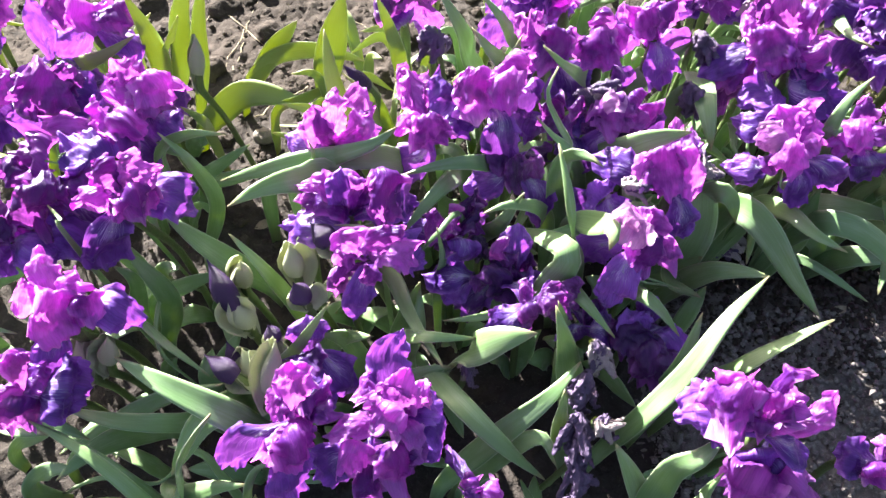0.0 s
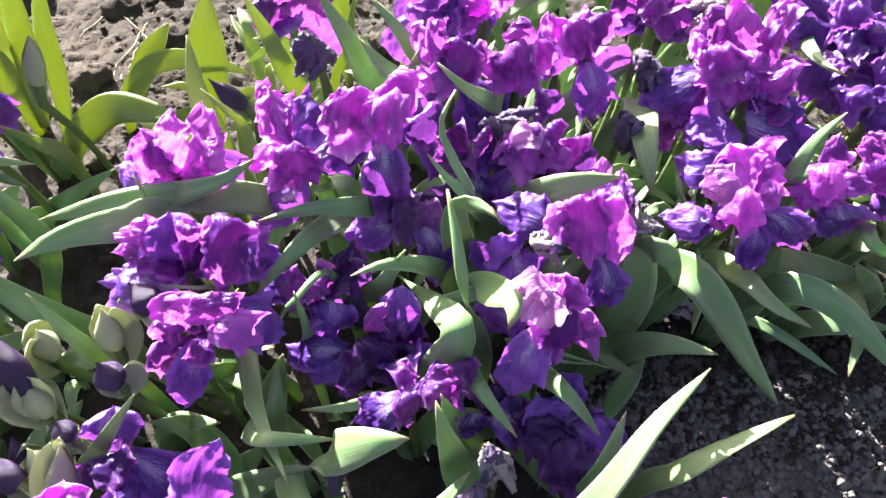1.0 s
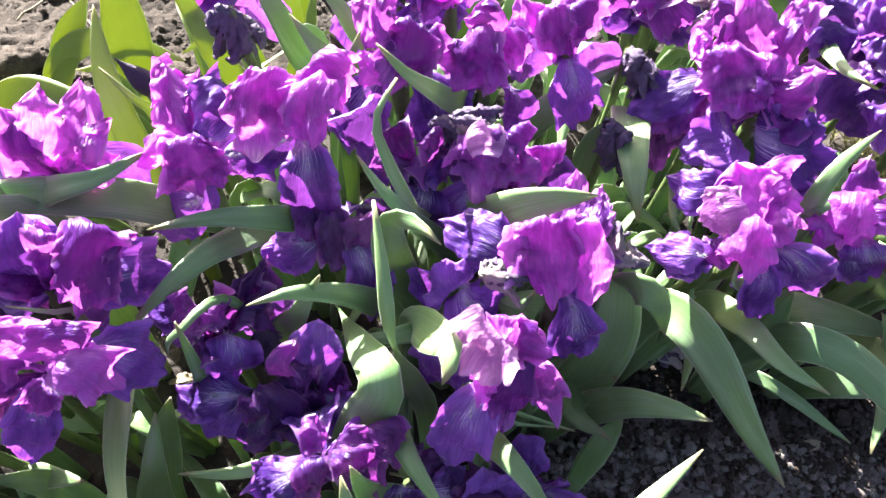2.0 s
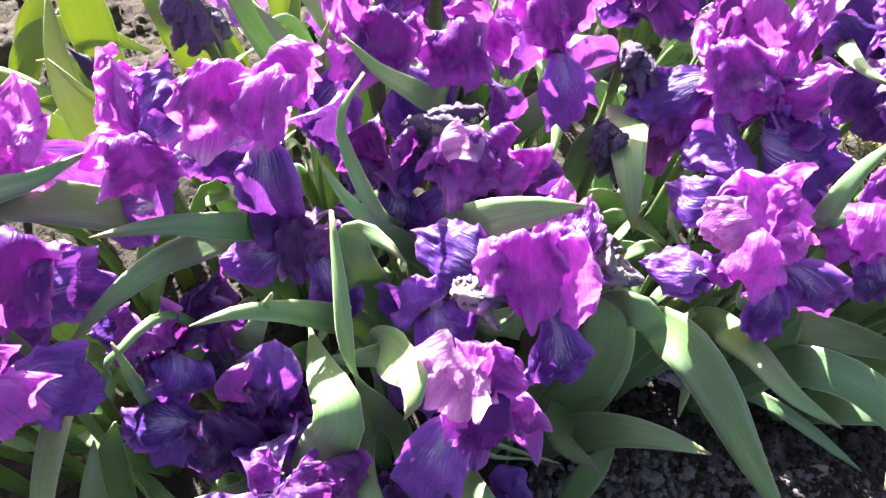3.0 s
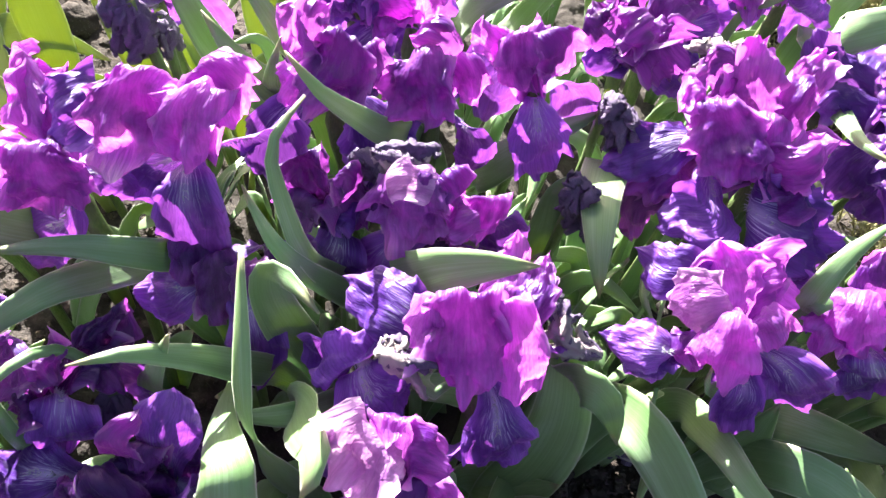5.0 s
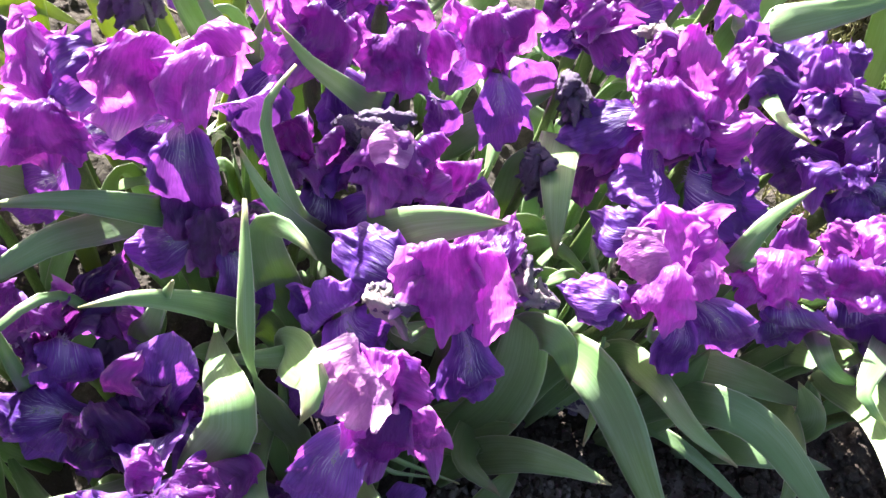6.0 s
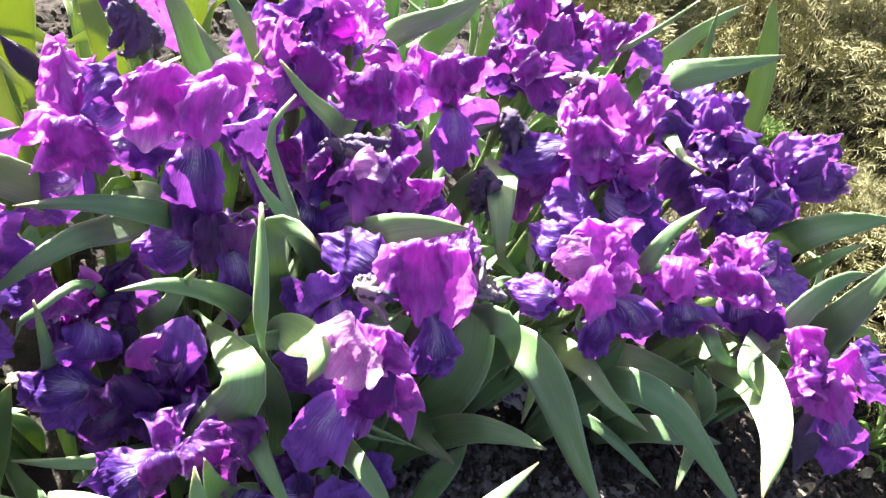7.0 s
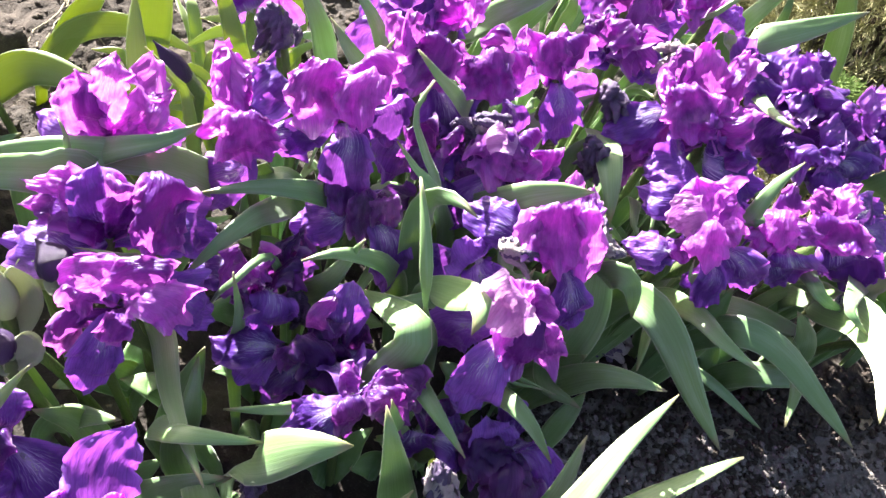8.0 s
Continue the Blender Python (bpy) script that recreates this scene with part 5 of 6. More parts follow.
petal(f, "S", 0.028, (0.075, 0.377, 0.237), (0.067, 0.377, 0.241), (0.059, 0.371, 0.215))
petal(f, "S", 0.026, (0.081, 0.381, 0.237), (0.089, 0.377, 0.225))
petal(f, "S", 0.030, (0.090, 0.399, 0.232), (0.092, 0.408, 0.236), (0.099, 0.397, 0.212))
petal(f, "S", 0.022, (0.072, 0.365, 0.222), (0.063, 0.364, 0.210))
petal(f, "F", 0.031, (0.089, 0.368, 0.216), (0.087, 0.357, 0.190))
petal(f, "F", 0.022, (0.053, 0.387, 0.207), (0.041, 0.388, 0.205), (0.027, 0.387, 0.198))
petal(f, "S", 0.025, (0.098, 0.392, 0.225), (0.098, 0.388, 0.210))
petal(f, "F", 0.036, (0.083, 0.390, 0.209), (0.095, 0.404, 0.189), (0.099, 0.408, 0.153))
f = flower("dark", (0.102, 0.349, 0.190))
petal(f, "F", 0.033, (0.090, 0.345, 0.200), (0.075, 0.346, 0.196), (0.053, 0.355, 0.180))
petal(f, "F", 0.026, (0.086, 0.339, 0.188), (0.074, 0.332, 0.170))
petal(f, "S", 0.029, (0.115, 0.343, 0.216), (0.126, 0.337, 0.208), (0.129, 0.326, 0.180))
petal(f, "S", 0.021, (0.107, 0.339, 0.212), (0.103, 0.330, 0.192))
petal(f, "S", 0.021, (0.118, 0.351, 0.210), (0.131, 0.350, 0.200))
petal(f, "F", 0.035, (0.116, 0.355, 0.194), (0.132, 0.362, 0.174), (0.138, 0.364, 0.139))
f = flower("dark", (0.137, 0.357, 0.185))
petal(f, "F", 0.029, (0.135, 0.366, 0.216), (0.137, 0.383, 0.232))
petal(f, "S", 0.015, (0.120, 0.355, 0.222), (0.128, 0.369, 0.235))
petal(f, "S", 0.023, (0.135, 0.349, 0.202), (0.137, 0.338, 0.178))
petal(f, "S", 0.020, (0.143, 0.368, 0.205), (0.147, 0.354, 0.185))
petal(f, "S", 0.021, (0.127, 0.361, 0.215), (0.128, 0.349, 0.200))
petal(f, "F", 0.039, (0.150, 0.352, 0.189), (0.165, 0.346, 0.169), (0.169, 0.344, 0.138))
petal(f, "F", 0.031, (0.121, 0.348, 0.189), (0.102, 0.338, 0.169), (0.096, 0.335, 0.128))
f = flower("dark", (0.176, 0.491, 0.235))
petal(f, "S", 0.030, (0.166, 0.484, 0.277), (0.163, 0.489, 0.281), (0.173, 0.481, 0.255))
petal(f, "S", 0.028, (0.183, 0.486, 0.262), (0.197, 0.486, 0.238))
petal(f, "F", 0.035, (0.191, 0.486, 0.258), (0.201, 0.486, 0.245))
petal(f, "S", 0.019, (0.188, 0.484, 0.277), (0.177, 0.483, 0.272))
petal(f, "F", 0.029, (0.186, 0.474, 0.233), (0.181, 0.470, 0.208))
petal(f, "S", 0.023, (0.165, 0.481, 0.260), (0.164, 0.477, 0.235))
petal(f, "F", 0.037, (0.165, 0.504, 0.239), (0.151, 0.518, 0.219), (0.147, 0.523, 0.180))
f = flower("magenta", (0.234, 0.489, 0.240))
petal(f, "S", 0.043, (0.221, 0.487, 0.282), (0.217, 0.474, 0.276), (0.221, 0.465, 0.257))
# extra pale petal for the white sunlit ridge
petal(f, "L", 0.017, (0.211, 0.478, 0.283), (0.222, 0.480, 0.288), (0.236, 0.484, 0.280))
petal(f, "S", 0.022, (0.235, 0.488, 0.285), (0.242, 0.481, 0.272))
petal(f, "S", 0.023, (0.247, 0.484, 0.266), (0.234, 0.475, 0.258))
petal(f, "S", 0.022, (0.255, 0.494, 0.272), (0.254, 0.481, 0.248))
petal(f, "S", 0.020, (0.251, 0.475, 0.252), (0.242, 0.476, 0.235))
petal(f, "S", 0.022, (0.208, 0.486, 0.272), (0.207, 0.475, 0.250))
petal(f, "F", 0.039, (0.247, 0.501, 0.244), (0.261, 0.515, 0.224), (0.266, 0.520, 0.184))
petal(f, "F", 0.030, (0.221, 0.482, 0.244), (0.206, 0.474, 0.224), (0.201, 0.471, 0.190))
petal(f, "F", 0.039, (0.226, 0.501, 0.244), (0.216, 0.514, 0.224), (0.213, 0.518, 0.192))
f = flower("magenta", (0.268, 0.408, 0.255))
petal(f, "S", 0.040, (0.253, 0.420, 0.297), (0.255, 0.407, 0.287), (0.263, 0.394, 0.262))
petal(f, "S", 0.024, (0.269, 0.422, 0.297), (0.277, 0.413, 0.283), (0.286, 0.404, 0.252))
petal(f, "S", 0.021, (0.241, 0.420, 0.290), (0.239, 0.412, 0.283), (0.240, 0.406, 0.262))
petal(f, "S", 0.022, (0.270, 0.446, 0.272), (0.270, 0.467, 0.282))
petal(f, "F", 0.031, (0.275, 0.398, 0.250), (0.279, 0.390, 0.240), (0.290, 0.386, 0.212))
petal(f, "F", 0.030, (0.243, 0.418, 0.262), (0.221, 0.425, 0.267), (0.196, 0.443, 0.255))
petal(f, "S", 0.021, (0.281, 0.439, 0.275), (0.286, 0.465, 0.275))
petal(f, "F", 0.036, (0.276, 0.422, 0.259), (0.285, 0.438, 0.239), (0.288, 0.444, 0.202))
f = flower("dark", (0.218, 0.415, 0.240))
petal(f, "F", 0.038, (0.211, 0.402, 0.250), (0.201, 0.416, 0.252))
petal(f, "F", 0.039, (0.215, 0.403, 0.242), (0.221, 0.400, 0.228), (0.232, 0.401, 0.200))
petal(f, "F", 0.027, (0.197, 0.418, 0.235), (0.196, 0.412, 0.210))
f = flower("magenta", (0.241, 0.359, 0.235))
petal(f, "L", 0.034, (0.233, 0.360, 0.280), (0.227, 0.355, 0.280), (0.222, 0.346, 0.260))
petal(f, "S", 0.023, (0.244, 0.362, 0.277), (0.259, 0.363, 0.262))
petal(f, "S", 0.027, (0.245, 0.353, 0.267), (0.243, 0.345, 0.255), (0.241, 0.339, 0.232))
petal(f, "S", 0.024, (0.255, 0.356, 0.257), (0.262, 0.351, 0.243), (0.270, 0.349, 0.225))
petal(f, "F", 0.033, (0.228, 0.342, 0.242), (0.222, 0.331, 0.227), (0.216, 0.318, 0.198))
petal(f, "S", 0.020, (0.232, 0.349, 0.258), (0.229, 0.341, 0.245))
petal(f, "S", 0.016, (0.234, 0.369, 0.280), (0.235, 0.356, 0.285))
petal(f, "F", 0.035, (0.245, 0.373, 0.239), (0.250, 0.389, 0.219), (0.252, 0.394, 0.186))
petal(f, "F", 0.032, (0.225, 0.365, 0.239), (0.207, 0.371, 0.219), (0.201, 0.374, 0.180))
f = flower("dark", (0.147, 0.313, 0.210))
petal(f, "S", 0.025, (0.147, 0.302, 0.225), (0.153, 0.295, 0.200))
petal(f, "S", 0.029, (0.164, 0.307, 0.236), (0.173, 0.306, 0.229), (0.179, 0.303, 0.200))
petal(f, "F", 0.028, (0.138, 0.301, 0.216), (0.128, 0.296, 0.212), (0.113, 0.295, 0.195))
petal(f, "S", 0.020, (0.141, 0.319, 0.226), (0.155, 0.321, 0.222))
petal(f, "S", 0.015, (0.184, 0.330, 0.226), (0.189, 0.315, 0.200))
petal(f, "S", 0.021, (0.165, 0.315, 0.232), (0.184, 0.314, 0.220))
petal(f, "F", 0.034, (0.160, 0.325, 0.214), (0.173, 0.338, 0.194), (0.178, 0.343, 0.156))
petal(f, "F", 0.039, (0.142, 0.328, 0.214), (0.136, 0.345, 0.194), (0.134, 0.350, 0.158))
f = flower("dark", (0.206, 0.312, 0.170))
petal(f, "F", 0.039, (0.212, 0.309, 0.180), (0.235, 0.315, 0.155))
petal(f, "F", 0.031, (0.192, 0.309, 0.180), (0.193, 0.302, 0.150))
petal(f, "S", 0.023, (0.208, 0.324, 0.185), (0.200, 0.330, 0.190))
petal(f, "F", 0.030, (0.197, 0.328, 0.174), (0.188, 0.346, 0.154), (0.185, 0.352, 0.113))
f = flower("dark", (0.267, 0.337, 0.130))
petal(f, "F", 0.025, (0.255, 0.339, 0.150), (0.259, 0.328, 0.130))
petal(f, "S", 0.032, (0.261, 0.330, 0.145), (0.279, 0.328, 0.115))
petal(f, "F", 0.024, (0.269, 0.349, 0.150), (0.275, 0.358, 0.155))
petal(f, "S", 0.023, (0.235, 0.331, 0.140), (0.222, 0.329, 0.130))
petal(f, "F", 0.030, (0.283, 0.332, 0.134), (0.301, 0.327, 0.114), (0.307, 0.325, 0.077))
f = flower("magenta", (0.185, 0.661, 0.238))
petal(f, "S", 0.028, (0.171, 0.634, 0.275), (0.157, 0.647, 0.285))
petal(f, "S", 0.032, (0.180, 0.639, 0.280), (0.181, 0.657, 0.287))
petal(f, "F", 0.031, (0.194, 0.674, 0.246), (0.209, 0.687, 0.232))
petal(f, "S", 0.027, (0.168, 0.634, 0.256), (0.174, 0.634, 0.245))
petal(f, "S", 0.028, (0.194, 0.654, 0.270), (0.196, 0.689, 0.270))
petal(f, "F", 0.035, (0.172, 0.653, 0.242), (0.157, 0.644, 0.222), (0.151, 0.641, 0.186))
petal(f, "F", 0.038, (0.178, 0.676, 0.242), (0.170, 0.693, 0.222), (0.167, 0.699, 0.184))
f = flower("violet", (0.145, 0.662, 0.235))
petal(f, "S", 0.036, (0.144, 0.637, 0.272), (0.136, 0.645, 0.282))
petal(f, "S", 0.033, (0.158, 0.636, 0.272), (0.161, 0.637, 0.252))
petal(f, "S", 0.027, (0.129, 0.636, 0.260), (0.127, 0.633, 0.240))
petal(f, "F", 0.030, (0.161, 0.668, 0.239), (0.179, 0.674, 0.219), (0.185, 0.677, 0.181))
petal(f, "F", 0.037, (0.131, 0.655, 0.239), (0.115, 0.647, 0.219), (0.110, 0.644, 0.184))
petal(f, "F", 0.034, (0.133, 0.675, 0.239), (0.119, 0.690, 0.219), (0.114, 0.695, 0.178))
f = flower("dark", (0.011, 0.653, 0.220))
petal(f, "S", 0.038, (-0.001, 0.633, 0.252), (-0.011, 0.651, 0.262))
petal(f, "S", 0.044, (0.026, 0.643, 0.256), (0.033, 0.662, 0.262))
petal(f, "F", 0.037, (0.010, 0.637, 0.230), (-0.003, 0.649, 0.235))
petal(f, "F", 0.030, (0.023, 0.661, 0.224), (0.036, 0.670, 0.204), (0.041, 0.673, 0.172))
petal(f, "F", 0.031, (0.005, 0.670, 0.224), (-0.002, 0.689, 0.204), (-0.004, 0.695, 0.164))
f = flower("magenta", (0.441, 0.764, 0.250))
petal(f, "S", 0.026, (0.388, 0.725, 0.285), (0.373, 0.712, 0.280))
petal(f, "S", 0.033, (0.405, 0.720, 0.287), (0.411, 0.710, 0.262))
petal(f, "S", 0.033, (0.428, 0.748, 0.282), (0.449, 0.755, 0.262))
petal(f, "S", 0.026, (0.399, 0.714, 0.277), (0.405, 0.704, 0.258))
petal(f, "F", 0.033, (0.454, 0.744, 0.255), (0.465, 0.759, 0.265))
petal(f, "F", 0.038, (0.428, 0.769, 0.254), (0.414, 0.775, 0.234), (0.409, 0.776, 0.203))
petal(f, "F", 0.039, (0.451, 0.776, 0.254), (0.462, 0.790, 0.234), (0.466, 0.795, 0.199))
f = flower("dark", (0.347, 0.696, 0.238))
petal(f, "S", 0.040, (0.330, 0.687, 0.266), (0.316, 0.668, 0.262))
petal(f, "F", 0.038, (0.352, 0.692, 0.252), (0.351, 0.689, 0.232))
petal(f, "F", 0.030, (0.314, 0.676, 0.240), (0.304, 0.673, 0.232))
petal(f, "S", 0.033, (0.354, 0.704, 0.267), (0.365, 0.733, 0.272))
petal(f, "F", 0.034, (0.383, 0.724, 0.242), (0.414, 0.747, 0.235))
petal(f, "F", 0.033, (0.369, 0.678, 0.237), (0.348, 0.675, 0.222))
petal(f, "F", 0.028, (0.323, 0.674, 0.237), (0.302, 0.681, 0.237))
petal(f, "S", 0.030, (0.323, 0.673, 0.250), (0.337, 0.672, 0.230))
f = flower("dark", (0.359, 0.767, 0.243))
petal(f, "S", 0.042, (0.331, 0.722, 0.272), (0.321, 0.743, 0.282))
petal(f, "S", 0.033, (0.357, 0.745, 0.272), (0.358, 0.766, 0.280))
petal(f, "S", 0.032, (0.375, 0.742, 0.262), (0.381, 0.766, 0.270))
petal(f, "F", 0.034, (0.371, 0.746, 0.245), (0.362, 0.730, 0.240))
petal(f, "F", 0.038, (0.359, 0.783, 0.247), (0.360, 0.802, 0.227), (0.360, 0.808, 0.190))
petal(f, "F", 0.034, (0.346, 0.772, 0.247), (0.331, 0.778, 0.227), (0.327, 0.780, 0.196))
f = flower("violet", (0.529, 0.662, 0.235))
petal(f, "S", 0.031, (0.496, 0.650, 0.272), (0.491, 0.667, 0.290))
petal(f, "S", 0.032, (0.513, 0.676, 0.276), (0.518, 0.697, 0.280))
petal(f, "F", 0.033, (0.488, 0.686, 0.252), (0.509, 0.721, 0.266))
petal(f, "S", 0.041, (0.496, 0.634, 0.267), (0.494, 0.625, 0.250))
petal(f, "S", 0.047, (0.518, 0.635, 0.267), (0.555, 0.649, 0.255))
petal(f, "S", 0.030, (0.486, 0.617, 0.252), (0.484, 0.607, 0.240))
petal(f, "S", 0.030, (0.451, 0.678, 0.265), (0.439, 0.693, 0.275))
petal(f, "S", 0.030, (0.458, 0.654, 0.255), (0.462, 0.643, 0.240))
petal(f, "F", 0.038, (0.545, 0.654, 0.239), (0.563, 0.645, 0.219), (0.569, 0.643, 0.179))
petal(f, "F", 0.033, (0.513, 0.653, 0.239), (0.495, 0.642, 0.219), (0.490, 0.639, 0.178))
f = flower("violet", (0.578, 0.635, 0.235))
petal(f, "S", 0.048, (0.576, 0.629, 0.266), (0.604, 0.644, 0.270), (0.626, 0.657, 0.265))
petal(f, "S", 0.027, (0.594, 0.652, 0.270), (0.627, 0.665, 0.265))
petal(f, "S", 0.039, (0.590, 0.623, 0.256), (0.650, 0.665, 0.250))
petal(f, "F", 0.044, (0.552, 0.604, 0.247), (0.574, 0.609, 0.227), (0.603, 0.617, 0.200))
petal(f, "S", 0.031, (0.530, 0.625, 0.266), (0.517, 0.630, 0.272))
petal(f, "S", 0.033, (0.564, 0.640, 0.268), (0.594, 0.664, 0.267))
petal(f, "S", 0.034, (0.523, 0.604, 0.258), (0.523, 0.601, 0.240))
petal(f, "F", 0.030, (0.563, 0.641, 0.239), (0.547, 0.647, 0.219), (0.542, 0.649, 0.184))
petal(f, "F", 0.033, (0.587, 0.648, 0.239), (0.598, 0.663, 0.219), (0.601, 0.668, 0.182))
f = flower("violet", (0.532, 0.596, 0.230))
petal(f, "S", 0.039, (0.509, 0.586, 0.256), (0.520, 0.574, 0.246))
petal(f, "S", 0.035, (0.490, 0.578, 0.252), (0.495, 0.572, 0.232))
petal(f, "F", 0.036, (0.515, 0.573, 0.235), (0.521, 0.569, 0.215))
petal(f, "F", 0.042, (0.547, 0.595, 0.236), (0.572, 0.591, 0.215))
petal(f, "S", 0.030, (0.529, 0.567, 0.236), (0.540, 0.561, 0.220))
petal(f, "F", 0.038, (0.522, 0.609, 0.234), (0.512, 0.624, 0.214), (0.508, 0.629, 0.177))
f = flower("magenta", (0.524, 0.525, 0.225))
petal(f, "S", 0.047, (0.495, 0.502, 0.256), (0.501, 0.491, 0.251), (0.499, 0.479, 0.235))
petal(f, "F", 0.048, (0.514, 0.490, 0.232), (0.530, 0.489, 0.217), (0.543, 0.492, 0.190))
petal(f, "S", 0.027, (0.489, 0.517, 0.256), (0.471, 0.514, 0.262))
petal(f, "S", 0.030, (0.511, 0.527, 0.252), (0.529, 0.543, 0.250))
petal(f, "F", 0.030, (0.543, 0.539, 0.237), (0.576, 0.552, 0.222))
petal(f, "F", 0.029, (0.571, 0.535, 0.218), (0.605, 0.555, 0.210))
f = flower("magenta", (0.467, 0.495, 0.225))
petal(f, "S", 0.038, (0.447, 0.494, 0.258), (0.442, 0.480, 0.254), (0.444, 0.469, 0.238))
petal(f, "F", 0.037, (0.460, 0.472, 0.236), (0.475, 0.473, 0.220), (0.484, 0.475, 0.195))
petal(f, "F", 0.027, (0.462, 0.475, 0.222), (0.483, 0.475, 0.200))
petal(f, "S", 0.022, (0.464, 0.488, 0.252), (0.486, 0.495, 0.240))
petal(f, "S", 0.026, (0.431, 0.477, 0.247), (0.435, 0.471, 0.228))
petal(f, "S", 0.022, (0.453, 0.505, 0.260), (0.457, 0.519, 0.265))
petal(f, "F", 0.036, (0.455, 0.509, 0.229), (0.442, 0.524, 0.209), (0.438, 0.529, 0.169))
f = flower("magenta", (0.597, 0.459, 0.200))
petal(f, "S", 0.039, (0.553, 0.448, 0.250), (0.548, 0.455, 0.245), (0.542, 0.444, 0.232))
petal(f, "S", 0.037, (0.549, 0.437, 0.242), (0.532, 0.433, 0.232))
petal(f, "S", 0.040, (0.566, 0.431, 0.236), (0.590, 0.427, 0.212))
petal(f, "F", 0.039, (0.603, 0.433, 0.197), (0.624, 0.427, 0.170), (0.634, 0.418, 0.140))
petal(f, "S", 0.028, (0.586, 0.461, 0.242), (0.606, 0.453, 0.222))
petal(f, "S", 0.023, (0.557, 0.436, 0.222), (0.556, 0.432, 0.198))
petal(f, "F", 0.030, (0.620, 0.473, 0.222), (0.654, 0.492, 0.215))
petal(f, "F", 0.030, (0.638, 0.470, 0.212), (0.671, 0.465, 0.185))
petal(f, "W", 0.021, (0.605, 0.438, 0.165), (0.617, 0.426, 0.130))
f = flower("magenta", (-0.307, 0.593, 0.250))
petal(f, "S", 0.036, (-0.321, 0.579, 0.280), (-0.331, 0.597, 0.287))
petal(f, "S", 0.048, (-0.295, 0.580, 0.287), (-0.295, 0.564, 0.262))
petal(f, "S", 0.042, (-0.270, 0.583, 0.282), (-0.270, 0.570, 0.260))
petal(f, "F", 0.037, (-0.329, 0.574, 0.240), (-0.342, 0.566, 0.225))
petal(f, "F", 0.032, (-0.269, 0.577, 0.240), (-0.264, 0.567, 0.222))
petal(f, "F", 0.033, (-0.311, 0.611, 0.254), (-0.316, 0.630, 0.234), (-0.317, 0.637, 0.194))
f = flower("violet", (-0.348, 0.560, 0.230))
petal(f, "F", 0.025, (-0.340, 0.563, 0.275), (-0.345, 0.571, 0.300))
petal(f, "F", 0.030, (-0.362, 0.553, 0.234), (-0.379, 0.544, 0.214), (-0.385, 0.541, 0.176))
petal(f, "F", 0.035, (-0.331, 0.553, 0.234), (-0.312, 0.545, 0.214), (-0.306, 0.542, 0.173))
f = flower("magenta", (-0.234, 0.500, 0.240))
petal(f, "S", 0.039, (-0.237, 0.499, 0.278), (-0.245, 0.503, 0.287))
petal(f, "S", 0.051, (-0.212, 0.491, 0.282), (-0.201, 0.485, 0.279), (-0.205, 0.478, 0.250))
petal(f, "S", 0.040, (-0.232, 0.485, 0.267), (-0.254, 0.489, 0.260))
petal(f, "S", 0.035, (-0.214, 0.478, 0.268), (-0.220, 0.466, 0.250))
petal(f, "F", 0.036, (-0.203, 0.477, 0.236), (-0.185, 0.475, 0.220))
petal(f, "S", 0.031, (-0.222, 0.493, 0.285), (-0.222, 0.510, 0.290))
petal(f, "F", 0.031, (-0.251, 0.507, 0.244), (-0.270, 0.515, 0.224), (-0.276, 0.518, 0.183))
petal(f, "F", 0.031, (-0.225, 0.512, 0.244), (-0.215, 0.525, 0.224), (-0.212, 0.529, 0.191))
f = flower("dark", (-0.328, 0.496, 0.235))
petal(f, "S", 0.061, (-0.315, 0.506, 0.276), (-0.314, 0.484, 0.268), (-0.320, 0.461, 0.247))
petal(f, "F", 0.043, (-0.299, 0.504, 0.242), (-0.287, 0.502, 0.236), (-0.276, 0.506, 0.225))
petal(f, "S", 0.032, (-0.337, 0.488, 0.262), (-0.353, 0.495, 0.262))
petal(f, "S", 0.033, (-0.301, 0.505, 0.262), (-0.292, 0.520, 0.262))
petal(f, "F", 0.033, (-0.337, 0.481, 0.235), (-0.362, 0.467, 0.220))
petal(f, "F", 0.031, (-0.339, 0.508, 0.239), (-0.352, 0.522, 0.219), (-0.356, 0.527, 0.182))
f = flower("magenta", (-0.253, 0.467, 0.235))
petal(f, "S", 0.039, (-0.248, 0.461, 0.266), (-0.263, 0.452, 0.258))
petal(f, "S", 0.044, (-0.227, 0.452, 0.267), (-0.218, 0.447, 0.248))
petal(f, "S", 0.029, (-0.285, 0.453, 0.257), (-0.315, 0.448, 0.246))
petal(f, "S", 0.032, (-0.230, 0.444, 0.255), (-0.236, 0.436, 0.240))
petal(f, "F", 0.039, (-0.249, 0.482, 0.239), (-0.244, 0.499, 0.219), (-0.242, 0.504, 0.184))
petal(f, "F", 0.036, (-0.266, 0.457, 0.239), (-0.280, 0.446, 0.219), (-0.285, 0.443, 0.183))
petal(f, "F", 0.032, (-0.240, 0.462, 0.239), (-0.225, 0.455, 0.219), (-0.220, 0.453, 0.187))
f = flower("magenta", (-0.218, 0.385, 0.235))
petal(f, "S", 0.041, (-0.210, 0.386, 0.280), (-0.226, 0.373, 0.268))
petal(f, "S", 0.045, (-0.193, 0.381, 0.282), (-0.178, 0.391, 0.275))
petal(f, "S", 0.046, (-0.185, 0.366, 0.277), (-0.190, 0.358, 0.250))
petal(f, "S", 0.031, (-0.224, 0.370, 0.262), (-0.247, 0.366, 0.250))
petal(f, "F", 0.044, (-0.178, 0.386, 0.246), (-0.166, 0.388, 0.236), (-0.160, 0.394, 0.212))
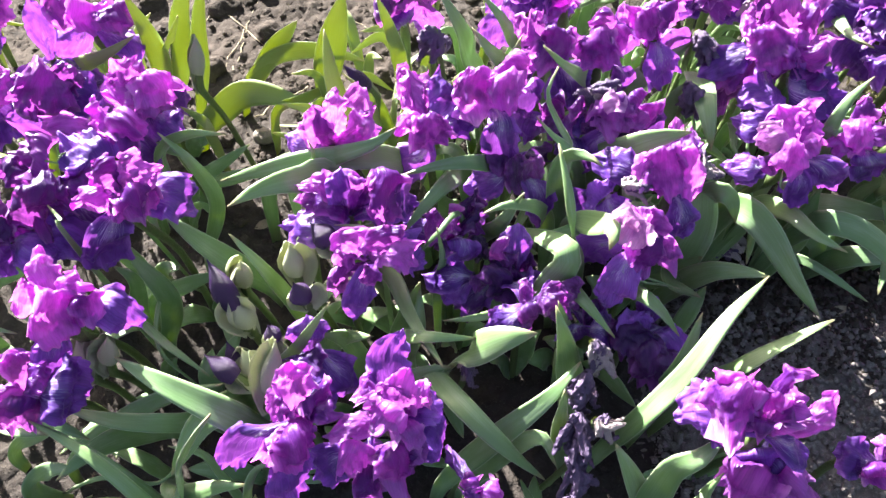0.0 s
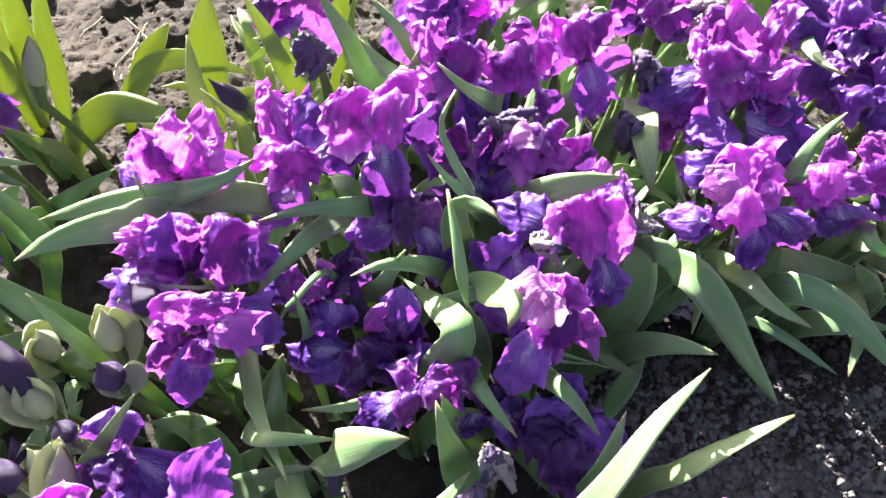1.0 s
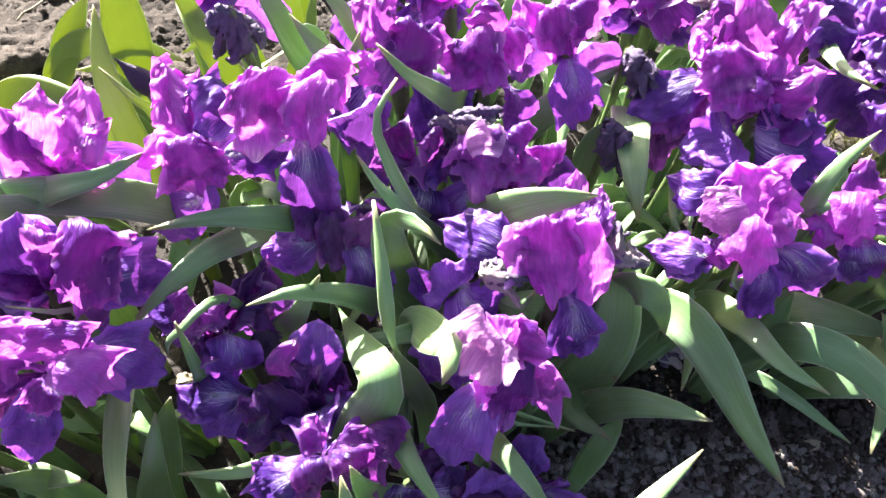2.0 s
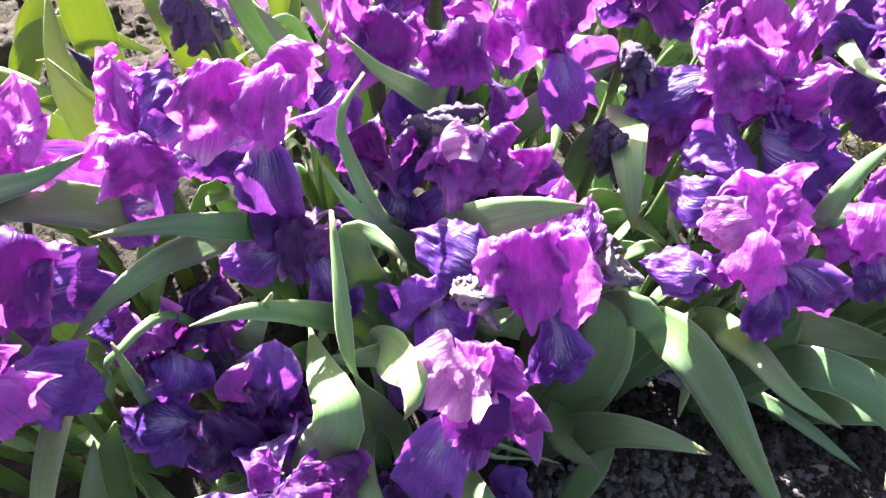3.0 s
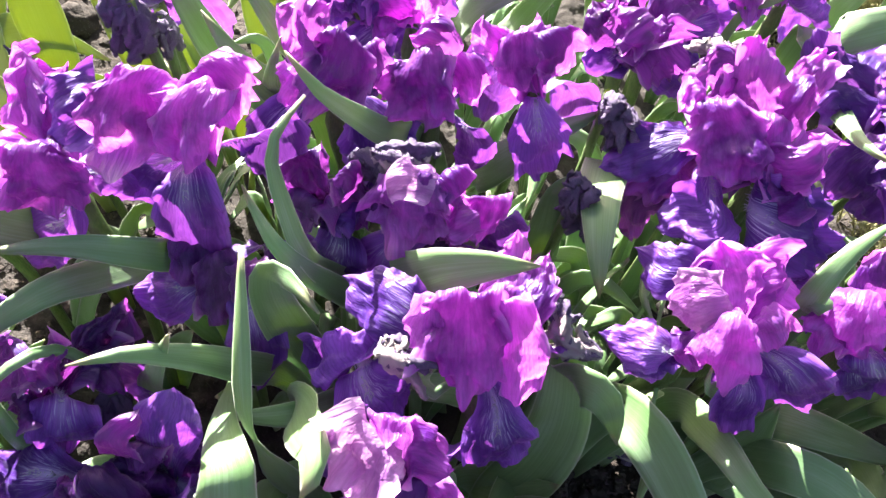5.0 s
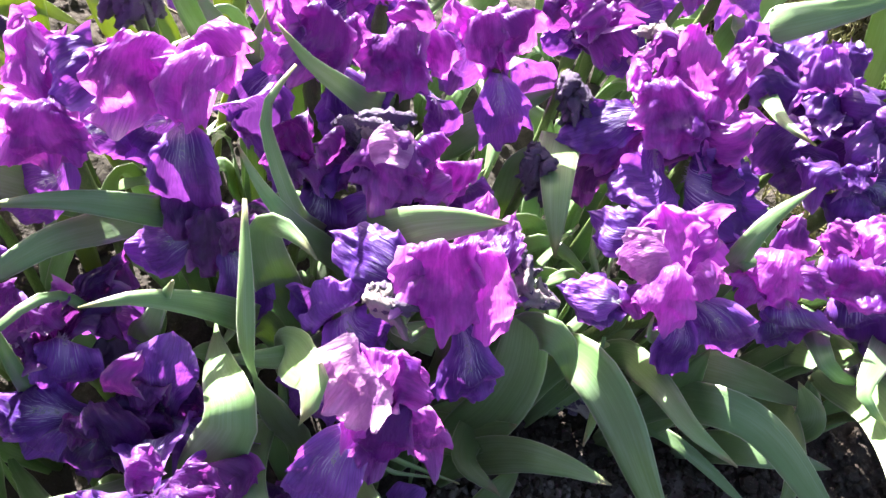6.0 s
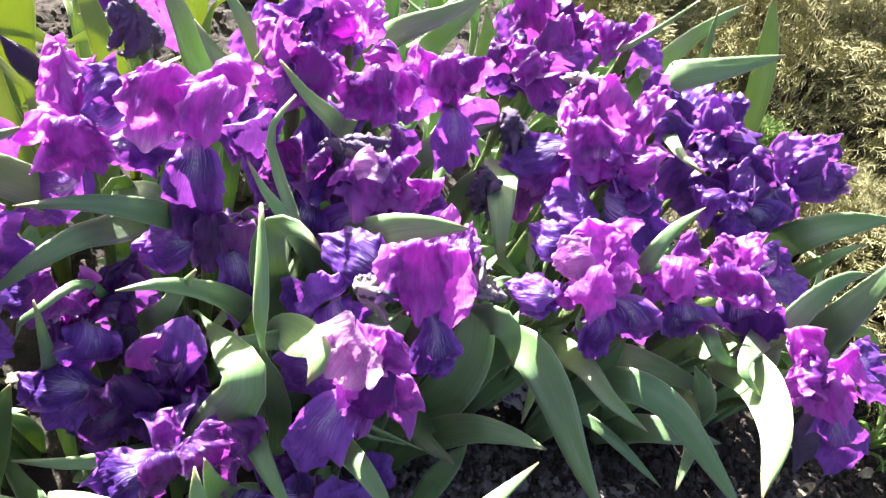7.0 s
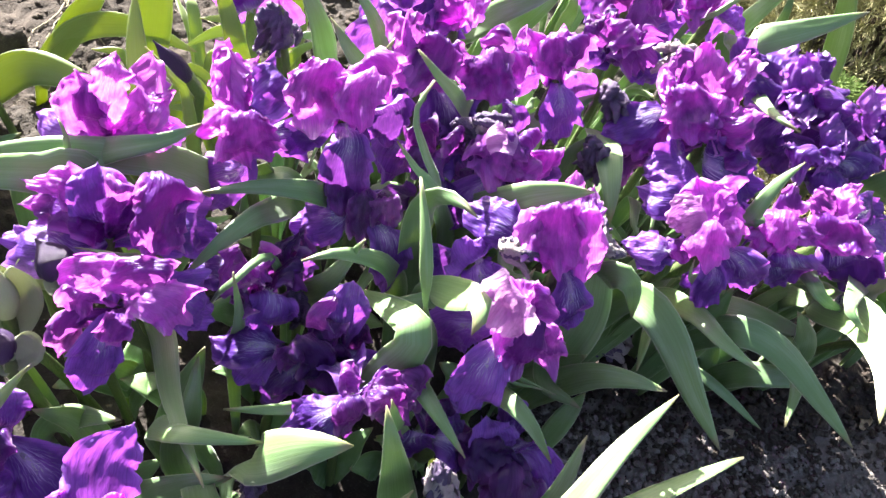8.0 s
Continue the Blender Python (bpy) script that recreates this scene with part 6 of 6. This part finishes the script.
petal(f, "S", 0.026, (-0.204, 0.360, 0.255), (-0.211, 0.352, 0.245))
petal(f, "F", 0.043, (-0.219, 0.351, 0.237), (-0.225, 0.342, 0.222), (-0.237, 0.335, 0.195))
petal(f, "F", 0.034, (-0.228, 0.400, 0.239), (-0.240, 0.416, 0.219), (-0.244, 0.421, 0.179))
f = flower("dark", (-0.292, 0.398, 0.230))
petal(f, "F", 0.045, (-0.242, 0.406, 0.260), (-0.260, 0.421, 0.266), (-0.284, 0.436, 0.262))
petal(f, "S", 0.043, (-0.292, 0.413, 0.268), (-0.318, 0.416, 0.255))
petal(f, "S", 0.057, (-0.271, 0.374, 0.272), (-0.281, 0.359, 0.258), (-0.284, 0.347, 0.232))
petal(f, "S", 0.031, (-0.256, 0.390, 0.256), (-0.247, 0.383, 0.240))
petal(f, "S", 0.030, (-0.306, 0.395, 0.262), (-0.319, 0.385, 0.250))
petal(f, "F", 0.033, (-0.309, 0.390, 0.234), (-0.327, 0.382, 0.214), (-0.333, 0.380, 0.174))
petal(f, "F", 0.039, (-0.276, 0.391, 0.234), (-0.257, 0.384, 0.214), (-0.251, 0.382, 0.174))
f = flower("dark", (-0.314, 0.344, 0.220))
petal(f, "S", 0.046, (-0.301, 0.352, 0.250), (-0.307, 0.338, 0.240))
petal(f, "F", 0.053, (-0.283, 0.339, 0.232), (-0.272, 0.339, 0.208))
petal(f, "F", 0.047, (-0.264, 0.354, 0.218), (-0.252, 0.341, 0.200))
petal(f, "S", 0.030, (-0.317, 0.354, 0.250), (-0.331, 0.348, 0.240))
petal(f, "F", 0.031, (-0.330, 0.352, 0.224), (-0.348, 0.360, 0.204), (-0.354, 0.363, 0.165))
f = flower("magenta", (-0.237, 0.268, 0.230))
petal(f, "S", 0.046, (-0.219, 0.270, 0.278), (-0.222, 0.254, 0.267), (-0.219, 0.238, 0.245))
petal(f, "S", 0.029, (-0.238, 0.274, 0.277), (-0.252, 0.257, 0.252))
petal(f, "S", 0.028, (-0.208, 0.278, 0.278), (-0.198, 0.279, 0.266))
petal(f, "S", 0.028, (-0.203, 0.270, 0.268), (-0.200, 0.254, 0.250))
petal(f, "F", 0.035, (-0.198, 0.275, 0.247), (-0.183, 0.271, 0.241), (-0.172, 0.269, 0.218))
petal(f, "F", 0.030, (-0.234, 0.239, 0.228), (-0.242, 0.227, 0.208))
petal(f, "S", 0.025, (-0.240, 0.290, 0.272), (-0.253, 0.306, 0.274))
petal(f, "F", 0.032, (-0.245, 0.284, 0.234), (-0.253, 0.303, 0.214), (-0.255, 0.309, 0.174))
f = flower("magenta", (-0.256, 0.213, 0.205))
petal(f, "S", 0.028, (-0.254, 0.225, 0.242), (-0.268, 0.232, 0.247))
petal(f, "S", 0.033, (-0.240, 0.217, 0.232), (-0.227, 0.214, 0.225))
petal(f, "F", 0.053, (-0.225, 0.211, 0.222), (-0.217, 0.215, 0.212), (-0.210, 0.217, 0.188))
petal(f, "S", 0.038, (-0.245, 0.199, 0.227), (-0.262, 0.184, 0.203))
petal(f, "S", 0.027, (-0.254, 0.201, 0.232), (-0.273, 0.190, 0.220))
petal(f, "F", 0.036, (-0.271, 0.224, 0.209), (-0.287, 0.236, 0.189), (-0.293, 0.240, 0.148))
petal(f, "F", 0.034, (-0.261, 0.230, 0.209), (-0.265, 0.250, 0.189), (-0.267, 0.257, 0.149))
f = flower("magenta", (-0.032, 0.196, 0.225))
petal(f, "S", 0.034, (-0.026, 0.210, 0.268), (-0.027, 0.226, 0.277))
petal(f, "S", 0.031, (-0.012, 0.206, 0.264), (-0.011, 0.193, 0.245))
petal(f, "S", 0.026, (-0.033, 0.197, 0.267), (-0.043, 0.188, 0.250))
petal(f, "S", 0.039, (-0.022, 0.175, 0.260), (-0.020, 0.158, 0.228))
petal(f, "F", 0.037, (-0.055, 0.182, 0.236), (-0.067, 0.173, 0.222), (-0.077, 0.162, 0.198))
petal(f, "S", 0.027, (-0.006, 0.199, 0.257), (0.008, 0.195, 0.245))
petal(f, "F", 0.037, (-0.032, 0.156, 0.212), (-0.031, 0.146, 0.188))
petal(f, "S", 0.025, (-0.035, 0.169, 0.250), (-0.046, 0.162, 0.230))
petal(f, "F", 0.039, (-0.024, 0.211, 0.229), (-0.014, 0.228, 0.209), (-0.011, 0.233, 0.171))
f = flower("dark", (-0.034, 0.263, 0.200))
petal(f, "F", 0.033, (-0.033, 0.267, 0.225), (-0.032, 0.279, 0.238))
petal(f, "S", 0.027, (-0.032, 0.250, 0.225), (-0.023, 0.240, 0.215))
petal(f, "F", 0.034, (-0.050, 0.256, 0.204), (-0.067, 0.248, 0.184), (-0.073, 0.245, 0.145))
petal(f, "F", 0.036, (-0.021, 0.257, 0.204), (-0.006, 0.250, 0.184), (-0.001, 0.248, 0.152))
f = flower("magenta", (0.041, 0.201, 0.225))
petal(f, "F", 0.033, (0.041, 0.232, 0.266), (0.049, 0.254, 0.278))
petal(f, "S", 0.034, (0.051, 0.203, 0.277), (0.057, 0.219, 0.280))
petal(f, "S", 0.038, (0.045, 0.195, 0.275), (0.030, 0.184, 0.250))
petal(f, "S", 0.026, (0.029, 0.213, 0.268), (0.016, 0.205, 0.255))
petal(f, "F", 0.027, (0.067, 0.206, 0.247), (0.084, 0.211, 0.233))
petal(f, "F", 0.023, (0.075, 0.196, 0.232), (0.083, 0.185, 0.212))
petal(f, "S", 0.022, (0.059, 0.185, 0.258), (0.063, 0.177, 0.245))
petal(f, "S", 0.022, (0.013, 0.188, 0.247), (-0.004, 0.182, 0.238))
petal(f, "S", 0.026, (0.064, 0.208, 0.265), (0.069, 0.219, 0.270))
f = flower("magenta", (0.026, 0.182, 0.205))
petal(f, "S", 0.036, (0.021, 0.174, 0.237), (0.013, 0.160, 0.210))
petal(f, "S", 0.036, (0.049, 0.172, 0.237), (0.048, 0.156, 0.202))
petal(f, "F", 0.033, (0.004, 0.172, 0.213), (-0.017, 0.160, 0.190))
petal(f, "S", 0.026, (0.063, 0.179, 0.230), (0.071, 0.173, 0.215))
petal(f, "F", 0.025, (0.072, 0.187, 0.212), (0.081, 0.179, 0.195))
petal(f, "S", 0.028, (0.027, 0.159, 0.210), (0.031, 0.145, 0.190))
petal(f, "F", 0.038, (0.024, 0.196, 0.209), (0.022, 0.211, 0.189), (0.021, 0.217, 0.157))
f = flower("magenta", (0.324, 0.209, 0.225))
petal(f, "S", 0.046, (0.291, 0.221, 0.278), (0.282, 0.211, 0.275), (0.289, 0.197, 0.257))
petal(f, "S", 0.028, (0.281, 0.225, 0.282), (0.302, 0.230, 0.280))
petal(f, "S", 0.034, (0.312, 0.221, 0.282), (0.309, 0.204, 0.262))
petal(f, "S", 0.034, (0.324, 0.213, 0.277), (0.343, 0.211, 0.262))
petal(f, "S", 0.021, (0.347, 0.210, 0.257), (0.361, 0.226, 0.272))
petal(f, "S", 0.014, (0.323, 0.231, 0.282), (0.346, 0.234, 0.276))
petal(f, "F", 0.036, (0.277, 0.216, 0.247), (0.266, 0.219, 0.241), (0.255, 0.213, 0.225))
petal(f, "F", 0.028, (0.280, 0.209, 0.236), (0.290, 0.202, 0.212))
petal(f, "F", 0.032, (0.337, 0.197, 0.232), (0.362, 0.197, 0.212))
petal(f, "S", 0.024, (0.303, 0.200, 0.270), (0.305, 0.190, 0.255))
f = flower("magenta", (0.344, 0.199, 0.175))
petal(f, "F", 0.035, (0.324, 0.198, 0.210), (0.335, 0.185, 0.185))
petal(f, "S", 0.046, (0.318, 0.180, 0.203), (0.316, 0.167, 0.178))
petal(f, "S", 0.037, (0.348, 0.182, 0.203), (0.366, 0.170, 0.178))
petal(f, "F", 0.027, (0.342, 0.193, 0.200), (0.357, 0.181, 0.180))
petal(f, "F", 0.038, (0.341, 0.214, 0.179), (0.338, 0.231, 0.159), (0.336, 0.237, 0.124))
f = flower("magenta", (0.467, 0.220, 0.115))
petal(f, "F", 0.037, (0.439, 0.220, 0.132), (0.422, 0.227, 0.125))
petal(f, "S", 0.031, (0.450, 0.210, 0.142), (0.465, 0.197, 0.125))
petal(f, "S", 0.029, (0.462, 0.225, 0.140), (0.478, 0.231, 0.140))
f = flower("dark", (0.261, 0.315, 0.150))
petal(f, "S", 0.052, (0.248, 0.307, 0.190), (0.249, 0.282, 0.168))
petal(f, "S", 0.048, (0.261, 0.291, 0.180), (0.267, 0.270, 0.140))
petal(f, "F", 0.032, (0.241, 0.310, 0.190), (0.236, 0.323, 0.195))
petal(f, "F", 0.036, (0.269, 0.305, 0.175), (0.286, 0.289, 0.150))
petal(f, "F", 0.030, (0.270, 0.326, 0.154), (0.281, 0.338, 0.134), (0.285, 0.341, 0.102))
f = flower("magenta", (0.109, 0.150, 0.200))
petal(f, "S", 0.029, (0.104, 0.152, 0.225), (0.096, 0.150, 0.215))
petal(f, "S", 0.026, (0.116, 0.153, 0.225), (0.127, 0.148, 0.215))
petal(f, "S", 0.025, (0.110, 0.155, 0.230), (0.113, 0.143, 0.215))
petal(f, "F", 0.033, (0.103, 0.165, 0.204), (0.096, 0.182, 0.184), (0.093, 0.187, 0.147))
petal(f, "F", 0.035, (0.120, 0.141, 0.204), (0.133, 0.131, 0.184), (0.138, 0.128, 0.151))
petal(f, "F", 0.031, (0.097, 0.141, 0.204), (0.085, 0.132, 0.184), (0.080, 0.129, 0.153))
f = flower("magenta", (-0.390, 0.479, 0.245))
petal(f, "S", 0.045, (-0.374, 0.498, 0.280), (-0.359, 0.481, 0.275), (-0.357, 0.461, 0.255))
petal(f, "S", 0.040, (-0.390, 0.489, 0.280), (-0.399, 0.470, 0.255))
petal(f, "F", 0.041, (-0.365, 0.452, 0.245), (-0.368, 0.445, 0.220))
petal(f, "F", 0.030, (-0.400, 0.493, 0.249), (-0.411, 0.508, 0.229), (-0.415, 0.513, 0.192))
petal(f, "F", 0.036, (-0.379, 0.489, 0.249), (-0.367, 0.499, 0.229), (-0.363, 0.502, 0.197))
f = flower("dark", (-0.335, 0.340, 0.235))
petal(f, "S", 0.038, (-0.322, 0.350, 0.265), (-0.309, 0.336, 0.260), (-0.309, 0.318, 0.240))
petal(f, "S", 0.034, (-0.338, 0.343, 0.265), (-0.350, 0.330, 0.240))
petal(f, "F", 0.038, (-0.316, 0.323, 0.235), (-0.320, 0.312, 0.205))
petal(f, "F", 0.030, (-0.347, 0.353, 0.239), (-0.361, 0.368, 0.219), (-0.366, 0.373, 0.178))
petal(f, "F", 0.035, (-0.321, 0.351, 0.239), (-0.305, 0.364, 0.219), (-0.300, 0.369, 0.178))
f = flower("magenta", (-0.443, 0.591, 0.250))
petal(f, "S", 0.049, (-0.420, 0.601, 0.285), (-0.405, 0.584, 0.279), (-0.404, 0.562, 0.255))
petal(f, "F", 0.042, (-0.416, 0.564, 0.245), (-0.417, 0.561, 0.220))
petal(f, "F", 0.030, (-0.447, 0.606, 0.254), (-0.453, 0.623, 0.234), (-0.455, 0.629, 0.198))
petal(f, "F", 0.038, (-0.460, 0.586, 0.254), (-0.479, 0.580, 0.234), (-0.485, 0.578, 0.194))

# ---- spent flowers and buds ----
withered(0.052, 0.556, 0.295, 1.25, (-0.021, -0.009, -1.000), False, True)
withered(0.186, 0.500, 0.276, 0.9, (0.980, -0.062, -0.189), False, False)
withered(0.315, 0.611, 0.255, 1.3, (0.552, -0.648, -0.524), False, True)
withered(0.303, 0.539, 0.250, 1.4, (0.160, -0.070, -0.985), False, True)
withered(0.101, 0.384, 0.210, 1, (0.120, -0.276, -0.954), False, True)
withered(0.199, 0.275, 0.225, 1.1, (0.133, -0.417, -0.899), True, True)
withered(0.193, 0.252, 0.215, 1.2, (-0.045, -0.619, -0.784), False, False)
withered(0.190, 0.224, 0.200, 1.2, (0.013, -0.615, -0.789), False, False)
withered(0.188, 0.195, 0.175, 1.2, (0.048, -0.555, -0.831), False, True)
withered(0.201, 0.215, 0.210, 0.9, (0.618, -0.237, -0.749), True, True)
withered(0.096, 0.271, 0.180, 0.9, (0.102, -0.355, -0.929), True, True)
withered(0.292, 0.454, 0.262, 0.9, (0.287, -0.595, -0.751), True, False)
withered(-0.312, 0.527, 0.255, 1, (0.684, -0.319, -0.656), True, False)
withered(0.507, 0.454, 0.225, 0.6, (0.577, -0.172, -0.798), True, False)
withered(0.395, 0.663, 0.270, 1.1, (-0.889, -0.290, -0.353), True, False)
withered(0.047, 0.590, 0.262, 1, (0.108, -0.490, -0.865), False, True)
withered(0.379, 0.494, 0.050, 1.2, (0.803, 0.046, -0.594), True, True)
withered(0.198, 0.494, 0.285, 1, (0.809, 0.417, -0.414), True, False)
bud((-0.102, 0.294, 0.215), (-0.122, 0.320, 0.250), 0.0202, True, 2)
bud((-0.092, 0.238, 0.200), (-0.118, 0.250, 0.215), 0.0178, True, 2)
bud((-0.097, 0.250, 0.190), (-0.104, 0.265, 0.210), 0.0125, True, 1)
bud((-0.041, 0.300, 0.225), (-0.048, 0.305, 0.245), 0.0190, True, 2)
bud((-0.059, 0.263, 0.225), (-0.063, 0.268, 0.240), 0.0138, True, 1)
bud((-0.024, 0.348, 0.240), (-0.041, 0.358, 0.255), 0.0204, True, 1)
bud((-0.218, 0.257, 0.170), (-0.214, 0.270, 0.195), 0.0170, False, 1)
bud((-0.236, 0.252, 0.165), (-0.243, 0.268, 0.190), 0.0211, False, 1)
bud((-0.022, 0.570, 0.200), (-0.043, 0.565, 0.235), 0.0161, True, 0)
bud((0.241, 0.489, 0.235), (0.217, 0.476, 0.235), 0.0155, True, 0)
bud((-0.062, 0.229, 0.200), (-0.053, 0.254, 0.245), 0.0167, False, 1)
bud((-0.055, 0.330, 0.215), (-0.058, 0.343, 0.245), 0.0178, False, 1)
bud((-0.105, 0.327, 0.200), (-0.100, 0.329, 0.235), 0.0182, False, 1)
bud((-0.083, 0.248, 0.185), (-0.088, 0.257, 0.215), 0.0174, False, 1)
bud((-0.092, 0.286, 0.200), (-0.100, 0.294, 0.225), 0.0185, False, 1)
bud((-0.208, 0.580, 0.200), (-0.204, 0.597, 0.240), 0.0160, False, 0)
bud((-0.048, 0.362, 0.205), (-0.046, 0.356, 0.235), 0.0175, False, 1)
# crinkled white rims on two falls, built as small withered knots
withered(0.322, 0.439, 0.241, 0.8, (-0.999, 0.032, 0.000), True, False)
withered(0.222, 0.403, 0.270, 0.8, (0.979, -0.202, 0.000), True, False)


# a clump at the near corner of the bed
plant = iris_plant(-0.199, 0.167)
leaf(plant, [(-0.199, 0.167, -0.012), (-0.161, 0.138, 0.100), (-0.157, 0.143, 0.170), (-0.196, 0.168, 0.205), (-0.251, 0.191, 0.205)], 0.012, -15)
leaf(plant, [(-0.187, 0.177, -0.012), (-0.144, 0.150, 0.100), (-0.124, 0.161, 0.190), (-0.112, 0.182, 0.212), (-0.101, 0.201, 0.215)], 0.019, 10, 30)

# ---- low leaves deep in the bed, with an unseen clump added to block sun ----
def build_undergrowth():
    rng = random.Random(21)
    spots = []
    for _ in range(9000):
        x, y = rng.uniform(-0.60, 0.72), rng.uniform(0.10, 1.02)
        if x < 0.02 and y > 0.70 + 0.25 * (x + 0.30) ** 2 * 4 and not (x < -0.20 and y < 0.62):
            continue  # bare soil behind the gap
        if y < 0.50 - 0.10 * (0.5 - x) and x > 0.24 + 0.25 * max(0.0, 0.30 - y):
            continue  # bare soil in front
        if x > 0.52 and y > 0.62 or y > 0.80 and x < 0.10:
            continue
        if -0.32 < x < -0.07 and y > 0.50:
            continue  # bare strip between the clumps
        # the 0.036 clump is unseen, added to keep sun off the front soil
        gap = 0.080 if x < 0.05 and y < 0.40 else 0.036 if 0.24 < x < 0.45 and 0.48 < y < 0.66 else 0.058 if y > 0.50 + 0.3 * max(0.0, 0.1 - x) else 0.13
        if all((x - a) ** 2 + (y - b) ** 2 > gap**2 for a, b in spots):
            spots.append((x, y))
    for x, y in spots:
        plant = iris_plant(x, y)
        a0 = rng.uniform(0, 360)
        for k in range(rng.randint(2, 4)):
            a = radians(a0 + rng.choice((0, 180)) + rng.uniform(-40, 40))
            h, r = (rng.uniform(0.02, 0.06), rng.uniform(0.03, 0.06)) if y < 0.45 else (rng.uniform(0.03, 0.07), rng.uniform(0.03, 0.07))
            if y > 0.72:
                h = rng.uniform(0.09, 0.19)
            elif y > 0.48:
                h = rng.uniform(0.10, 0.18)
            dx, dy = math.cos(a), math.sin(a)
            leaf(plant, [(x, y, -0.012), (x + dx * r * 0.25, y + dy * r * 0.25, h * 0.55), (x + dx * r * 0.6, y + dy * r * 0.6, h * 0.95), (x + dx * r * 1.3, y + dy * r * 1.3, h * rng.uniform(0.75, 1.1))], rng.uniform(0.014, 0.024), rng.uniform(-70, 70), rng.uniform(-30, 30))


build_undergrowth()


# ---- grass and dry scraps on the soil ----
GRASS = plain_sheet("grass_blade", (0.14, 0.26, 0.06), (0.22, 0.34, 0.09), 60.0, 0.5, 0.4, 0.2, (0.4, 0.6, 0.06))


def grass_tuft(x, y):
    rng = random.Random(int(x * 7001 + y * 331))
    tuft = thing("grass_tuft", "small tuft of thin green grass blades in soil", "grass", "grass tufts by the bed", at=(x, y, 0))
    for _ in range(6):
        a, h, r = rng.uniform(0, 6.28), rng.uniform(0.03, 0.07), rng.uniform(0.02, 0.05)
        dx, dy = math.cos(a) * r, math.sin(a) * r
        leaf(tuft, [(x, y, -0.008), (x + dx * 0.3, y + dy * 0.3, h * 0.6), (x + dx * 0.7, y + dy * 0.7, h), (x + dx * 1.2, y + dy * 1.2, h * 0.85)], 0.0035, rng.uniform(-40, 40), 0, 0.3, GRASS).name = "blade"


def dry_scrap(x, y):
    rng = random.Random(int(x * 3001 + y * 991))
    a, r = rng.uniform(0, 6.28), rng.uniform(0.010, 0.018)
    z = ground_height(x, y) + 0.004
    dx, dy = math.cos(a) * r, math.sin(a) * r
    ob = leaf(None, [(x - dx, y - dy, z), (x - dx * 0.3, y - dy * 0.3, z + 0.004), (x + dx * 0.4, y + dy * 0.4, z + 0.003), (x + dx, y + dy, z + 0.001)], rng.uniform(0.008, 0.014), rng.uniform(-20, 20), rng.uniform(-60, 60), 0.5, STRAW)
    ob.name = "dry_leaf"
    tagged(ob, "curled tan scrap of dry leaf on soil", "dry leaf", "dry scraps on the soil")


for x, y in ((0.843, 0.539), (0.874, 0.580), (0.809, 0.526), (0.845, 0.513)):
    grass_tuft(x, y)
for x, y in ((0.700, 0.475), (0.735, 0.469), (0.823, 0.503), (0.389, 0.535), (0.531, 0.433), (-0.011, 0.427), (-0.167, 0.516)):
    dry_scrap(x, y)
